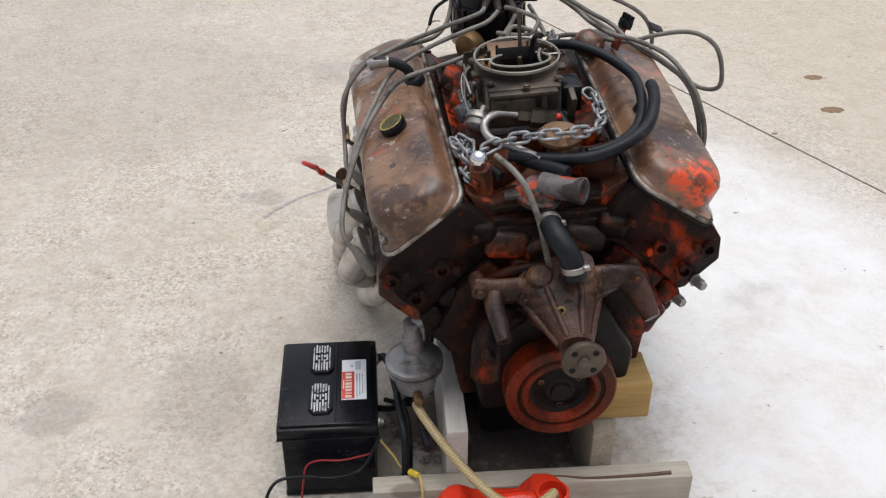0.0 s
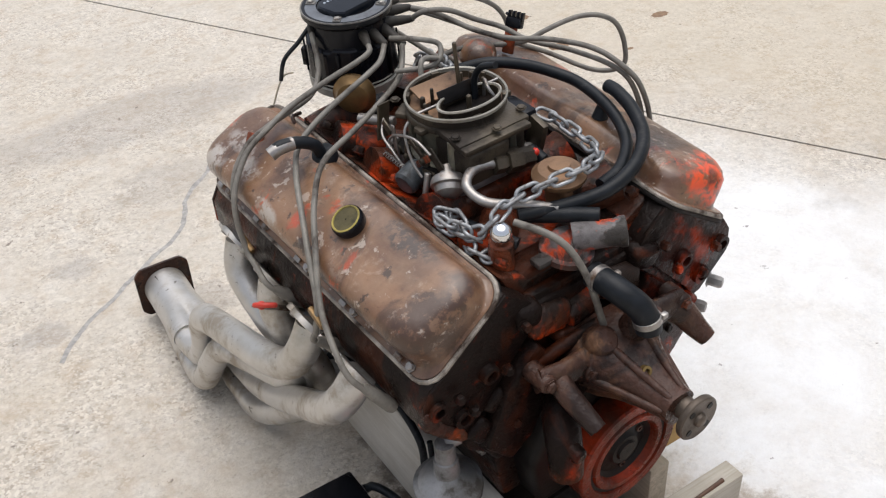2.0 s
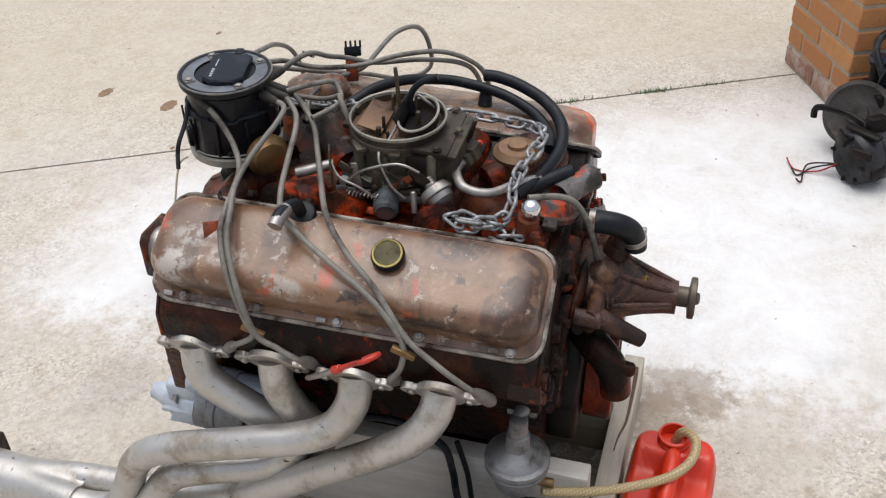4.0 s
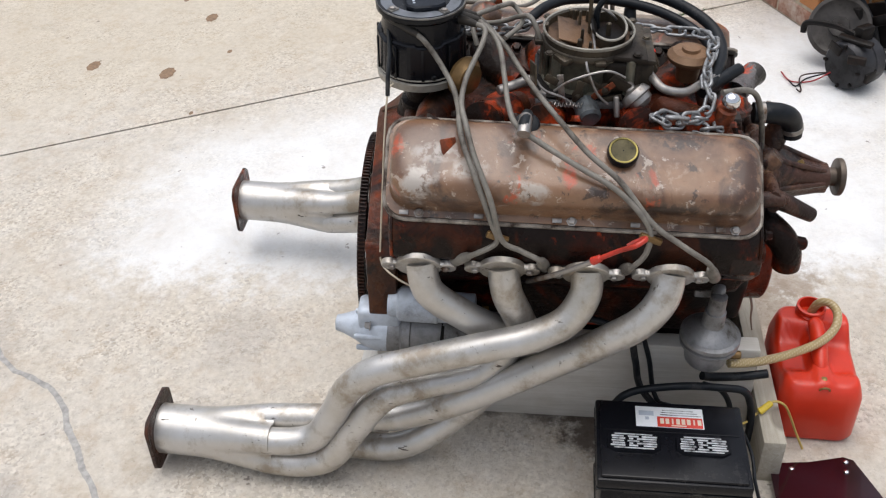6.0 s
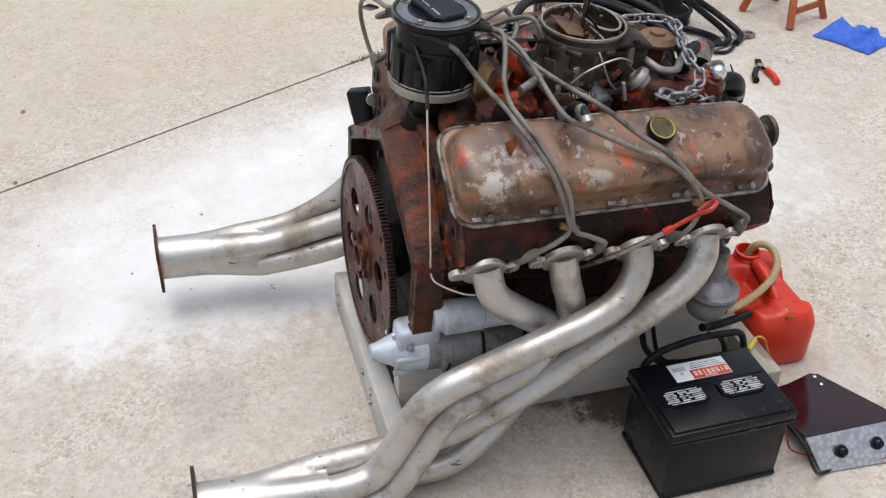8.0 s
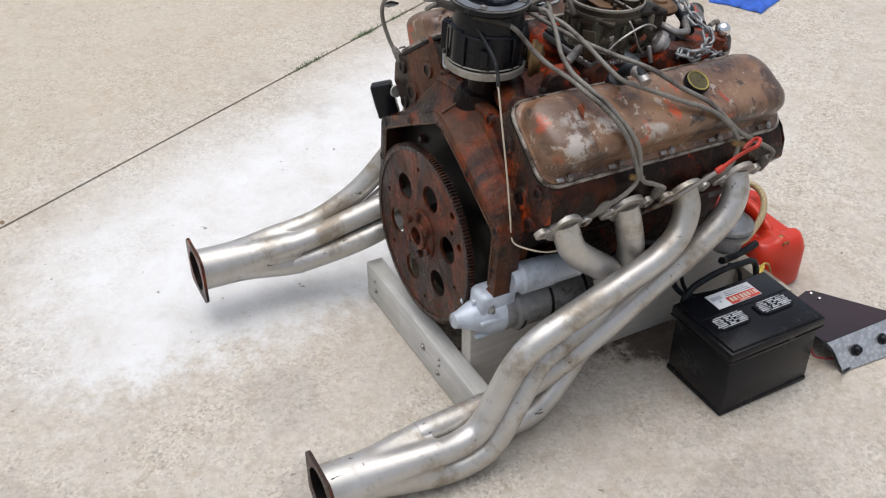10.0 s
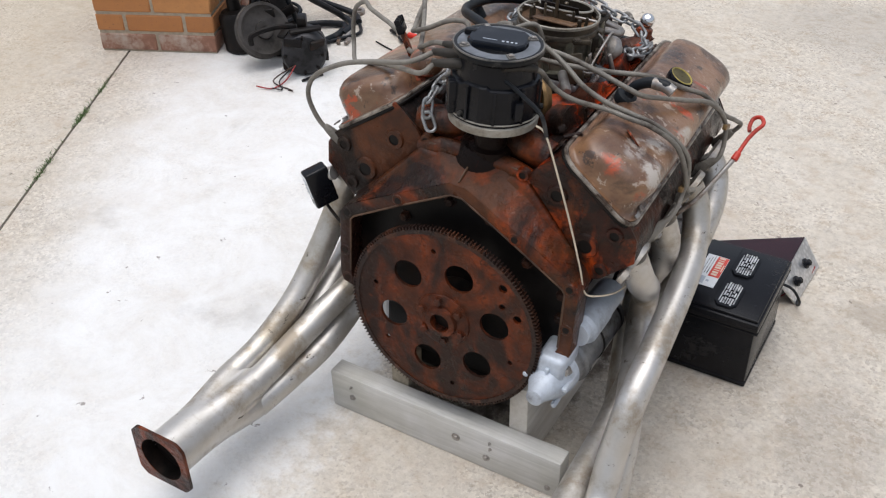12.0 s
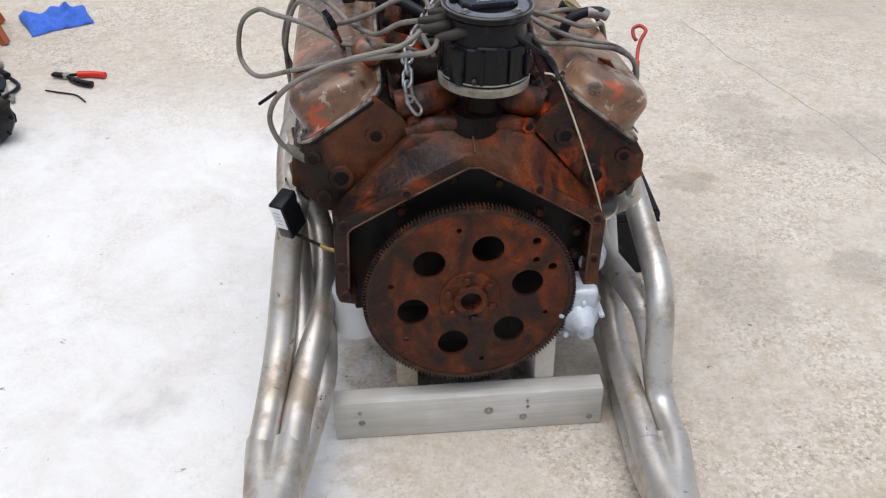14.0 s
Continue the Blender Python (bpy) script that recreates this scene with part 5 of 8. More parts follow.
part("seam_rib", add_tube(None, [(0, -0.034, 0.257), (0, -0.058, 0.268), (0, -0.080, 0.276)], 0.0018, 6, 3), M_LIP, flange)
part("seam_rib", add_tube(None, [(-0.085, -0.0815, 0.281), (0, -0.0815, 0.284), (0.080, -0.0815, 0.281)], 0.0022, 6, 3), M_LIP, flange)
for s in (1, -1):
    bolt_part((s * 0.030, -0.080, 0.182), REAR, engine, 0.010, 0.010, M_GUNK)

# ---- thermostat housing, bypass hose, sender ----
th = new("thermostat_housing")
th.parent = engine
th["label"] = "grey alloy thermostat housing with open hose neck"
part("housing_base", add_lathe(None, L(-0.006, -0.610, 0.580), (0.1, -0.1, 1), [(0, 0.036), (0.008, 0.036), (0.010, 0.030), (0.026, 0.022)], 28), M_NECK, th)
part("bolt_ear", add_box(None, L(-0.045, -0.612, 0.586), (0.030, 0.022, 0.010), 0.004), M_NECK, th)
p0, p1 = L(0.006, -0.622, 0.606), L(0.057, -0.656, 0.613)
ax = (p1 - p0)
n_ = ax.length
part("neck", add_lathe(None, p0, ax, [(-0.01, 0.020), (n_ * 0.45, 0.0180), (n_ * 0.72, 0.0180), (n_ * 0.84, 0.0205), (n_ * 0.93, 0.0205), (n_ * 0.95, 0.0195), (n_ * 0.95, 0.0165), (n_ * 0.3, 0.016), (n_ * 0.3, 0.001)], 32, caps=False), M_NECK, th)
HOSE_PTS = [L(0.004, -0.652, 0.566), L(0.006, -0.680, 0.566), L(0.012, -0.702, 0.560), L(0.024, -0.718, 0.545), L(0.032, -0.725, 0.525), L(0.034, -0.727, 0.510)]
bypass = part("bypass_hose", add_tube(None, HOSE_PTS, 0.0175, 18, 8), M_RUBBER, engine, "short black bent bypass hose", 60)
for q, d in ((L(0.004, -0.660, 0.566), L(0.005, -0.678, 0.566)), (L(0.031, -0.724, 0.530), L(0.034, -0.727, 0.515))):
    v = (d - q).normalized()
    bm = add_lathe(None, q, v, [(0, 0.0182), (0.0005, 0.0188), (0.009, 0.0188), (0.0095, 0.0182)], 28)
    add_box(bm, q + v * 0.006 + Vector((0.016, -0.012, 0.008)), (0.010, 0.008, 0.008), 0.002)
    part("hose_clamp", bm, M_STEEL, bypass, "bright steel worm clamp")
sn = new("temperature_sender")
sn.parent = engine
sn["label"] = "chromed sender on a rusty brass body"
part("sender_body", add_cyl(None, L(-0.084, -0.575, 0.550), L(-0.095, -0.592, 0.628), 0.018, 0.016, 12, 0.003), M_CLIPRUST, sn)
part("sender_nut", add_lathe(None, L(-0.094, -0.591, 0.620), (-0.1, -0.15, 1), [(0, 0.0155), (0.006, 0.0155), (0.008, 0.011)], 6), M_CLIPRUST, sn)
part("chrome_cap", add_ball(None, L(-0.097, -0.595, 0.640), 0.0140, 20), M_CHROME, sn, "", 60)
# vapour pipe down to the pump
part("steel_pipe", add_tube(None, [L(-0.070, -0.585, 0.640), L(-0.048, -0.622, 0.634), L(-0.030, -0.645, 0.615), L(-0.012, -0.662, 0.570), L(0.000, -0.672, 0.520), L(0.008, -0.676, 0.488)], 0.0048, 10, 8), M_LEAD, engine, "grey-brown vapour pipe")
part("fuel_pipe", add_tube(None, [L(-0.012, -0.478, 0.652), L(-0.037, -0.474, 0.656), L(-0.062, -0.480, 0.657), L(-0.078, -0.497, 0.648), L(-0.070, -0.530, 0.640), L(-0.030, -0.560, 0.636), L(0.0, -0.585, 0.632)], 0.0068, 10, 8), M_STEEL, engine, "bent steel fuel pipe")
bm = add_lathe(None, L(0.02, -0.478, 0.648), L(-0.03, -0.475, 0.653) - L(0.02, -0.478, 0.648), [(-0.02, 0.014), (0.0, 0.014), (0.0005, 0.017), (0.022, 0.017), (0.023, 0.012), (0.026, 0.012), (0.027, 0.014), (0.042, 0.014), (0.043, 0.008)], 6)
part("fuel_inlet_nut", bm, M_CARB, engine)

# exhaust gas valve: a brown round diaphragm
egr = part("gas_valve", add_lathe(None, L(0.036, -0.543, 0.610), (0, 0, 1), [(0, 0.018), (0.025, 0.020), (0.034, 0.034), (0.038, 0.0365), (0.042, 0.0365), (0.045, 0.033), (0.050, 0.028), (0.051, 0.015), (0.056, 0.014), (0.0565, 0.004)], 36), M_CARB_TOP, engine, "round brown diaphragm valve")

M_CAPEDGE = simple("scuffed_grey_plastic", (0.16, 0.15, 0.135), 0.42, 0.0, 0.4, 50, 0.2, (0.02, 0.02, 0.02), 0.4)
# base colour carries a blue-grey sky reflection besides dust
M_SHEENPLATE = simple("dusty_sky_sheen_plastic", (0.15, 0.162, 0.182), 0.28, 0.0, 0.5, 36, 0.2, (0.022, 0.022, 0.024), 0.42)
M_SOLENOID = simple("stained_blue_grey_alloy", (0.22, 0.25, 0.27), 0.38, 0.5, 0.5, 40, 0.3, (0.05, 0.05, 0.05), 0.5)
M_CAPTOP = simple("blue_black_gloss", (0.009, 0.011, 0.016), 0.10, 0.0, 0.3, 30, 0.05, (0.03, 0.032, 0.036), 0.25)
M_RIM = simple("dusty_pale_alloy", (0.3780, 0.3580, 0.31), 0.5, 0.4, 0.3, 40, 0.3, (0.16, 0.13, 0.10), 0.4)

# ---- carburettor ----
carb = new("carburettor")
carb.parent = engine
carb.location = (-0.006, 0.006, 0.012)
carb["label"] = "dirty four-barrel carburettor with stained alloy body"
CX, CY = -0.003, -0.374
part("base_plate", add_box(None, (CX, CY, 0.322), (0.150, 0.165, 0.014), 0.004), M_ALLOY, carb, "pale scuffed throttle base")
part("gasket", add_box(None, (CX, CY, 0.3315), (0.146, 0.160, 0.004), 0.001), M_GUNK, carb)
M_CARBGREEN = simple("greenish_carburettor_alloy", (0.205, 0.195, 0.150), 0.30, 0.40, 0.8, 26, 0.5, (0.020, 0.014, 0.009), 0.64)
part("main_body", add_lathe(None, (CX, CY + 0.006, 0.328), (0, 0, 1), [(0, 0.068), (0.006, 0.068), (0.009, 0.060), (0.030, 0.0575), (0.048, 0.0600), (0.058, 0.0665), (0.066, 0.0670)], 48), M_CARBGREEN, carb, "greenish stained round bowl casting", 50)
part("float_bowl", add_box(None, (CX - 0.002, CY - 0.050, 0.360), (0.112, 0.062, 0.058), 0.010, None, 3), M_CARB, carb)
for k in range(9):
    a = radians(20 + 40 * k)
    part("body_rib", add_box(None, (CX + 0.062 * math.cos(a), CY + 0.006 + 0.062 * math.sin(a), 0.360), (0.006, 0.004 + 0.003 * (k % 3), 0.056), 0.0015, pose(0, 0, 0, 0, 0, math.degrees(a))), M_CARBGREEN, carb)
for x, y, r in ((-0.054, -0.060, 0.009), (0.054, -0.056, 0.010), (-0.042, 0.052, 0.009), (0.042, 0.054, 0.009), (-0.030, -0.078, 0.008), (0.030, -0.076, 0.008), (0.000, 0.070, 0.008)):
    part("casting_post", add_cyl(None, (CX + x, CY + y, 0.328), (CX + x, CY + y, 0.394), r, r * 0.85, 14, 0.002), M_CARBGREEN, carb)
part("air_horn", add_lathe(None, (CX, CY + 0.005, 0.389), (0, 0, 1), [(0, 0.066), (0.002, 0.0705), (0.010, 0.0705), (0.012, 0.0685), (0.012, 0.060)], 48), M_CARB, carb, "stained air horn casting", 50)
part("horn_apron", add_box(None, (CX - 0.002, CY - 0.052, 0.3945), (0.118, 0.066, 0.010), 0.004, pose(0, 0, 0, 4, 0, 0)), M_CARB, carb)
for x, y, w, tilt in ((-0.060, 0.044, 0.030, 35), (0.058, 0.046, 0.028, -35), (-0.068, -0.012, 0.020, 0), (0.068, -0.010, 0.022, 0), (0.0, 0.078, 0.026, 0)):
    part("screw_ear", add_box(None, (CX + x, CY + y, 0.393), (w, 0.018, 0.009), 0.003, pose(0, 0, 0, 0, 0, tilt)), M_CARB, carb)
part("bowl", add_box(None, (CX - 0.020, CY - 0.078, 0.360), (0.070, 0.035, 0.052), 0.007, None, 3), M_CARB, carb)
part("bowl_cover", add_box(None, (CX - 0.005, CY - 0.082, 0.390), (0.110, 0.030, 0.009), 0.003), M_CARB, carb)
RZ = 0.403
ring = add_lathe(None, (CX, CY + 0.004, RZ), (0, 0, 1), [(0.008, 0.0680), (0.008, 0.0705), (0.0125, 0.0712), (0.0140, 0.0698), (0.0125, 0.0680), (0.008, 0.0680)], 56, caps=False)
part("filter_rim", ring, M_RIM, carb, "thin bright air cleaner rim")
part("horn_wall", add_lathe(None, (CX, CY + 0.004, RZ - 0.006), (0, 0, 1), [(0, 0.0685), (0.014, 0.0690), (0.014, 0.0670), (0.003, 0.0660)], 48, caps=False), M_CARB, carb)
part("throat_floor", add_lathe(None, (CX, CY + 0.004, RZ - 0.004), (0, 0, 1), [(0, 0.066), (0.003, 0.0665), (0.0035, 0.001)], 40), M_CARB_TOP, carb)
# choke housing: an oval wall round a flat face painted dark as its bore
ov_o = [(CX + 0.001 + (0.049 * math.cos(a)), CY - 0.026 + 0.027 * math.sin(a)) for a in [2 * math.pi * i / 40 for i in range(40)]]
bm = bmesh.new()
rows = []
for k, z in ((1.0, RZ - 0.002), (1.0, RZ + 0.017), (0.92, RZ + 0.017), (0.92, RZ + 0.001)):
    cx_, cy_ = CX + 0.001, CY - 0.026
    rows.append([bm.verts.new((cx_ + (x - cx_) * k, cy_ + (y - cy_) * k, z)) for x, y in ov_o])
for a, b in zip(rows, rows[1:]):
    for i in range(40):
        bm.faces.new((a[i], a[(i + 1) % 40], b[(i + 1) % 40], b[i]))
part("choke_wall", bm, M_CARB, carb)
part("choke_rim", add_tube(None, [(x, y, RZ + 0.017) for x, y in ov_o[::2]], 0.0020, 6, 2, closed=True), M_RIM, carb, "thin worn bright rim")
bm = bmesh.new()
bm.faces.new([bm.verts.new((CX + 0.001 + (x - CX - 0.001) * 0.92, CY - 0.026 + (y - CY + 0.026) * 0.92, RZ + 0.0016)) for x, y in ov_o])
part("choke_bore_face", bm, M_GUNK, carb, "dark open bore")
part("choke_plate", add_box(None, (CX + 0.002, CY - 0.003, RZ + 0.018), (0.070, 0.003, 0.020), 0.0012, pose(0, 0, 0, -28, 0, 0)), M_GUNK, carb)
part("secondary_flap", add_box(None, (CX - 0.006, CY + 0.034, RZ + 0.010), (0.075, 0.038, 0.003), 0.0012, pose(0, 0, 0, 14, 0, 0)), M_CARB_TOP, carb, "tan stained air valve flap")
for x, y, h in ((0.0, -0.026, 0.022), (-0.044, 0.020, 0.016), (0.042, 0.024, 0.022)):
    part("post", add_cyl(None, (CX + x, CY + y, RZ), (CX + x, CY + y, RZ + h), 0.004, 0.0036, 12), M_CARB, carb)
part("cleaner_stud", add_cyl(None, (CX + 0.006, CY + 0.002, RZ), (CX + 0.004, CY + 0.006, RZ + 0.086), 0.0034, 0.0030, 10), M_CARB, carb, "tall threaded stud")
part("vent_tube", add_tube(None, [(CX + 0.022, CY - 0.01, RZ), (CX + 0.024, CY - 0.008, RZ + 0.030), (CX + 0.026, CY - 0.022, RZ + 0.052), (CX + 0.030, CY - 0.048, RZ + 0.064)], 0.0048, 10, 6), M_RUBBER, carb, "bent black vent tube")
part("vent_wire", add_tube(None, [(CX + 0.036, CY - 0.012, RZ), (CX + 0.036, CY - 0.014, RZ + 0.026), (CX + 0.030, CY - 0.030, RZ + 0.022), (CX + 0.034, CY - 0.040, RZ + 0.010)], 0.0024, 8, 5), M_STEEL, carb)
for x, y in ((-0.055, -0.068), (0.055, -0.068), (-0.060, 0.065), (0.060, 0.066), (0.0, -0.086), (-0.062, 0.0)):
    bolt_part((CX + x, CY + y, 0.401), (0, 0, 1), carb, 0.0058, 0.004, M_CARB, "screw")
for x, y in ((-0.066, -0.070), (-0.066, 0.070), (0.066, -0.070), (0.066, 0.070)):
    bolt_part((CX + x, CY + y, 0.329), (0, 0, 1), carb, 0.0085, 0.010, M_STEEL)
# linkage side with vacuum canister
can_p = Vector((-0.078, -0.448, 0.3385))
ax_ = Vector((-0.35, -0.55, -0.45))
part("vacuum_can", add_lathe(None, can_p - ax_.normalized() * 0.012, ax_, [(-0.016, 0.008), (-0.004, 0.010), (0.0, 0.021), (0.008, 0.0245), (0.012, 0.0245), (0.014, 0.020), (0.022, 0.019), (0.028, 0.012), (0.030, 0.005)], 28), M_STEEL, carb, "bright vacuum canister")
part("can_bracket", add_box(None, (CX - 0.073, CY - 0.045, 0.362), (0.003, 0.034, 0.016), 0.001, pose(0, 0, 0, 35, 0, 0)), M_CARB, carb)
for y, z, w, h, tilt, mt in ((-0.020, 0.350, 0.040, 0.010, -40, M_CLIPRUST), (-0.004, 0.362, 0.034, 0.008, 25, M_CARB), (0.018, 0.345, 0.012, 0.042, 10, M_CARB), (-0.034, 0.338, 0.030, 0.009, -15, M_CARB), (0.044, 0.352, 0.010, 0.050, -8, M_STEEL), (0.060, 0.368, 0.022, 0.012, 30, M_CARB)):
    part("lever", add_box(None, (CX - 0.076 - 0.08 * abs(y), CY + y, z), (0.003, w, h), 0.001, pose(0, 0, 0, tilt, 0, 0)), mt, carb)
for y, z, r in ((-0.022, 0.352, 0.010), (0.018, 0.340, 0.009), (0.044, 0.336, 0.007)):
    part("lever_pivot", add_lathe(None, (CX - 0.074, CY + y, z), (-1, 0, 0), [(0, r), (0.003, r), (0.004, r * 0.5), (0.009, r * 0.45), (0.010, r * 0.2)], 14), M_CARB, carb)
for pts in ([(-0.084, -0.050, 0.378), (-0.088, -0.020, 0.390), (-0.087, 0.030, 0.372), (-0.083, 0.055, 0.350)], [(-0.086, -0.028, 0.332), (-0.089, -0.010, 0.352), (-0.086, 0.006, 0.386), (-0.076, 0.010, 0.398)], [(-0.086, 0.018, 0.326), (-0.088, 0.040, 0.342), (-0.084, 0.070, 0.352), (-0.070, 0.086, 0.366)]):
    part("link_rod", add_tube(None, [(CX + x, CY + y, z) for x, y, z in pts], 0.0020, 8, 5), M_STEEL, carb)
part("throttle_spring", add_tube(None, [(CX - 0.092 + 0.004 * math.cos(a * 1.2), CY + 0.010 + 0.0011 * a, 0.332 + 0.004 * math.sin(a * 1.2)) for a in range(44)], 0.0008, 5, 1, smooth=False), M_STEEL, carb)
part("stay_plate", add_box(None, (CX - 0.070, CY + 0.087, 0.362), (0.026, 0.003, 0.054), 0.001, pose(0, 0, 0, 0, 10, 20)), M_CARB, carb)
for k in range(6):
    a = radians(60 * k + 20)
    part("rim_tab", add_box(None, (CX + 0.066 * math.cos(a), CY + 0.004 + 0.066 * math.sin(a), RZ + 0.004), (0.006, 0.012, 0.016), 0.001, pose(0, 0, 0, 0, 0, math.degrees(a))), M_CARB, carb)
for x, y, h, r in ((-0.030, 0.016, 0.026, 0.0030), (0.020, 0.018, 0.030, 0.0026), (0.046, 0.004, 0.018, 0.0032), (-0.050, 0.004, 0.016, 0.0032)):
    part("post", add_cyl(None, (CX + x, CY + y, RZ), (CX + x * 1.03, CY + y, RZ + h), r, r * 0.8, 10), M_CARB, carb)
part("choke_shaft", add_cyl(None, (CX - 0.070, CY - 0.002, RZ + 0.010), (CX + 0.072, CY - 0.002, RZ + 0.010), 0.0022, 0.0022, 10), M_STEEL, carb)
part("stop_solenoid", add_cyl(None, (CX - 0.066, CY + 0.006, 0.322), (CX - 0.102, CY - 0.003, 0.313), 0.019, 0.0185, 22, 0.004), M_SOLENOID, carb, "grey-blue idle solenoid")
part("vacuum_nipple", add_cyl(None, (CX - 0.084, CY - 0.040, 0.345), (CX - 0.094, CY - 0.044, 0.314), 0.0046, 0.0046, 12), M_STEEL, carb)
part("choke_box", add_box(None, (CX + 0.084, CY - 0.020, 0.350), (0.034, 0.055, 0.046), 0.005), M_BLACK, carb, "black choke housing")
part("linkage_arm", add_box(None, (CX + 0.076, CY - 0.075, 0.355), (0.010, 0.030, 0.050), 0.002, pose(0, 0, 0, 15, 0, 0)), M_CARB, carb)
part("red_cap", add_ball(None, (CX + 0.048, CY - 0.105, 0.352), 0.006, 12), M_RED, carb, "small bright red vacuum cap", 60)
part("hose_stub", add_cyl(None, (CX + 0.055, CY - 0.085, 0.345), (CX + 0.060, CY - 0.110, 0.335), 0.009, 0.009, 14), M_RUBBER, carb)
part("choke_tube", add_cyl(None, (CX - 0.080, CY + 0.140, 0.345), (CX - 0.05, CY + 0.09, 0.35), 0.008, 0.008, 14), M_STEEL, carb)

# ---- distributor ----
dist = new("distributor")
dist.parent = engine
dist["label"] = "large black distributor with wide dusty cap"
DX, DY = -0.018, -0.104
part("shaft_housing", add_lathe(None, (DX, DY, 0.285), (0, 0, 1), [(0, 0.034), (0.012, 0.034), (0.016, 0.026), (0.046, 0.028), (0.056, 0.052), (0.064, 0.061)], 32), M_FRONT, dist)
part("bowl_rim", add_lathe(None, (DX, DY, 0.346), (0, 0, 1), [(0, 0.064), (0.002, 0.0705), (0.014, 0.0715), (0.016, 0.069)], 48), M_RIM, dist, "grey alloy bowl rim")
bm = bmesh.new()
rings = []
for z, r, flat in ((0.3610, 0.0690, 0.3), (0.3680, 0.0710, 0.6), (0.4240, 0.0700, 0.8), (0.4265, 0.0680, 0.8), (0.4275, 0.0630, 0.3), (0.4560, 0.0590, 0.0)):
    ring = []
    for i in range(80):
        a = 2 * math.pi * i / 80
        seg_a = (a + 0.2) % (math.pi / 5) - math.pi / 10
        rr = r * ((1 - flat) + flat * math.cos(math.pi / 10) / math.cos(seg_a))
        drop = 0.004 * (1 if (i // 8) % 2 else 0) if 0.4200 < z < 0.4280 else 0.0
        ring.append(bm.verts.new((DX + rr * math.cos(a), DY + rr * math.sin(a), z - drop)))
    rings.append(ring)
for a, b in zip(rings, rings[1:]):
    for i in range(80):
        bm.faces.new((a[i], a[(i + 1) % 80], b[(i + 1) % 80], b[i]))
bm.faces.new(rings[0]), bm.faces.new(rings[-1])
part("cap_body", bm, M_BLACK, dist, "glossy black faceted cap body", 12)
part("skirt_edge", add_tube(None, [(DX + 0.0705 * math.cos(a), DY + 0.0705 * math.sin(a), 0.3675) for a in [2 * math.pi * i / 40 for i in range(40)]], 0.0013, 6, 1, closed=True, smooth=False), M_RIM, dist, "scuffed pale edge")
for k in range(10):
    a = 2 * math.pi * k / 10 + math.pi / 10 - 0.2
    part("corner_rib", add_box(None, (DX + 0.0712 * math.cos(a), DY + 0.0712 * math.sin(a), 0.3950), (0.003, 0.005, 0.054), 0.001, pose(0, 0, 0, 0, 0, math.degrees(a))), M_BLACK, dist)
for a_ in (70, 200, 320):
    a = radians(a_)
    part("cap_latch", add_cyl(None, (DX + 0.066 * math.cos(a), DY + 0.066 * math.sin(a), 0.3740), (DX + 0.076 * math.cos(a), DY + 0.076 * math.sin(a), 0.3740), 0.005, 0.0045, 12), M_CAP, dist)
part("cap_top", add_lathe(None, (DX, DY, 0.4540), (0, 0, 1), [(0, 0.056), (0.003, 0.064), (0.008, 0.0690), (0.014, 0.0690), (0.017, 0.0670), (0.0172, 0.0625), (0.0150, 0.0610), (0.0152, 0.002)], 64), M_CAP, dist, "dusty black plastic cap top")
# ring whose colour shows the sky reflected in the cap
part("sheen_plate", add_lathe(None, (DX, DY, 0.4690), (0, 0, 1), [(0, 0.0640), (0.0012, 0.0645), (0.0018, 0.0470), (0.0022, 0.0450)], 56, caps=False), M_SHEENPLATE, dist, "blue-grey dusty rim plate")
part("top_edge", add_tube(None, [(DX + 0.0680 * math.cos(a), DY + 0.0680 * math.sin(a), 0.4705) for a in [2 * math.pi * i / 48 for i in range(48)]], 0.0015, 6, 1, closed=True, smooth=False), M_CAPEDGE, dist, "grey scuffed rim")
for k in range(4):
    a = radians(45 + 90 * k)
    part("top_web", add_box(None, (DX + 0.054 * math.cos(a), DY + 0.054 * math.sin(a), 0.4705), (0.016, 0.012, 0.005), 0.002, pose(0, 0, 0, 0, 0, 45 + 90 * k)), M_CAPEDGE, dist)
    bolt_part((DX + 0.055 * math.cos(a), DY + 0.055 * math.sin(a), 0.4735), (0, 0, 1), dist, 0.0038, 0.0025, M_STEEL, "cap_screw")
cc = Matrix.Translation((DX + 0.002, DY - 0.004, 0)) @ Matrix.Rotation(radians(12), 4, "Z")
bm = bmesh.new()
oct_c = [(0.044, 0.018), (0.034, 0.030), (-0.034, 0.030), (-0.044, 0.018), (-0.044, -0.018), (-0.034, -0.030), (0.034, -0.030), (0.044, -0.018)]
tiers = [[bm.verts.new(cc @ Vector((x * k, y * k, z))) for x, y in oct_c] for z, k in ((0.4680, 1.0), (0.4765, 1.0), (0.4790, 0.95))]
for a, b in zip(tiers, tiers[1:]):
    for i in range(8):
        bm.faces.new((a[i], a[(i + 1) % 8], b[(i + 1) % 8], b[i]))
bm.faces.new(tiers[-1])
part("coil_cover", bm, M_CAPTOP, dist, "glossy dark coil cover")
for k in range(4):
    part("cast_mark", add_box(None, cc @ Vector((-0.030 + 0.0065 * k, 0.018, 0.4792)), (0.0035, 0.0040, 0.0008), 0.0002, pose(0, 0, 0, 0, 0, 12)), M_GREY, dist)
part("cast_line", add_box(None, cc @ Vector((0.010, 0.017, 0.4792)), (0.022, 0.0015, 0.0006), 0.0002, pose(0, 0, 0, 0, 0, 12)), M_GREY, dist)
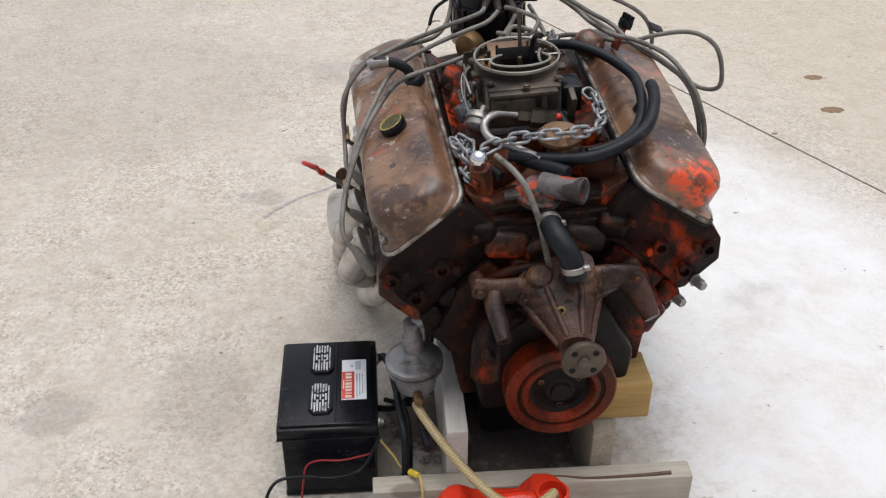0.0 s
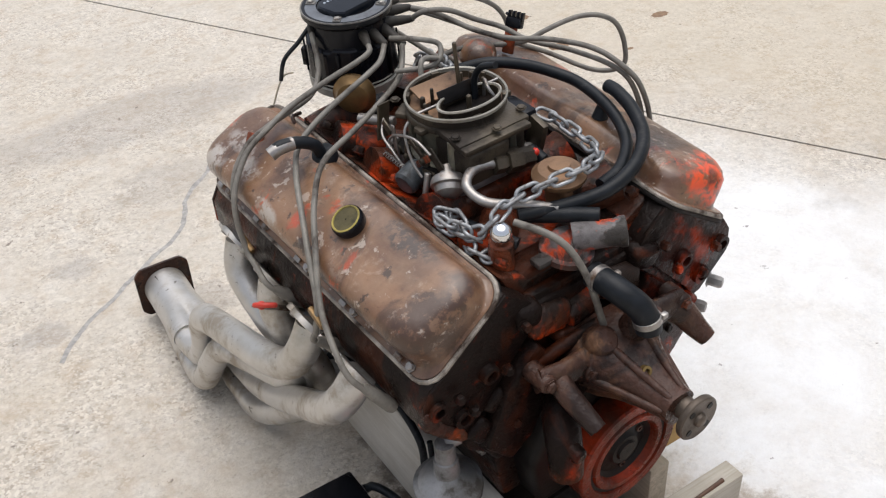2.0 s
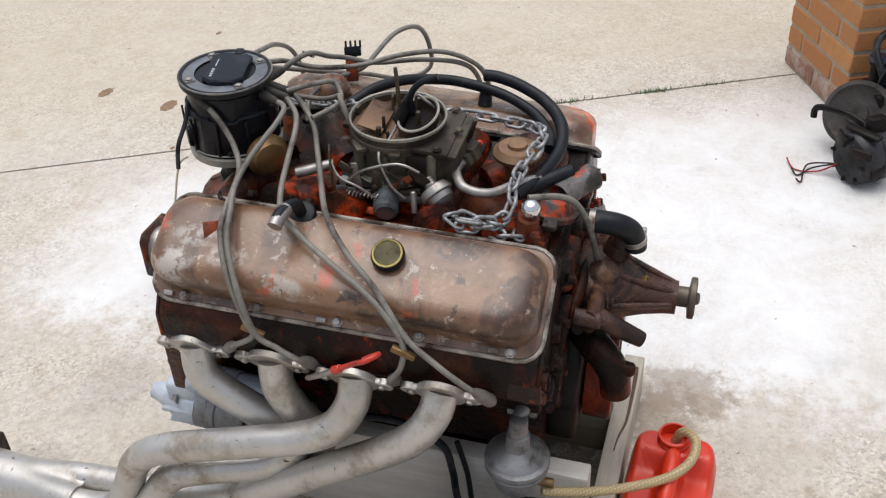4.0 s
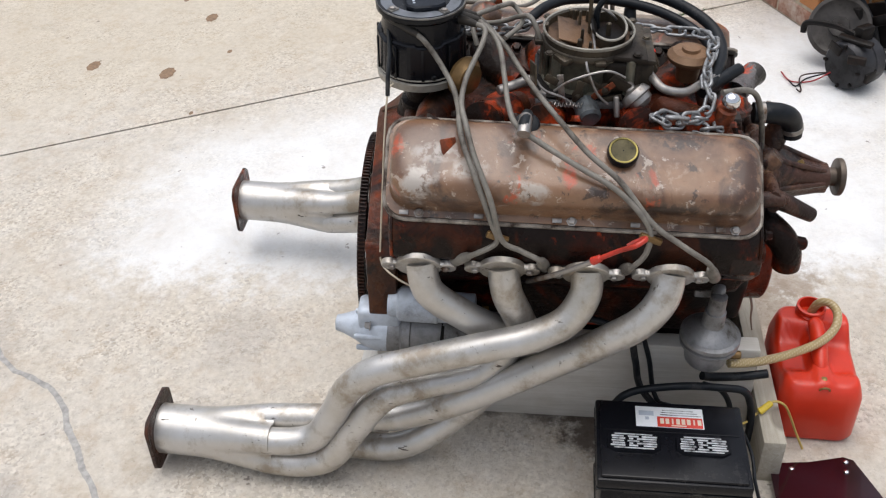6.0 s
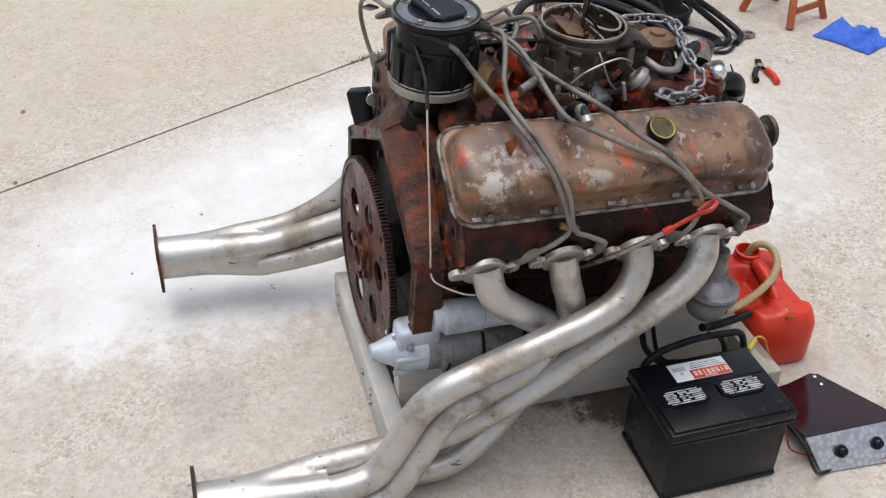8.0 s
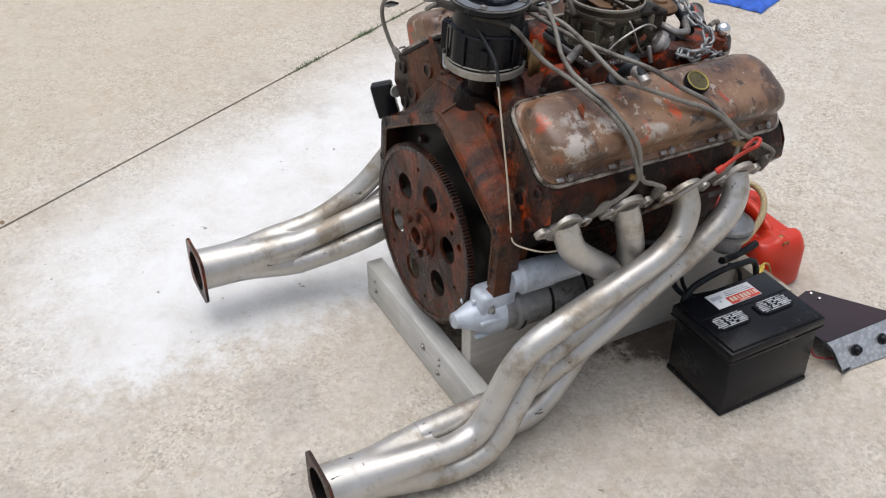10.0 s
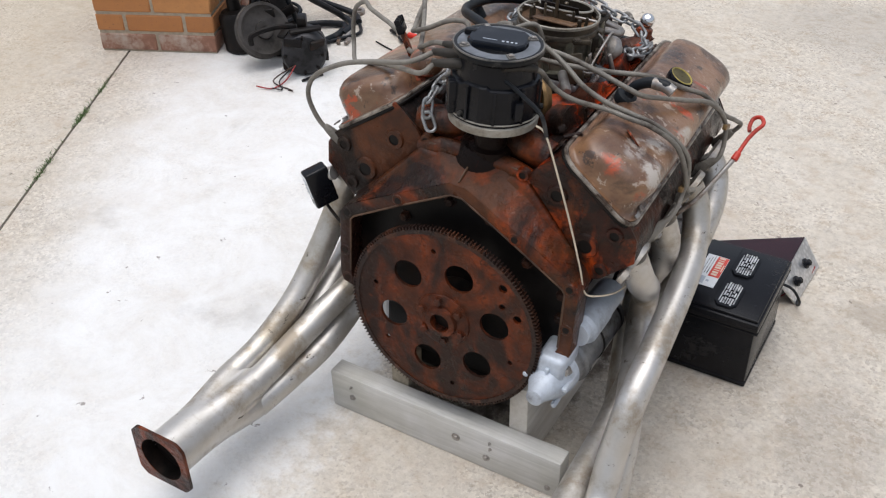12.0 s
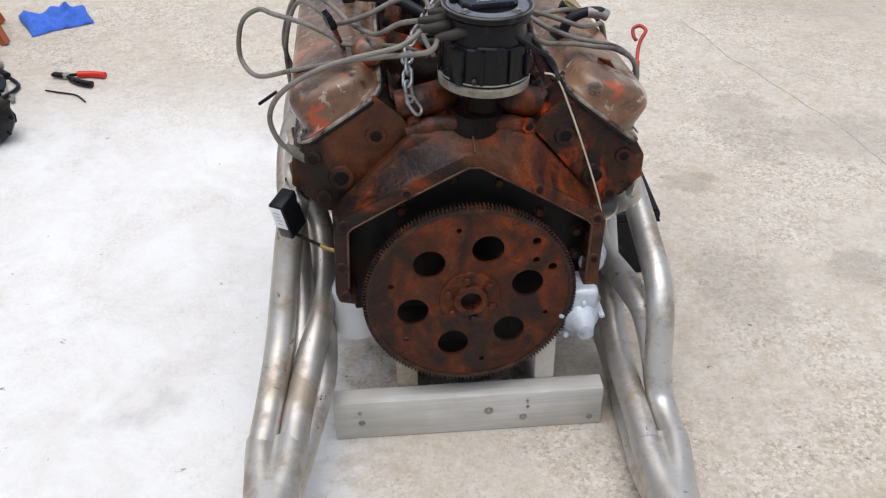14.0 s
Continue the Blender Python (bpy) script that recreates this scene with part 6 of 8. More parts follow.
part("plug_socket", add_box(None, cc @ Vector((0.046, -0.008, 0.4760)), (0.018, 0.012, 0.009), 0.002, pose(0, 0, 0, 0, 0, 12)), M_BLACK, dist)
TOWERS = {}
boots = {}
for k, yo in {2: 0.040, 1: 0.013, 0: -0.013, 7: -0.040}.items():
    d = Vector((1, yo * 7.0, -0.10)).normalized()
    p = Vector((DX + math.sqrt(0.052 ** 2 - yo ** 2), DY + yo, 0.4420))
    boots[k] = (p, d)
for k, tip, d in ((3, (-0.096, -0.122, 0.740), (-0.55, -0.80, -0.24)), (5, (-0.048, -0.206, 0.736), (-0.30, -0.90, -0.12)), (6, (-0.022, -0.210, 0.731), (0.02, -0.95, -0.20)), (4, (0.010, -0.208, 0.722), (0.20, -0.92, -0.30))):
    d = Vector(d).normalized()
    boots[k] = (L(*tip) - d * 0.050, d)
for k, (p, d) in boots.items():
    TOWERS[k] = p + d * 0.048
    part("lead_boot", add_lathe(None, p, d, [(-0.010, 0.0085), (0.010, 0.0086), (0.034, 0.0070), (0.046, 0.0058), (0.052, 0.0044)], 16), M_BOOT, dist, "dark rubber boot", 50)
part("vacuum_advance", add_lathe(None, L(-0.058, -0.176, 0.659), (-0.75, -0.8, 0), [(0, 0.012), (0.012, 0.016), (0.014, 0.032), (0.020, 0.033), (0.024, 0.028), (0.032, 0.024), (0.036, 0.012)], 30), M_ADVANCE, dist, "round browned vacuum advance can")
part("connector", add_box(None, (DX + 0.045, DY + 0.050, 0.3930), (0.022, 0.022, 0.055), 0.004, pose(0, 0, 0, 0, 0, 40)), M_BLACK, dist)
part("connector", add_box(None, (DX - 0.058, DY + 0.040, 0.3900), (0.014, 0.014, 0.030), 0.003, pose(0, 0, 0, 0, 0, 40)), M_BLACK, dist)

# ---- things on the covers ----
NL = Vector((-0.450, 0, 0.893))
cl, cr = [o for o in engine.children if o.name.startswith("rocker_cover")]
pc = L(-0.222, -0.431, 0.622)
part("oil_cap", add_lathe(None, pc - NL * 0.016, NL, [(0, 0.018), (0.004, 0.0214), (0.012, 0.0230), (0.018, 0.0230), (0.021, 0.0214), (0.0212, 0.0186), (0.0195, 0.0172), (0.0195, 0.001)], 36), M_BLACK, cl, "black oil filler cap with yellowed rim")
part("oil_cap_face", add_lathe(None, pc, NL, [(0.0040, 0.001), (0.0044, 0.0178)], 36, caps=False), M_CAPDARK, cl, "stained olive cap face")
part("oil_cap_rim", add_lathe(None, pc, NL, [(0.0042, 0.0178), (0.0058, 0.0185), (0.0060, 0.0201), (0.0048, 0.0211)], 36, caps=False), M_CAPGOLD, cl, "yellow cap rim")
pg = L(-0.181, -0.291, 0.640)
part("breather_grommet", add_lathe(None, pg - NL * 0.008, NL, [(-0.004, 0.019), (0.006, 0.0205), (0.010, 0.0185), (0.012, 0.014), (0.013, 0.002)], 28), M_RUBBER, cl, "black rubber grommet")
part("breather_elbow", add_tube(None, [pg + NL * 0.004, pg + NL * 0.024, L(-0.215, -0.292, 0.672), L(-0.240, -0.290, 0.674), L(-0.250, -0.289, 0.669)], 0.0088, 16, 7), M_RUBBER, cl, "bent black breather elbow", 60)
part("breather_tip", add_tube(None, [L(-0.222, -0.291, 0.673), L(-0.242, -0.290, 0.672), L(-0.256, -0.289, 0.666)], 0.0098, 16, 5), M_STEEL, cl, "dull steel elbow end", 60)
part("lead_tab", add_box(None, L(-0.236, -0.182, 0.630), (0.003, 0.026, 0.026), 0.001, pose(0, 0, 0, 10, 35, 40)), M_CLIPRUST, cl, "small orange bent tab")
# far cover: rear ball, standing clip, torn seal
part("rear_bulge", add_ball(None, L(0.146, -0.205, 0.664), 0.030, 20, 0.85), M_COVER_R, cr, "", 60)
part("clip_post", add_box(None, L(0.196, -0.222, 0.680), (0.006, 0.020, 0.044), 0.002, pose(0, 0, 0, 0, 22, 20)), M_CLIPRUST, cr, "rusty orange lead clip post")
part("lead_clip", add_box(None, L(0.206, -0.222, 0.706), (0.012, 0.028, 0.016), 0.002, pose(0, 0, 0, 0, 22, 20)), M_BLACK, cr, "black comb lead clip")
for k in range(4):
    part("clip_tooth", add_box(None, L(0.2095 + 0.0025 * (1.5 - k), -0.222 + 0.0075 * (k - 1.5), 0.717), (0.010, 0.0035, 0.012), 0.001, pose(0, 0, 0, 0, 22, 20)), M_BLACK, cr)
part("vapour_valve", add_cyl(None, L(0.180, -0.455, 0.642), L(0.190, -0.455, 0.664), 0.012, 0.010, 20), M_RUBBER, cr, "black rubber valve grommet")
# ---- starter and filter ----
st = new("starter_motor")
st.parent = engine
st["label"] = "pale grey-blue alloy starter motor"
part("motor_case", add_lathe(None, L(-0.190, -0.255, 0.226), L(-0.186, -0.05, 0.232) - L(-0.190, -0.255, 0.226), [(0, 0.020), (0.003, 0.040), (0.010, 0.043), (0.150, 0.043), (0.152, 0.046), (0.165, 0.046), (0.170, 0.040), (0.205, 0.040)], 30), M_ALLOY, st, "grey motor case")
part("nose_cone", add_lathe(None, L(-0.186, -0.062, 0.232), (0.03, 1, 0.05), [(0, 0.041), (0.020, 0.040), (0.040, 0.036), (0.058, 0.026), (0.080, 0.017), (0.092, 0.014), (0.094, 0.008)], 28), M_ALLOY_BLUE, st, "pale alloy nose cone")
part("nose_web", add_box(None, L(-0.190, -0.050, 0.268), (0.05, 0.075, 0.05), 0.01, None, 3), M_ALLOY_BLUE, st)
for y in (-0.235, -0.16, -0.10):
    part("case_band", add_lathe(None, L(-0.188, y, 0.227), (0.02, 1, 0.03), [(0, 0.0435), (0.001, 0.0445), (0.006, 0.0445), (0.007, 0.0435)], 30), M_GUNK, st)
for k in range(5):
    a = radians(72 * k + 20)
    q = L(-0.186, -0.030, 0.233) + Vector((0.037 * math.cos(a), 0, 0.037 * math.sin(a)))
    part("nose_rib", add_box(None, q, (0.010, 0.050, 0.008), 0.003, Matrix.Rotation(-a, 4, "Y")), M_ALLOY_BLUE, st)
part("nose_bolt", hexbolt(bmesh.new(), L(-0.214, -0.036, 0.262), (0, 1, 0.1), 0.008, 0.010), M_STEEL, st)
part("solenoid", add_lathe(None, L(-0.212, -0.215, 0.305), L(-0.212, -0.07, 0.312) - L(-0.212, -0.215, 0.305), [(0, 0.018), (0.002, 0.026), (0.060, 0.027), (0.062, 0.029), (0.125, 0.030), (0.130, 0.024), (0.145, 0.022)], 26), M_ALLOY_BLUE, st, "solenoid on top of the motor")
bolt_part(L(-0.212, -0.225, 0.305), (0, -1, 0), st, 0.007, 0.012, M_BRASS)
part("oil_filter", add_lathe(None, L(0.203, -0.125, 0.150), (0, 0, 1), [(0, 0.030), (0.006, 0.043), (0.014, 0.046), (0.095, 0.046), (0.100, 0.040)], 30), M_WHITE, engine, "white spin-on oil filter")

# ---- black module on a bent stalk ----
md = new("hanging_module")
md.parent = engine
md["label"] = "small black plastic relay box on a wire"
up_ = Vector((0.21, 0.20, 0.95)).normalized()
fr_ = Vector((0.56, 0.83, 0))
fr_ = (fr_ - up_ * fr_.dot(up_)).normalized()
turn = Matrix((up_.cross(fr_) * -1, fr_, up_)).transposed().to_4x4()
mc = L(0.294, -0.070, 0.448)
part("module_case", add_box(None, mc, (0.027, 0.044, 0.074), 0.004, turn, 3), M_BLACK, md)
part("module_label", add_box(None, mc + fr_ * 0.0222 + up_ * 0.010, (0.022, 0.0012, 0.046), 0.0005, turn), M_WHITE, md, "pale worn label")
for k in range(4):
    part("label_mark", add_box(None, mc + fr_ * 0.0232 + up_ * (0.022 - 0.008 * k), (0.012 - 0.003 * (k % 2), 0.0006, 0.0022), 0.0002, turn), M_GREY, md)
part("stalk", add_tube(None, [mc - up_ * 0.036, mc - up_ * 0.048, L(0.262, -0.068, 0.392), L(0.240, -0.058, 0.386)], 0.0030, 8, 6), M_GUNK, md)
part("stalk_end", add_tube(None, [L(0.246, -0.060, 0.387), L(0.232, -0.052, 0.385), L(0.218, -0.045, 0.385)], 0.0036, 8, 5), M_BRASS, md, "brass terminal end")

# ---- dipstick with red pull ----
dp = new("dipstick")
dp.parent = engine
dp["label"] = "oil dipstick with red plastic loop handle"
part("dipstick_tube", add_tube(None, [L(-0.250, -0.30, 0.40), L(-0.300, -0.330, 0.450), L(-0.325, -0.365, 0.486), L(-0.342, -0.393, 0.514)], 0.0042, 10, 6), M_STEEL, dp)
M_PULL = simple("faded_red_pull", (0.46, 0.030, 0.014), 0.4, 0.0, 0.25, 60, 0.1, (0.20, 0.02, 0.012), 0.35)
h0, h1 = L(-0.345, -0.398, 0.520), L(-0.362, -0.455, 0.566)
v = (h1 - h0)
side = Vector((0.80, 0.10, -0.55))
side = (side - v * (side.dot(v) / v.length_squared)).normalized()
part("handle_grip", add_cyl(None, h0 - v * 0.12, h0 + v * 0.10, 0.0062, 0.0055, 14), M_PULL, dp)
part("handle_loop", add_tube(None, [h0 + v * 0.08, h0 + v * 0.45, h0 + v * 0.70 - side * 0.004, h0 + v * 0.92 - side * 0.010, h0 + v * 1.06 + side * 0.002, h0 + v * 0.98 + side * 0.014, h0 + v * 0.78 + side * 0.012, h0 + v * 0.66 + side * 0.006], 0.0036, 10, 7), M_PULL, dp)


# ---- ignition leads ----
LEADS = new("ignition_leads")
LEADS.parent = engine
LEADS["label"] = "grey ignition leads looping over the rocker covers"


def tw(k):
    return tuple(ENG @ TOWERS[k])


left_runs = {
    "a": [tw(3), (-0.100, -0.134, 0.730), (-0.104, -0.148, 0.712), (-0.114, -0.164, 0.690), (-0.138, -0.180, 0.672), (-0.182, -0.192, 0.654), (-0.214, -0.196, 0.646), (-0.252, -0.206, 0.634), (-0.288, -0.226, 0.600), (-0.306, -0.248, 0.548), (-0.302, -0.255, 0.512), (-0.300, -0.225, 0.488), (-0.276, -0.197, 0.458)],
    "b": [tw(5), (-0.056, -0.221, 0.732), (-0.082, -0.219, 0.720), (-0.111, -0.209, 0.706), (-0.144, -0.198, 0.688), (-0.180, -0.196, 0.663), (-0.214, -0.205, 0.650), (-0.262, -0.220, 0.628), (-0.300, -0.246, 0.578), (-0.306, -0.262, 0.520), (-0.305, -0.290, 0.500), (-0.302, -0.318, 0.482), (-0.276, -0.323, 0.455)],
    "c": [tw(6), (-0.045, -0.232, 0.719), (-0.080, -0.246, 0.710), (-0.130, -0.255, 0.693), (-0.176, -0.264, 0.662), (-0.207, -0.278, 0.645), (-0.230, -0.314, 0.630), (-0.252, -0.366, 0.608), (-0.276, -0.426, 0.582), (-0.297, -0.470, 0.545), (-0.304, -0.470, 0.505), (-0.302, -0.452, 0.475), (-0.276, -0.447, 0.452)],
    "d": [tw(4), (-0.023, -0.247, 0.694), (-0.078, -0.276, 0.678), (-0.135, -0.304, 0.668), (-0.200, -0.340, 0.650), (-0.238, -0.380, 0.622), (-0.266, -0.428, 0.592), (-0.295, -0.475, 0.550), (-0.306, -0.520, 0.520), (-0.306, -0.560, 0.490), (-0.276, -0.573, 0.450)],
}
right_runs = {
    "e": [tw(0), (0.098, -0.150, 0.730), (0.129, -0.160, 0.711), (0.149, -0.194, 0.700), (0.178, -0.246, 0.696), (0.210, -0.304, 0.705), (0.246, -0.362, 0.701), (0.272, -0.406, 0.677), (0.290, -0.427, 0.643), (0.306, -0.434, 0.575), (0.285, -0.448, 0.485)],
    "f": [tw(7), (0.060, -0.192, 0.754), (0.098, -0.200, 0.748), (0.142, -0.208, 0.724), (0.180, -0.222, 0.706), (0.205, -0.262, 0.690), (0.236, -0.330, 0.688), (0.266, -0.392, 0.674), (0.286, -0.415, 0.640), (0.302, -0.420, 0.575), (0.300, -0.410, 0.500), (0.292, -0.400, 0.450)],
    "g": [tw(1), (0.100, -0.078, 0.726), (0.170, -0.075, 0.712), (0.225, -0.071, 0.697), (0.280, -0.070, 0.664), (0.302, -0.075, 0.621), (0.292, -0.086, 0.570), (0.264, -0.095, 0.541)],
    "h": [tw(2), (0.060, -0.050, 0.728), (0.130, -0.100, 0.700), (0.210, -0.165, 0.662), (0.280, -0.212, 0.630), (0.338, -0.262, 0.600), (0.366, -0.300, 0.612), (0.366, -0.303, 0.650), (0.352, -0.296, 0.688), (0.324, -0.287, 0.707), (0.300, -0.268, 0.706), (0.272, -0.258, 0.700), (0.245, -0.251, 0.692), (0.211, -0.238, 0.678), (0.186, -0.214, 0.672), (0.140, -0.196, 0.676), (0.090, -0.190, 0.672), (0.055, -0.200, 0.650)],
}
for name, pts in {**left_runs, **right_runs}.items():
    pts = [(x - 0.004, y, z + 0.009) if -0.32 < x < -0.15 and 0.55 < z < 0.67 else (x, y, z) for x, y, z in pts]
    part("lead", add_tube(None, [L(*p) for p in pts], 0.0042, 10, 8), M_LEAD, LEADS, "", 60)
    if name == "h":
        continue
    q, w = L(*pts[-1]), L(*pts[-2])
    d = (q - w).normalized()
    part("plug_boot", add_lathe(None, q - d * 0.012, d, [(-0.018, 0.0050), (-0.012, 0.0068), (0.004, 0.0090), (0.034, 0.0098), (0.040, 0.0080)], 16), M_LEAD, LEADS, "grey rubber plug boot", 50)
for x, y, z in ((-0.301, -0.256, 0.520), (-0.302, -0.474, 0.528)):
    part("lead_clip", add_box(None, L(x, y, z), (0.008, 0.034, 0.010), 0.002, pose(0, 0, 0, 20, 0, 0)), M_ADVANCE, LEADS, "brown metal lead clip")
part("lead_clip", add_box(None, L(0.303, -0.092, 0.646), (0.034, 0.020, 0.005), 0.0015, pose(0, 0, 0, 25, 30, 15)), M_BLACK, LEADS)
# loop by the cap and small wires
part("wire", add_tube(None, [L(-0.010, -0.205, 0.735), L(0.01, -0.245, 0.742), L(0.04, -0.260, 0.73), L(0.02, -0.275, 0.71), L(-0.03, -0.25, 0.705)], 0.004, 10, 8), M_LEAD, LEADS)
part("wire", add_tube(None, [L(0.05, -0.10, 0.700), L(0.06, -0.22, 0.690), L(0.03, -0.27, 0.715), L(-0.01, -0.29, 0.73), L(-0.02, -0.305, 0.700)], 0.004, 10, 8), M_LEAD, LEADS)
part("cream_wire", add_tube(None, [L(-0.118, -0.085, 0.668), L(-0.137, -0.079, 0.660), L(-0.162, -0.074, 0.600), L(-0.190, -0.070, 0.520), L(-0.212, -0.066, 0.450), L(-0.223, -0.065, 0.408), L(-0.238, -0.080, 0.396), L(-0.258, -0.115, 0.388), L(-0.268, -0.150, 0.392)], 0.0016, 8, 8), M_WIRE_W, engine, "thin cream wire down the rear of the head")
part("black_wire", add_tube(None, [L(-0.070, -0.075, 0.735), L(-0.100, -0.080, 0.712), L(-0.128, -0.080, 0.690), L(-0.138, -0.079, 0.658)], 0.0034, 8, 6), M_RUBBER, engine)
part("rusty_loop", add_tube(None, [L(-0.07, -0.13, 0.605), L(-0.12, -0.15, 0.600), L(-0.15, -0.17, 0.612), L(-0.16, -0.155, 0.632), L(-0.14, -0.14, 0.628)], 0.003, 8, 8), M_PUMP, engine, "rusty wire loop")

# ---- rubber hoses on top ----
part("heater_hose", add_tube(None, [L(0.196, -0.452, 0.690), L(0.194, -0.475, 0.690), L(0.186, -0.515, 0.682), L(0.165, -0.560, 0.668), L(0.122, -0.592, 0.655), L(0.070, -0.600, 0.640), L(0.010, -0.585, 0.632), L(-0.045, -0.560, 0.626)], 0.0096, 16, 8), M_RUBBER, engine, "thick black rubber heater hose", 60)
part("vacuum_hose", add_tube(None, [L(0.052, -0.275, 0.690), L(0.092, -0.305, 0.702), L(0.132, -0.335, 0.699), L(0.163, -0.368, 0.690), L(0.181, -0.413, 0.682), L(0.176, -0.485, 0.670), L(0.154, -0.540, 0.655), L(0.112, -0.575, 0.645), L(0.070, -0.585, 0.640)], 0.0085, 14, 8), M_RUBBER, engine, "black rubber vacuum hose", 60)
part("short_hose", add_tube(None, [L(-0.030, -0.560, 0.620), L(0.010, -0.600, 0.626), L(0.035, -0.625, 0.628)], 0.0105, 14, 8), M_RUBBER, engine, "short capped rubber hose", 60)
part("short_hose", add_tube(None, [L(-0.090, -0.500, 0.600), L(-0.080, -0.545, 0.606), L(-0.060, -0.580, 0.600)], 0.008, 12, 8), M_RUBBER, engine, "", 60)


# ---- chain ----
def link_mesh():
    r, half, w = 0.0028, 0.0085, 0.0080
    pts = []
    for k in range(9):
        a = radians(-90 + 22.5 * k)
        pts.append((half + w * math.cos(a), w * math.sin(a), 0))
    for k in range(9):
        a = radians(90 + 22.5 * k)
        pts.append((-half + w * math.cos(a), w * math.sin(a), 0))
    bm = add_tube(None, pts, r, 8, 1, closed=True, smooth=False)
    return mesh_of(bm, "link", M_ZINC, 60)


LINK = link_mesh()


def chain(label, pts, pitch=0.0225):
    ch = thing("chain", label, "chain")
    dense = spline(pts, 24)
    out, acc = [dense[0]], 0.0
    for a, b in zip(dense, dense[1:]):
        acc += (b - a).length
        if acc >= pitch:
            out.append(b)
            acc = 0.0
    for i in range(len(out) - 1):
        d = (out[i + 1] - out[i]).normalized()
        x, y, _ = frame_of(d)
        a = radians((90 if i % 2 else 0) + random.uniform(-22, 22) + 30)
        u = x * math.cos(a) + y * math.sin(a)
        w = d.cross(u)
        m = Matrix((d, u, w)).transposed().to_4x4()
        m.translation = (out[i] + out[i + 1]) / 2
        ob = new("link", LINK)
        ob.parent = ch
        ob.matrix_local = m
    return ch


chain("grey galvanised lifting chain draped and piled on the intake", [
    (0.098, -0.420, 0.668), (0.106, -0.450, 0.666), (0.108, -0.490, 0.662), (0.100, -0.530, 0.662), (0.080, -0.566, 0.668), (0.040, -0.580, 0.672), (-0.013, -0.568, 0.662), (-0.055, -0.560, 0.652), (-0.086, -0.566, 0.640),
    (-0.108, -0.555, 0.620), (-0.118, -0.520, 0.612), (-0.122, -0.490, 0.616), (-0.105, -0.482, 0.620), (-0.098, -0.505, 0.612), (-0.108, -0.535, 0.605), (-0.116, -0.560, 0.602), (-0.104, -0.585, 0.600), (-0.090, -0.578, 0.604), (-0.098, -0.556, 0.610), (-0.116, -0.540, 0.622), (-0.128, -0.508, 0.626), (-0.112, -0.494, 0.630)])
chain("grey galvanised lifting chain hanging behind the distributor", [
    (0.030, -0.300, 0.705), (0.060, -0.255, 0.680), (0.085, -0.200, 0.668), (0.088, -0.150, 0.660), (0.090, -0.118, 0.645), (0.086, -0.105, 0.620), (0.070, -0.098, 0.600)])

# ---- battery ----
M_PRINT = simple("worn_grey_print", (0.52, 0.53, 0.55), 0.5, 0.0, 0.4, 200, 0.05, (0.05, 0.05, 0.05), 0.45)
M_CREAM = simple("cream_print", (0.72, 0.62, 0.50), 0.5, 0.0, 0.1, 60, 0.05)
bat = thing("car_battery", "black car battery with white and red label standing on concrete", "battery", pose(-0.350, -0.537, 0, 0, 0, 0) @ Matrix.Diagonal((1, 1, 0.97, 1)))
part("case", add_box(None, (0, 0, 0.076), (0.160, 0.222, 0.152), 0.004), M_BLACK, bat)
part("base_lip", add_box(None, (0, 0, 0.008), (0.163, 0.225, 0.012), 0.003), M_BLACK, bat)
part("lid", add_box(None, (0, 0, 0.159), (0.173, 0.237, 0.022), 0.004), M_BLACK, bat, "black ribbed lid")
part("lid_top", add_box(None, (-0.002, 0, 0.172), (0.160, 0.224, 0.008), 0.003), M_BLACK, bat)
part("lid_seam", add_box(None, (0, 0, 0.147), (0.1745, 0.2385, 0.003), 0.001), M_CAP, bat)
part("lid_ridge", add_box(None, (0.014, 0, 0.1765), (0.003, 0.215, 0.002), 0.0008), M_BLACK, bat)
for y in (0.060, -0.048):
    oct_ = [(0.022 * sx, 0.043 * sy) for sx, sy in ((1, 0.7), (0.6, 1), (-0.6, 1), (-1, 0.7), (-1, -0.7), (-0.6, -1), (0.6, -1), (1, -0.7))]
    bm = bmesh.new()
    lo = [bm.verts.new((-0.012 + x, y + v_, 0.174)) for x, v_ in oct_]
    hi = [bm.verts.new((-0.012 + x * 0.95, y + v_ * 0.95, 0.1805)) for x, v_ in oct_]
    for i in range(8):
        bm.faces.new((lo[i], lo[(i + 1) % 8], hi[(i + 1) % 8], hi[i]))
    bm.faces.new(hi)
    vent = part("vent_cover", bm, M_BLACK, bat, "octagonal vent cover with pale worn print")
    for r in range(7):
        xx = -0.027 + 0.0048 * r
        spans = ((-0.034, 0.034),) if r in (0, 6) else ((-0.038, -0.012), (-0.009, 0.010), (0.013, 0.037)) if r % 2 else ((-0.037, -0.004), (0.0, 0.008), (0.011, 0.036))
        for c0, c1 in spans:
            w = (c1 - c0) * random.uniform(0.72, 0.98)
            part("print_bar", add_box(None, (xx, y + (c0 + c1) / 2, 0.1808), (0.0032 if r % 3 else 0.0022, w, 0.0006), 0), M_PRINT, vent)
lab = part("label", add_box(None, (0.046, 0.000, 0.1768), (0.044, 0.108, 0.0012), 0.0003), M_WHITE, bat, "white paper label")
part("label_red", add_box(None, (0.0355, -0.016, 0.1776), (0.022, 0.072, 0.0010), 0.0002), M_LABELRED, lab, "red label field")
part("label_grey", add_box(None, (0.053, 0.037, 0.1776), (0.010, 0.024, 0.0008), 0.0002), M_GREY, lab)
part("label_grey", add_box(None, (0.042, 0.036, 0.1776), (0.006, 0.006, 0.0008), 0.0002), M_GREY, lab)
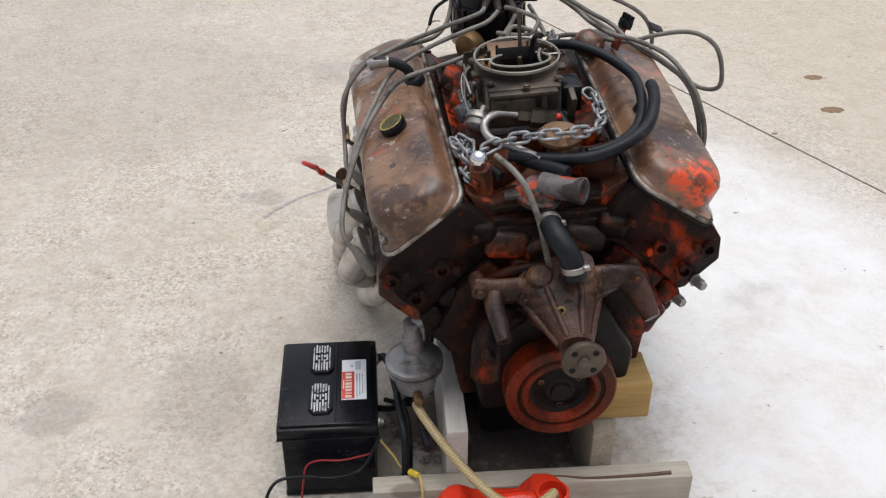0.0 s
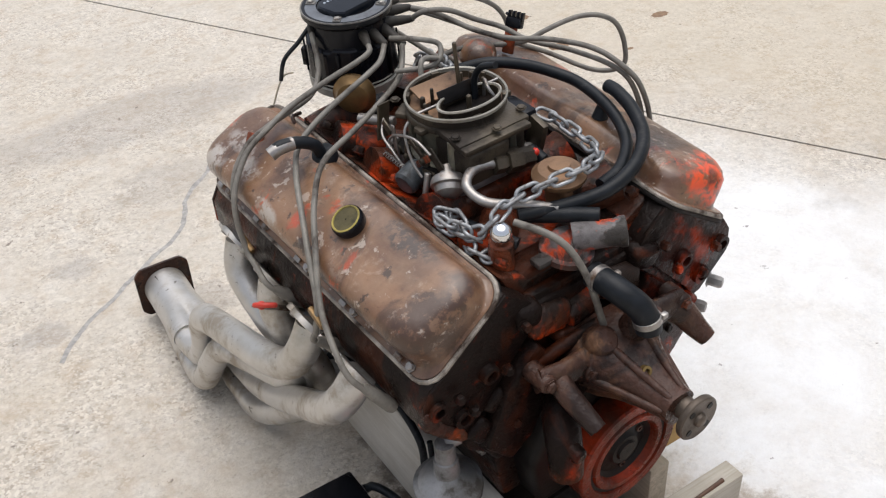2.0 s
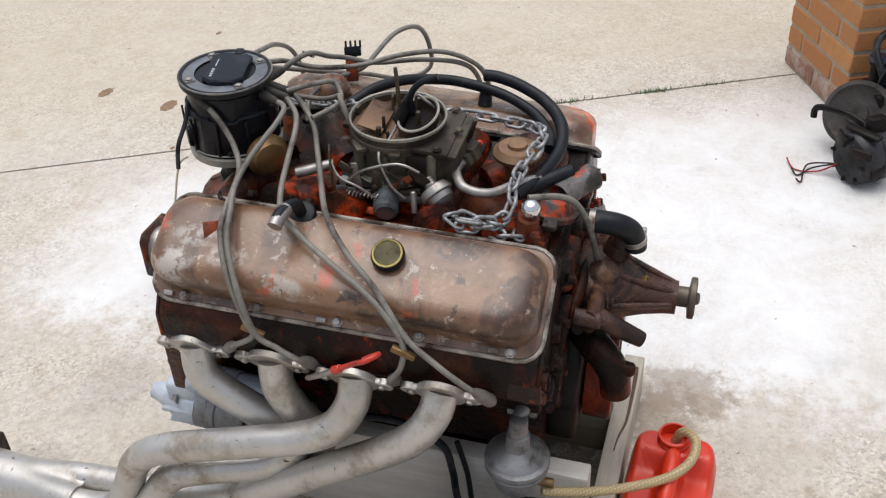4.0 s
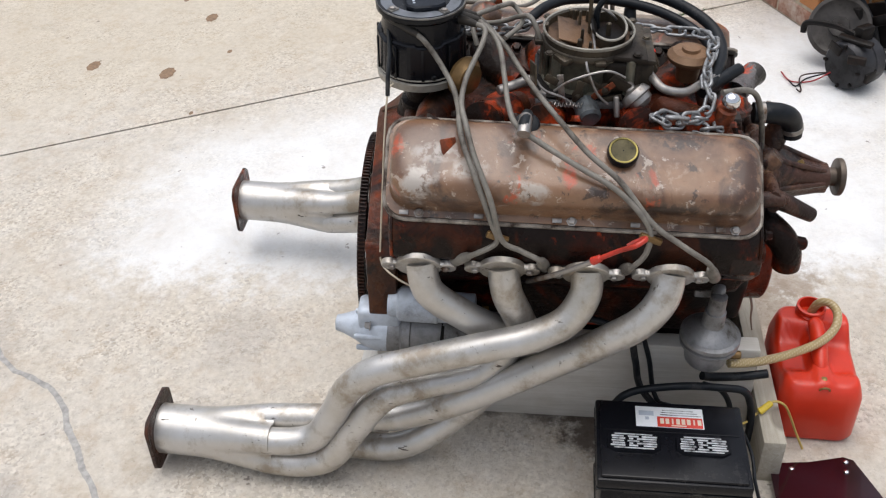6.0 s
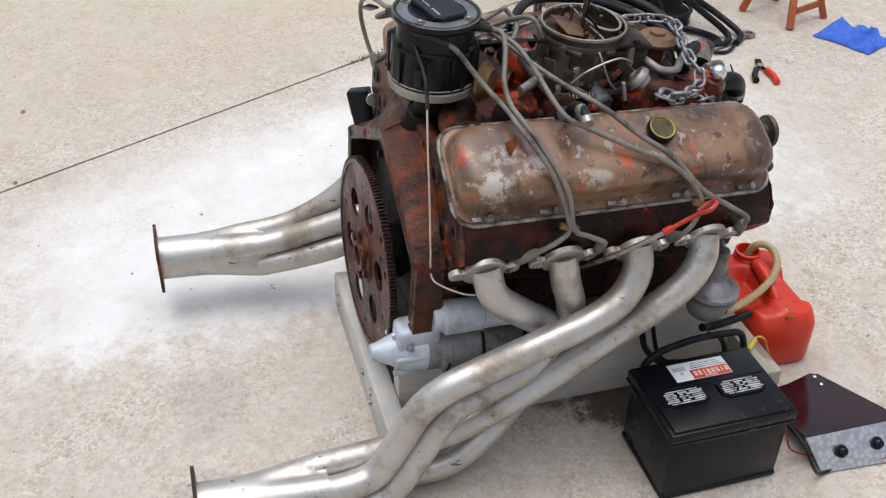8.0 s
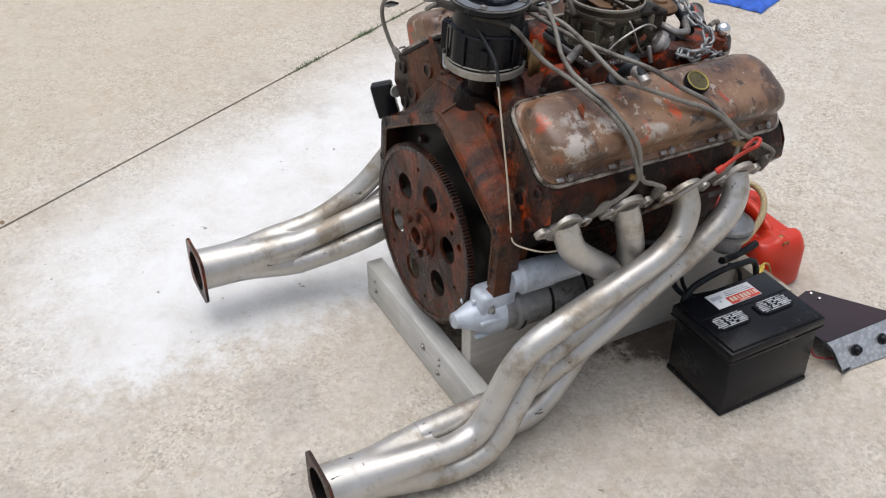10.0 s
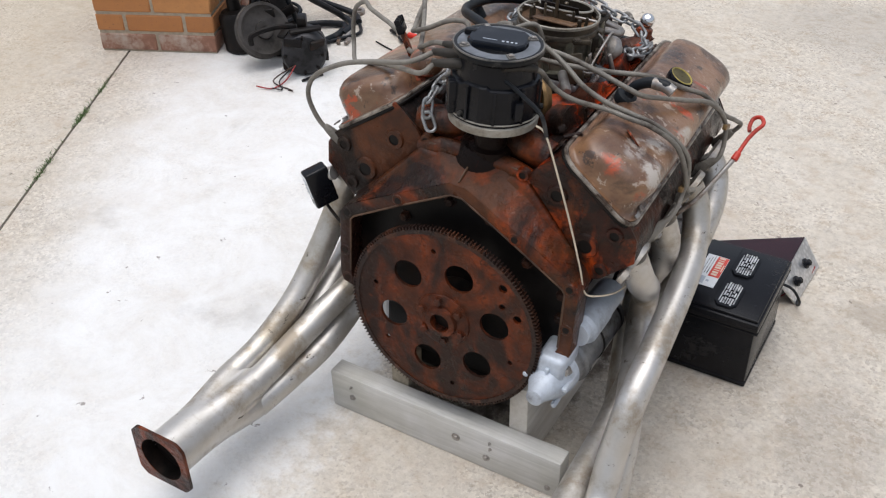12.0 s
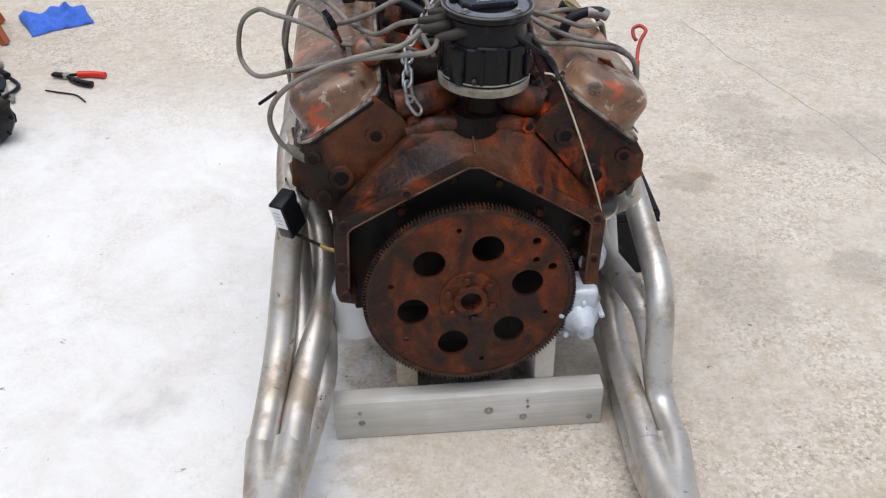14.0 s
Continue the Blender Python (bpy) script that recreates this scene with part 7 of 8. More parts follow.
for k in range(8):
    part("letter_block", add_box(None, (0.0365, -0.047 + 0.0085 * k, 0.1783), (0.0115, 0.0058 if k not in (1, 5) else 0.0026, 0.0006), 0), M_CREAM, lab)
part("fine_print", add_box(None, (0.0275, -0.014, 0.1783), (0.0022, 0.024, 0.0006), 0), M_CREAM, lab)
for k in range(3):
    part("fine_print", add_box(None, (0.0510 + 0.005 * k, -0.018 + 0.002 * k, 0.1776), (0.0016, 0.066 - 0.008 * k, 0.0006), 0), M_PRINT, lab)
for y in (0.085, -0.085):
    part("terminal", add_lathe(None, (0.078, y, 0.150), (1, 0, 0), [(0, 0.012), (0.012, 0.011), (0.013, 0.007), (0.018, 0.006)], 16), M_STEEL, bat, "side terminal")
part("handle_slot", add_box(None, (-0.0815, 0.0, 0.142), (0.004, 0.15, 0.010), 0.002), M_BLACK, bat)


def cable(label, pts, r, mat, name="cable"):
    hose = name == "rubber_hose"
    return solid(name, add_tube(None, pts, r, 10, 8), mat, label, "hose" if hose else "cable", "hoses by the pillar" if hose else "wires by the battery", angle=60)


cable("thick black battery cable looping beside the front timber", [(-0.268, -0.446, 0.146), (-0.255, -0.455, 0.152), (-0.250, -0.469, 0.165), (-0.240, -0.501, 0.170), (-0.230, -0.571, 0.173), (-0.225, -0.631, 0.168), (-0.220, -0.668, 0.158), (-0.219, -0.684, 0.128), (-0.220, -0.690, 0.085), (-0.222, -0.690, 0.040)], 0.0068, M_RUBBER)
cable("black starter cable hanging beside the timber rail", [(-0.262, -0.560, 0.120), (-0.235, -0.545, 0.106), (-0.205, -0.520, 0.106), (-0.182, -0.498, 0.126), (-0.170, -0.488, 0.173), (-0.168, -0.470, 0.225), (-0.175, -0.40, 0.265), (-0.19, -0.30, 0.265), (-0.20, -0.255, 0.25)], 0.0062, M_RUBBER)
cable("thin black wire along the timber rail", [(-0.250, -0.560, 0.140), (-0.220, -0.545, 0.115), (-0.200, -0.532, 0.103), (-0.180, -0.522, 0.120), (-0.168, -0.512, 0.173), (-0.162, -0.495, 0.230)], 0.0045, M_RUBBER)
cable("black hose stub from the pump to the front timber", [(-0.198, -0.600, 0.168), (-0.190, -0.622, 0.159), (-0.185, -0.673, 0.160), (-0.180, -0.712, 0.164)], 0.0078, M_RUBBER)
cable("short black cable dropping beside the battery", [(-0.222, -0.600, 0.172), (-0.212, -0.632, 0.150), (-0.210, -0.651, 0.116), (-0.210, -0.655, 0.080), (-0.214, -0.660, 0.010)], 0.005, M_RUBBER)
cable("ochre wire with a yellow joiner hanging over the front timber", [(-0.262, -0.640, 0.120), (-0.240, -0.657, 0.098), (-0.225, -0.680, 0.088), (-0.210, -0.700, 0.096), (-0.200, -0.720, 0.112), (-0.196, -0.734, 0.114), (-0.194, -0.750, 0.102), (-0.192, -0.764, 0.074), (-0.192, -0.778, 0.040), (-0.200, -0.795, 0.004)], 0.0022, M_WIRE_Y)
solid("wire_joiner", add_cyl(None, (-0.212, -0.703, 0.102), (-0.200, -0.724, 0.115), 0.0062, 0.0055, 12), M_YELLOW, "bright yellow crimp wire joiner", "wire joiner")
cable("red wire from the battery to the switch panel", [(-0.272, -0.657, 0.118), (-0.280, -0.660, 0.108), (-0.300, -0.661, 0.102), (-0.330, -0.661, 0.096), (-0.368, -0.661, 0.098), (-0.390, -0.664, 0.088), (-0.397, -0.682, 0.060), (-0.404, -0.700, 0.022), (-0.425, -0.760, 0.008), (-0.450, -0.820, 0.006), (-0.455, -0.880, 0.012)], 0.0018, M_WIRE_R)
cable("thin black wire trailing to the switch panel", [(-0.262, -0.652, 0.138), (-0.295, -0.680, 0.092), (-0.344, -0.682, 0.076), (-0.392, -0.682, 0.082), (-0.440, -0.686, 0.078), (-0.462, -0.700, 0.040), (-0.455, -0.730, 0.008), (-0.440, -0.790, 0.006)], 0.0030, M_RUBBER)

# ---- switch panel ----
pn = thing("switch_panel", "dark maroon sheet metal switch panel with engine-turned aluminium edge on concrete", "switch panel")
M_MAROON = simple("maroon_gloss", (0.024, 0.006, 0.010), 0.14, 0.0, 0.5, 9, 0.05, (0.010, 0.008, 0.011), 0.5, 0.1)


def swirl_material():
    m, nt, bs = material("engine_turned_aluminium")
    vor = node(nt, "TexVoronoi", Scale=95.0)
    vor.feature = "F1"
    nt.links.new(coords(nt), vor.inputs["Vector"])
    rr = node(nt, "MapRange", **{"From Min": 0.0, "From Max": 0.7, "To Min": 0.85, "To Max": 0.35})
    nt.links.new(vor.outputs["Distance"], rr.inputs["Value"])
    nt.links.new(mix(nt, rr.outputs[0], (0.30, 0.30, 0.31), (0.86, 0.86, 0.87)), bs.inputs["Base Color"])
    bs.inputs["Metallic"].default_value, bs.inputs["Roughness"].default_value = 0.85, 0.28
    bump(nt, bs, rr.outputs[0], 0.4, 0.0015)
    return m


bm = bmesh.new()
top = [(-0.236, -0.752, 0.004), (-0.232, -0.800, 0.006), (-0.216, -0.862, 0.006), (-0.222, -0.878, 0.006), (-0.415, -0.912, 0.062), (-0.412, -0.714, 0.062), (-0.262, -0.728, 0.016)]
va = [bm.verts.new(p) for p in top]
vb = [bm.verts.new((x, y, z - 0.003)) for x, y, z in top]
bm.faces.new(va), bm.faces.new(vb[::-1])
for i in range(len(top)):
    bm.faces.new((va[i], vb[i], vb[(i + 1) % len(top)], va[(i + 1) % len(top)]))
part("sheet", bm, M_MAROON, pn)
bm = bmesh.new()
q = [(-0.413, -0.712, 0.061), (-0.416, -0.914, 0.061), (-0.462, -0.898, 0.004), (-0.452, -0.735, 0.004)]
va = [bm.verts.new(p) for p in q]
vb = [bm.verts.new((x + 0.003, y, z - 0.002)) for x, y, z in q]
bm.faces.new(va), bm.faces.new(vb[::-1])
for i in range(4):
    bm.faces.new((va[i], vb[i], vb[(i + 1) % 4], va[(i + 1) % 4]))
part("swirl_edge", bm, swirl_material(), pn, "engine-turned aluminium strip")
for y in (-0.775, -0.850):
    part("switch_knob", add_lathe(None, (-0.437, y, 0.034), (-0.78, 0, 0.63), [(0, 0.012), (0.003, 0.012), (0.004, 0.008), (0.012, 0.0075), (0.014, 0.005)], 18), M_BLACK, pn, "black round switch")
for x, y, z in ((-0.232, -0.862, 0.0115), (-0.262, -0.855, 0.020), (-0.258, -0.765, 0.0155)):
    part("rivet", add_ball(None, (x, y, z), 0.0045, 10, 0.5), M_CHROME, pn)

# ---- fuel can ----
can = thing("fuel_can", "bright red plastic fuel can with a moulded handle", "fuel can", pose(-0.068, -0.821, 0, 0, 0, -2.0))
def ease(x, a, b):
    t = min(1.0, max(0.0, (x - a) / (b - a)))
    return t * t * (3 - 2 * t)


def can_top(x, y):
    """Height of the can's shoulder: a step in front, a hollow under the grip, a high back round the neck."""
    back = ease(x, 0.030, 0.052)
    front = 1 - ease(x, -0.066, -0.044)
    ridge = 1 - ease(abs(y), 0.010, 0.024)
    mid = 0.112 + 0.020 * ridge
    return max(mid, 0.126 * front + mid * (1 - front), 0.147 * back + mid * (1 - back))


bm = bmesh.new()
rings = []


def can_outline(sx, sy, r, f=1.0):
    pts = []
    for cx, cy, st_ in ((sx / 2 - r, sy / 2 - r, 0), (-sx / 2 + r, sy / 2 - r, 90), (-sx / 2 + r, -sy / 2 + r, 180), (sx / 2 - r, -sy / 2 + r, 270)):
        corner = [(cx + r * math.cos(radians(st_ + 11.25 * k)), cy + r * math.sin(radians(st_ + 11.25 * k))) for k in range(9)]
        if pts:
            x0, y0 = pts[-1]
            for k in range(1, 10):
                pts.append((x0 + (corner[0][0] - x0) * k / 10, y0 + (corner[0][1] - y0) * k / 10))
        pts += corner
    x0, y0 = pts[-1]
    for k in range(1, 10):
        pts.append((x0 + (pts[0][0] - x0) * k / 10, y0 + (pts[0][1] - y0) * k / 10))
    return [(x * f, y * f) for x, y in pts]


for z, sx, sy in ((0.0, 0.206, 0.128), (0.004, 0.214, 0.136), (0.012, 0.220, 0.142), (0.060, 0.221, 0.143), (0.096, 0.220, 0.142)):
    rings.append([bm.verts.new((x, y, z)) for x, y in can_outline(sx, sy, 0.030)])
for k in range(1, 17):
    f = 1 - k / 17
    rise = math.sin(min(1.0, (1 - f) / 0.16) * math.pi / 2)
    rings.append([bm.verts.new((x, y, 0.096 + (can_top(x, y) - 0.096) * rise)) for x, y in can_outline(0.220, 0.142, 0.030, f)])
n = len(rings[0])
for a, b in zip(rings, rings[1:]):
    for i in range(n):
        bm.faces.new((a[i], a[(i + 1) % n], b[(i + 1) % n], b[i]))
bm.faces.new(rings[0][::-1]), bm.faces.new(rings[-1])
part("can_body", bm, M_CAN, can, angle=60)
bm = add_tube(None, [(-0.060, 0, 0.112), (-0.046, 0, 0.126), (-0.018, 0, 0.139), (0.015, 0, 0.148), (0.040, 0, 0.150), (0.056, 0, 0.138)], 0.012, 14, 7, radii=lambda t: 0.0095 + 0.0055 * math.sin(math.pi * t))
part("handle", bm, M_CAN, can, "moulded grip ridge", 60)
part("neck", add_lathe(None, (0.078, 0.004, 0.136), (-0.05, 0, 1), [(0, 0.029), (0.006, 0.028), (0.008, 0.0245), (0.010, 0.0245), (0.012, 0.027), (0.015, 0.027), (0.017, 0.0245), (0.021, 0.0245), (0.023, 0.0265), (0.027, 0.026), (0.028, 0.022), (0.006, 0.021), (0.005, 0.001)], 36, caps=False), M_CAN, can, "open threaded filler neck")
part("tag", add_lathe(None, (-0.082, 0.0, 0.121), (-0.55, 0, 0.8), [(0, 0.0095), (0.008, 0.0090), (0.011, 0.006), (0.013, 0.003)], 14), M_BRASS, can, "brass vent plug")
part("tag_ring", add_tube(None, [(-0.100 + 0.004 * math.sin(a), 0.0085 * math.cos(a), 0.119 - 0.009 * math.sin(a)) for a in [2 * math.pi * i / 12 for i in range(12)]], 0.0020, 8, 2, closed=True), M_BRASS, can)


def braid_material():
    m, nt, bs = material("braided_clear_hose")
    a = node(nt, "TexWave", Scale=70.0)
    a.bands_direction = "DIAGONAL"
    nt.links.new(coords(nt), a.inputs["Vector"])
    b = node(nt, "TexWave", Scale=70.0)
    b.bands_direction = "DIAGONAL"
    nt.links.new(coords(nt, (-1, 1, 1)), b.inputs["Vector"])
    w = noise_of(nt, coords(nt), 30)
    col = mix(nt, times(nt, a.outputs[1], b.outputs[1]), (0.40, 0.29, 0.13), (0.62, 0.52, 0.34))
    nt.links.new(mix(nt, times(nt, w, 0.4), col, (0.50, 0.38, 0.18)), bs.inputs["Base Color"])
    bs.inputs["Roughness"].default_value = 0.3
    bs.inputs["Transmission Weight"].default_value = 0.15
    return m


solid("fuel_hose", add_tube(None, [(-0.198, -0.640, 0.200), (-0.190, -0.660, 0.194), (-0.162, -0.705, 0.176), (-0.122, -0.770, 0.164), (-0.084, -0.822, 0.160), (-0.052, -0.850, 0.168), (-0.022, -0.856, 0.177), (-0.002, -0.846, 0.180), (0.008, -0.830, 0.170), (0.012, -0.820, 0.135)], 0.0078, 14, 8), braid_material(), "amber braided clear hose from the pump into the fuel can", "hose", angle=60)

# ---- yard things by the pillar ----
PA = Vector((1.55, -1.13, 0))
PU = Vector((math.cos(radians(24)), math.sin(radians(24)), 0))
PV = Vector((math.sin(radians(24)), -math.cos(radians(24)), 0))


def brick_material():
    m, nt, bs = material("orange_brick")
    oi = nt.nodes.new("ShaderNodeObjectInfo")
    v = coords(nt)
    col = mix(nt, oi.outputs["Random"], (0.40, 0.165, 0.055), (0.52, 0.245, 0.085))
    col = mix(nt, times(nt, noise_of(nt, v, 30, detail=9, rough=0.7, low=0.4, high=0.7), 0.5), col, (0.33, 0.14, 0.06))
    col = mix(nt, times(nt, noise_of(nt, v, 90, low=0.62, high=0.7), 0.6), col, (0.16, 0.08, 0.05))
    nt.links.new(col, bs.inputs["Base Color"])
    bs.inputs["Roughness"].default_value = 0.85
    bump(nt, bs, noise_of(nt, v, 120, low=0.2, high=0.8), 0.5, 0.002)
    return m


M_BRICK = brick_material()
M_BRICK_LOW = simple("dusty_low_brick", (0.30, 0.15, 0.10), 0.9, 0.0, 0.3, 30, 0.5, (0.42, 0.34, 0.28), 0.4)
M_MORTAR = simple("grey_mortar", (0.38, 0.32, 0.24), 0.9, 0.0, 0.25, 60, 0.5)
pillar = thing("brick_pillar", "orange-brown brick pillar with pale mortar standing on the slab edge", "pillar", Matrix.Translation(PA), kind="structure")
BW, BH, J, NB, COURSES = 0.194, 0.057, 0.0095, 2, 18
W = NB * (BW + J) - J
core = bmesh.new()
add_box(core, (W / 2, W / 2, COURSES * (BH + J) / 2), (W - 0.006, W - 0.006, COURSES * (BH + J)), 0)
rotp = Matrix((PU, PV, Vector((0, 0, 1)))).transposed().to_4x4()
for v in core.verts:
    v.co = rotp @ v.co
part("mortar_core", core, M_MORTAR, pillar)
BR = {k: mesh_of(add_box(None, (0, 0, 0), (k, 0.094, BH), 0.004, None, 1), "brick", M_BRICK) for k in (BW,)}
BRL = {k: mesh_of(add_box(None, (0, 0, 0), (k, 0.094, BH), 0.004, None, 1), "brick", M_BRICK_LOW) for k in (BW,)}
MIDW = W - 2 * (0.094 + J)
for pool, mm in ((BR, M_BRICK), (BRL, M_BRICK_LOW)):
    pool[MIDW] = mesh_of(add_box(None, (0, 0, 0), (MIDW, 0.094, BH), 0.004, None, 1), "brick", mm)
for c in range(COURSES):
    z = J * 0.5 + c * (BH + J) + BH / 2
    pool = BRL if c == 0 else BR
    for side in range(4):
        spans = [(0.0, BW), (BW + J, BW)] if (c + side) % 2 == 0 else [(0.094 + J, MIDW)]
        for x0, wd in spans:
            ob = new("brick", pool[wd])
            ob.parent = pillar
            loc = Matrix.Translation((x0 + wd / 2, 0.046, z))
            spin = Matrix.Translation((W / 2, W / 2, 0)) @ Matrix.Rotation(radians(90 * side), 4, "Z") @ Matrix.Translation((-W / 2, -W / 2, 0))
            ob.matrix_local = rotp @ spin @ loc

# alternator
alt = thing("alternator", "dirty black alternator lying on the concrete beside the pillar", "alternator", pose(1.215, -1.175, 0.072, 0, 0, 215))
part("case", add_lathe(None, (0, -0.055, 0), (0, 1, 0), [(0, 0.030), (0.004, 0.062), (0.014, 0.070), (0.050, 0.072), (0.052, 0.069), (0.060, 0.069), (0.062, 0.072), (0.098, 0.068), (0.108, 0.055), (0.112, 0.02)], 36), simple("sooty_alloy", (0.055, 0.055, 0.06), 0.45, 0.5, 0.5, 25, 0.5, (0.015, 0.014, 0.014), 0.55), alt)
for k in range(8):
    a = radians(45 * k)
    part("cooling_rib", add_box(None, (0.058 * math.cos(a), -0.050, 0.058 * math.sin(a)), (0.012, 0.018, 0.008), 0.002, Matrix.Rotation(-a, 4, "Y")), M_GUNK, alt)
part("mount_ear", add_box(None, (0.0, 0.01, 0.085), (0.030, 0.05, 0.045), 0.006), M_GUNK, alt)
part("mount_ear", add_box(None, (-0.05, 0.01, -0.050), (0.045, 0.05, 0.030), 0.006), M_GUNK, alt)
part("pulley", add_lathe(None, (0, 0.06, 0), (0, 1, 0), [(0, 0.030), (0.004, 0.036), (0.012, 0.028), (0.020, 0.036), (0.024, 0.034), (0.024, 0.008), (0.032, 0.008)], 28), M_GUNK, alt)
part("bracket_arm", add_tube(None, [(-0.02, 0.0, 0.075), (-0.08, -0.02, 0.085), (-0.15, -0.05, 0.075), (-0.155, -0.055, 0.045)], 0.009, 8, 5), M_GUNK, alt)
for x, y, z, sx, sy, sz, rx, rz in ((0.045, -0.052, 0.035, 0.05, 0.012, 0.03, 20, 30), (-0.03, -0.058, 0.045, 0.06, 0.010, 0.025, -15, -20), (0.01, -0.030, 0.076, 0.10, 0.022, 0.012, 12, 15), (-0.055, 0.02, 0.055, 0.03, 0.06, 0.012, 30, -35), (0.066, 0.0, -0.01, 0.012, 0.07, 0.03, 10, 8)):
    part("torn_bracket", add_box(None, (x, y, z), (sx, sy, sz), 0.004, pose(0, 0, 0, rx, 0, rz)), M_GUNK, alt)
for k, c in enumerate((M_WIRE_R, M_RUBBER, M_PUMP)):
    part("wire_tail", add_tube(None, [(-0.03, -0.055, -0.03), (-0.06 - 0.02 * k, -0.09, -0.062), (-0.10 + 0.03 * k, -0.13 - 0.01 * k, -0.068), (-0.15 + 0.05 * k, -0.12 - 0.02 * k, -0.062)], 0.0022, 8, 6), c, alt)
# pulleys, power steering pump and coiled belts leaning on the pillar
pl = thing("fan_pulley", "worn grey steel pulley leaning against the pillar", "pulley", pose(1.375, -1.160, 0.104, 62, 0, -112))
part("dish", add_lathe(None, (0, 0, 0), (0, 0, 1), [(0.0, 0.001), (0.0, 0.086), (0.006, 0.090), (0.016, 0.078), (0.026, 0.090), (0.032, 0.088), (0.034, 0.078), (0.026, 0.066), (0.028, 0.030), (0.036, 0.028), (0.036, 0.012), (0.030, 0.001)], 44, caps=False), simple("brown_grey_steel", (0.070, 0.062, 0.056), 0.45, 0.4, 0.5, 30, 0.3, (0.022, 0.019, 0.016), 0.5), pl)
ps = thing("steering_pump", "black oily power steering pump standing by the pillar", "pump", pose(1.500, -1.205, 0, 0, 0, 20))
part("reservoir", add_lathe(None, (0, 0, 0), (0.1, 0, 1), [(0, 0.050), (0.01, 0.058), (0.12, 0.056), (0.135, 0.045), (0.14, 0.022), (0.19, 0.020), (0.192, 0.026), (0.205, 0.026), (0.208, 0.01)], 28), M_GUNK, ps)
part("filler_cap", add_lathe(None, (0.02, 0, 0.20), (0.1, 0, 1), [(0, 0.028), (0.014, 0.028), (0.016, 0.02)], 20), simple("dark_blue_cap", (0.02, 0.03, 0.08), 0.25, 0.0, 0.3, 30, 0.1), ps)
part("bracket", add_box(None, (-0.06, -0.06, 0.07), (0.10, 0.014, 0.14), 0.004, pose(0, 0, 0, 0, 20, 30)), M_GUNK, ps)
ac = thing("compressor", "black compressor with a stacked belt pulley on the concrete", "compressor", pose(1.535, -1.400, 0, 0, 0, 0))
part("body", add_lathe(None, (0, 0, 0), (0, 0, 1), [(0, 0.080), (0.006, 0.105), (0.016, 0.100), (0.022, 0.090), (0.030, 0.105), (0.040, 0.105), (0.050, 0.085), (0.070, 0.072), (0.110, 0.066), (0.130, 0.05), (0.136, 0.02)], 36), M_GUNK, ac)
part("rim", add_tube(None, [(0.104 * math.cos(a), 0.104 * math.sin(a), 0.050) for a in [2 * math.pi * i / 20 for i in range(20)]], 0.006, 8, 2, closed=True), M_RUBBER, ac)
part("upper_housing", add_box(None, (0.02, -0.02, 0.18), (0.09, 0.10, 0.12), 0.02, pose(0, 0, 0, 5, 10, 30), 3), M_GUNK, ac)
part("hose_stub", add_tube(None, [(0.0, 0.03, 0.20), (0.0, 0.06, 0.30), (0.06, 0.02, 0.38)], 0.016, 10, 6), M_RUBBER, ac)
for pts in ([(1.47, -1.30, 0.02), (1.40, -1.45, 0.015), (1.30, -1.50, 0.014), (1.27, -1.42, 0.014), (1.30, -1.30, 0.016), (1.36, -1.24, 0.02)],
            [(1.60, -1.30, 0.20), (1.52, -1.24, 0.24), (1.40, -1.32, 0.20), (1.36, -1.45, 0.10), (1.34, -1.55, 0.02), (1.28, -1.52, 0.012), (1.26, -1.44, 0.012)],
            [(1.62, -1.36, 0.16), (1.50, -1.45, 0.12), (1.42, -1.56, 0.05), (1.33, -1.60, 0.014), (1.27, -1.55, 0.012)]):
    cable("black rubber hose coiled among the parts on the concrete", pts, 0.011, M_RUBBER, "rubber_hose")
for pts, r in (([(1.46, -1.22, 0.05), (1.43, -1.20, 0.16), (1.40, -1.22, 0.24), (1.36, -1.26, 0.22), (1.34, -1.30, 0.10), (1.36, -1.34, 0.02)], 0.009),
               ([(1.40, -1.18, 0.012), (1.34, -1.20, 0.05), (1.30, -1.24, 0.07), (1.27, -1.30, 0.05), (1.26, -1.36, 0.012)], 0.007),
               ([(1.44, -1.30, 0.012), (1.40, -1.26, 0.10), (1.44, -1.20, 0.20), (1.50, -1.18, 0.26), (1.55, -1.24, 0.30)], 0.010),
               ([(1.30, -1.33, 0.008), (1.25, -1.40, 0.010), (1.22, -1.48, 0.008), (1.26, -1.54, 0.008)], 0.006)):
    cable("black oily hose tangled among the loose parts", pts, r, M_RUBBER, "rubber_hose")
br = thing("pump_bracket", "black oily steel bracket leaning among the loose parts", "bracket", pose(1.385, -1.205, 0, 0, 0, 25))
part("plate", add_box(None, (0, 0, 0.085), (0.085, 0.014, 0.17), 0.004, pose(0, 0, 0, -14, 8, 0)), M_GUNK, br)
part("arm", add_box(None, (-0.05, -0.02, 0.135), (0.09, 0.014, 0.03), 0.004, pose(0, 0, 0, 0, 30, 15)), M_GUNK, br)
part("boss", add_cyl(None, (0.02, -0.03, 0.06), (0.02, 0.03, 0.06), 0.022, 0.02, 18), M_GUNK, br)
part("foot", add_box(None, (0.01, -0.02, 0.010), (0.11, 0.06, 0.020), 0.004), M_GUNK, br)
# spanner, pliers, bent key, cloth, jug, axle stand, tripod foot
sp = thing("spanner", "bare steel combination spanner lying on the concrete", "spanner", pose(1.282, -1.520, 0.008, 0, 0, 113) @ Matrix.Scale(1.3, 4))
bm = add_box(None, (0, 0, 0), (0.17, 0.018, 0.007), 0.003)
part("shank", bm, M_STEEL, sp)
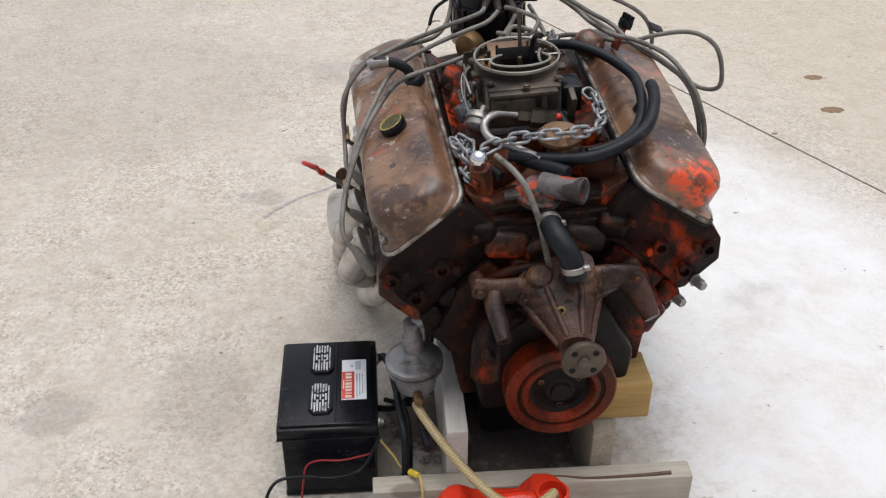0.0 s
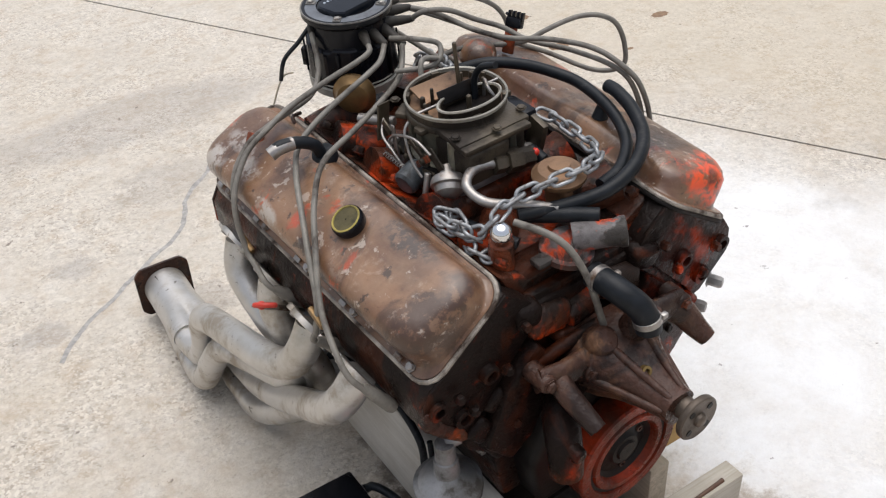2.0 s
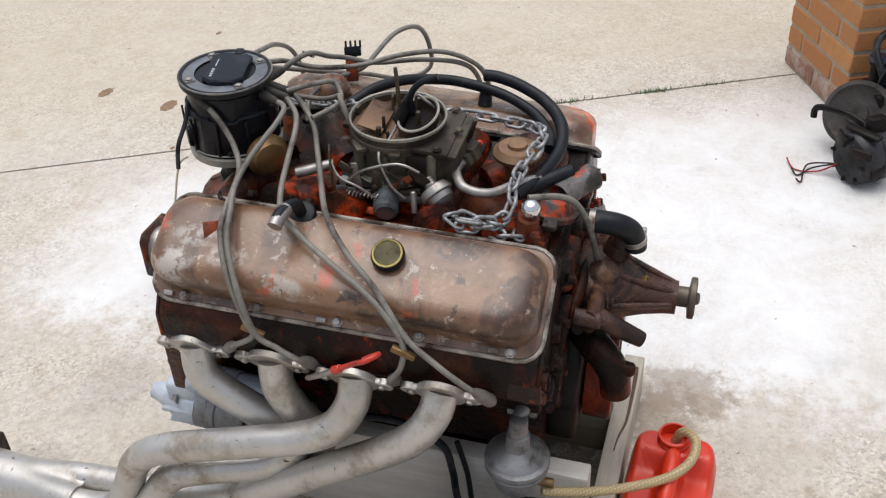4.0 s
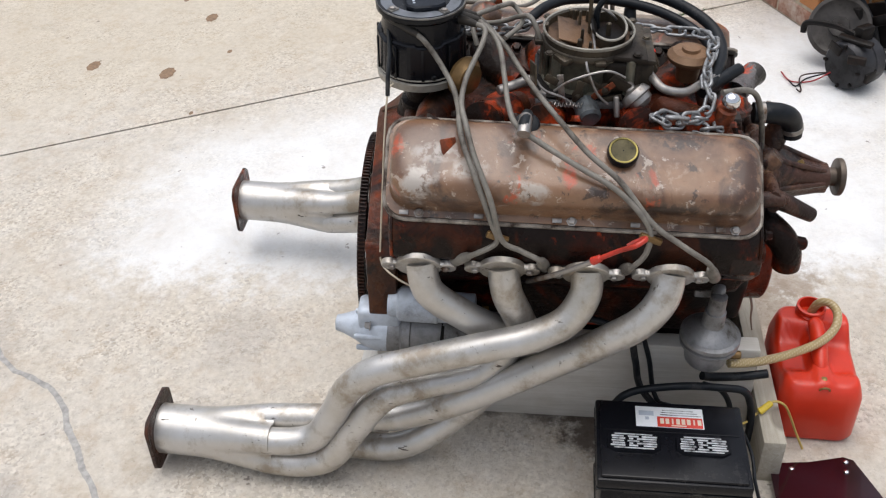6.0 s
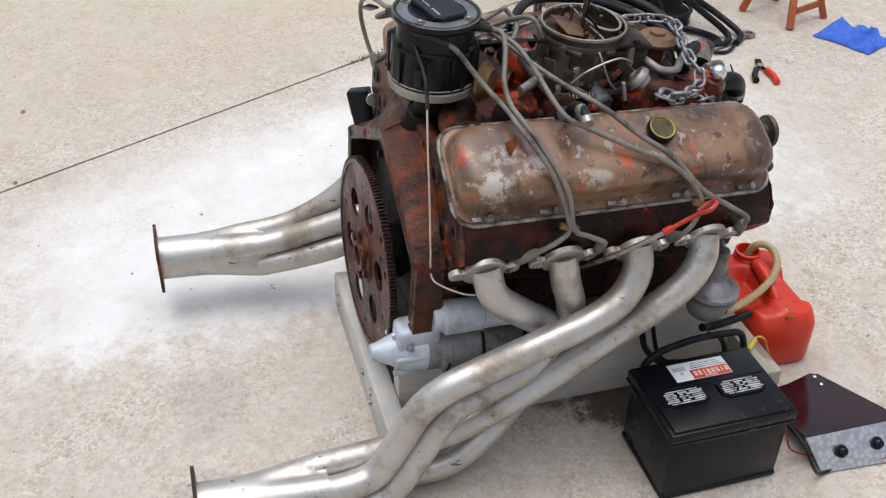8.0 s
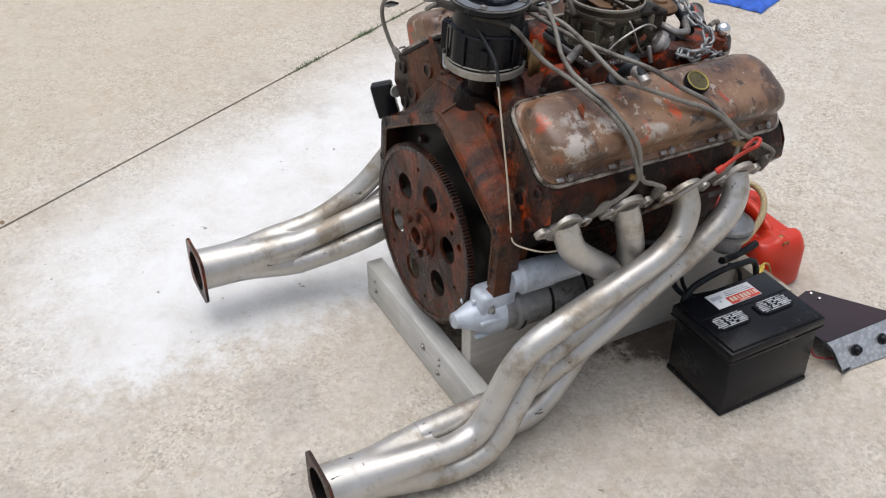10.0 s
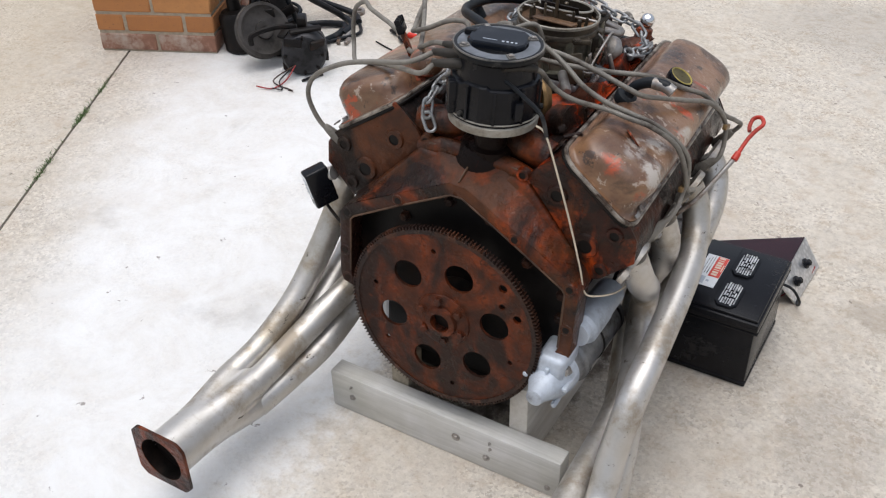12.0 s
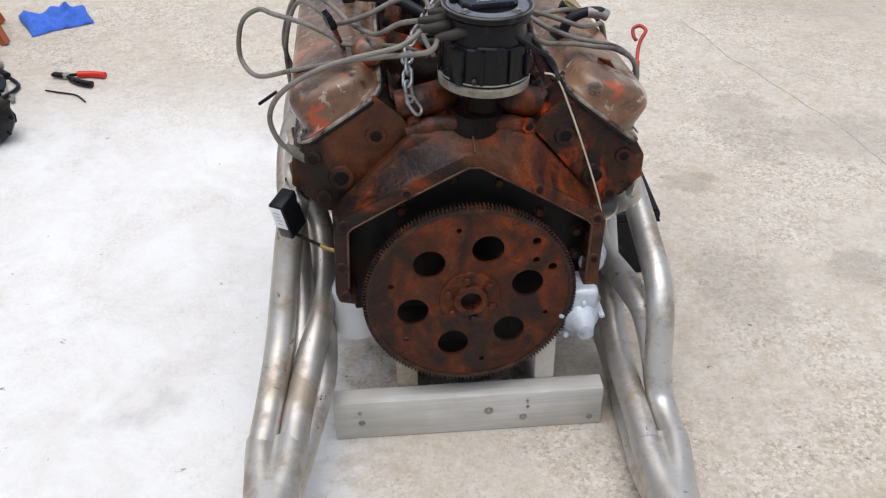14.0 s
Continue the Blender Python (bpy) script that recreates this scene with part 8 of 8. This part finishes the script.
part("ring_end", add_lathe(None, (-0.095, 0, -0.006), (0, 0, 1), [(0, 0.010), (0, 0.018), (0.011, 0.018), (0.011, 0.010), (0, 0.010)], 20, caps=False), M_STEEL, sp)
for s in (1, -1):
    part("jaw", add_box(None, (0.100, s * 0.012, 0), (0.034, 0.010, 0.008), 0.002, pose(0, 0, 0, 0, 0, -s * 8)), M_STEEL, sp)
pli = thing("pliers", "black pliers with one red handle on the concrete", "pliers", pose(1.060, -1.522, 0.0105, 0, 0, 159) @ Matrix.Scale(0.85, 4))
part("jaws", add_box(None, (-0.068, 0, 0), (0.055, 0.024, 0.012), 0.004), M_GUNK, pli)
for k in (1, -1):
    part("tang", add_box(None, (-0.020, 0.011 * k, 0), (0.055, 0.010, 0.010), 0.002, pose(0, 0, 0, 0, 0, 26 * k)), M_GUNK, pli)
part("pivot", add_cyl(None, (-0.04, 0, -0.008), (-0.04, 0, 0.008), 0.013), M_STEEL, pli)
part("grip", add_tube(None, [(-0.005, 0.020, 0), (0.03, 0.031, 0), (0.06, 0.037, 0), (0.095, 0.038, 0)], 0.012, 12, 6), M_RED, pli, "red plastic grip")
part("grip", add_tube(None, [(-0.005, -0.020, 0), (0.03, -0.031, 0), (0.06, -0.036, 0), (0.090, -0.036, 0)], 0.012, 12, 6), M_BLACK, pli, "black plastic grip")
solid("bent_key", add_tube(None, [(1.135, -1.455, 0.004), (1.085, -1.435, 0.004), (1.036, -1.414, 0.004), (1.001, -1.370, 0.004)], 0.0025, 8, 5), M_GUNK, "thin bent black steel key on the concrete", "hex key", angle=60)
bm = bmesh.new()
nx_, ny_ = 22, 16
vg = []
for i in range(nx_):
    row = []
    for j in range(ny_):
        x, y = (i / (nx_ - 1) - 0.5) * 0.21, (j / (ny_ - 1) - 0.5) * 0.17
        q = Vector((x * 14, y * 14, 3.0))
        h = 0.014 + 0.050 * (1 - abs(noise.noise(q * 0.9)) * 3.0) ** 2 * (0.5 + noise.noise(q * 0.4)) + 0.016 * abs(noise.noise(q * 2.4))
        edge = min(i, nx_ - 1 - i, j, ny_ - 1 - j)
        h = max(0.004, h * min(1.0, 0.25 + edge / 3))
        row.append(bm.verts.new((x + 0.014 * noise.noise(q * 0.6 + Vector((9, 0, 0))), y + 0.014 * noise.noise(q * 0.6), h)))
    vg.append(row)
for i in range(nx_ - 1):
    for j in range(ny_ - 1):
        bm.faces.new((vg[i][j], vg[i + 1][j], vg[i + 1][j + 1], vg[i][j + 1]))
ex = bmesh.ops.extrude_face_region(bm, geom=bm.faces[:])
bmesh.ops.translate(bm, vec=(0, 0, -0.003), verts=[g for g in ex["geom"] if isinstance(g, bmesh.types.BMVert)])
solid("cleaning_cloth", bm, M_BLUE, "crumpled bright blue cleaning cloth on the concrete", "cloth", m=pose(1.225, -1.975, 0.0, 0, 0, 25), angle=80)
jug = thing("coolant_jug", "white plastic jug with a blue label on the concrete", "jug", pose(1.73, -1.86, 0, 0, 0, 20))
part("body", add_box(None, (0, 0, 0.11), (0.17, 0.11, 0.22), 0.02, None, 3), simple("milky_plastic", (0.62, 0.70, 0.80), 0.4, 0.0, 0.1, 20, 0.05), jug)
part("label", add_box(None, (0, 0.0555, 0.12), (0.14, 0.003, 0.15), 0.001), simple("blue_label", (0.03, 0.12, 0.50), 0.4, 0.0, 0.1, 20, 0.05), jug)
part("label", add_box(None, (0, -0.0555, 0.12), (0.14, 0.003, 0.15), 0.001), simple("blue_label", (0.03, 0.12, 0.50), 0.4, 0.0, 0.1, 20, 0.05), jug)
for k in range(3):
    part("print_bar", add_box(None, (-0.01, 0.0575, 0.09 + 0.022 * k), (0.09 - 0.02 * k, 0.002, 0.007), 0), M_WHITE, jug)
part("neck", add_cyl(None, (0.03, 0, 0.215), (0.03, 0, 0.25), 0.025), M_BLUE, jug)
part("grip", add_tube(None, [(-0.06, 0, 0.21), (-0.05, 0, 0.245), (0.0, 0, 0.245)], 0.012, 10, 5), M_WHITE, jug)
M_STAND = simple("rusty_orange_steel", (0.50, 0.13, 0.045), 0.5, 0.2, 0.3, 25, 0.3, (0.22, 0.09, 0.05), 0.4)
js = thing("axle_stand", "rusty orange steel axle stand on the concrete", "axle stand", pose(1.48, -1.86, 0, 0, 0, 20))
for sx in (1, -1):
    for sy in (1, -1):
        part("leg", add_tube(None, [(sx * 0.105, sy * 0.095, 0.004), (sx * 0.035, sy * 0.03, 0.26)], 0.016, 4, 1, smooth=False), M_STAND, js)
    part("cross_bar", add_box(None, (sx * 0.090, 0, 0.055), (0.008, 0.150, 0.024), 0.002), M_STAND, js)
part("column", add_box(None, (0, 0, 0.27), (0.05, 0.05, 0.16), 0.006), M_STAND, js)
part("ratchet_post", add_box(None, (0, 0, 0.37), (0.030, 0.030, 0.10), 0.004), M_STAND, js)
part("saddle", add_box(None, (0, 0, 0.425), (0.085, 0.045, 0.014), 0.004), M_STAND, js)
tr = thing("tripod_leg", "bright metal tripod leg with black rubber foot on the concrete", "tripod", pose(0.935, -2.62, 0, 0, 0, 0))
part("leg_tube", add_cyl(None, (0, 0, 0.02), (0.12, -0.22, 0.75), 0.010, 0.012, 14), M_CHROME, tr)
part("brace", add_cyl(None, (0.03, -0.05, 0.19), (-0.06, -0.30, 0.42), 0.006, 0.006, 10), M_CHROME, tr)
part("foot", add_cyl(None, (-0.002, 0.002, 0.0), (0.004, -0.008, 0.045), 0.018, 0.014, 16), M_RUBBER, tr)
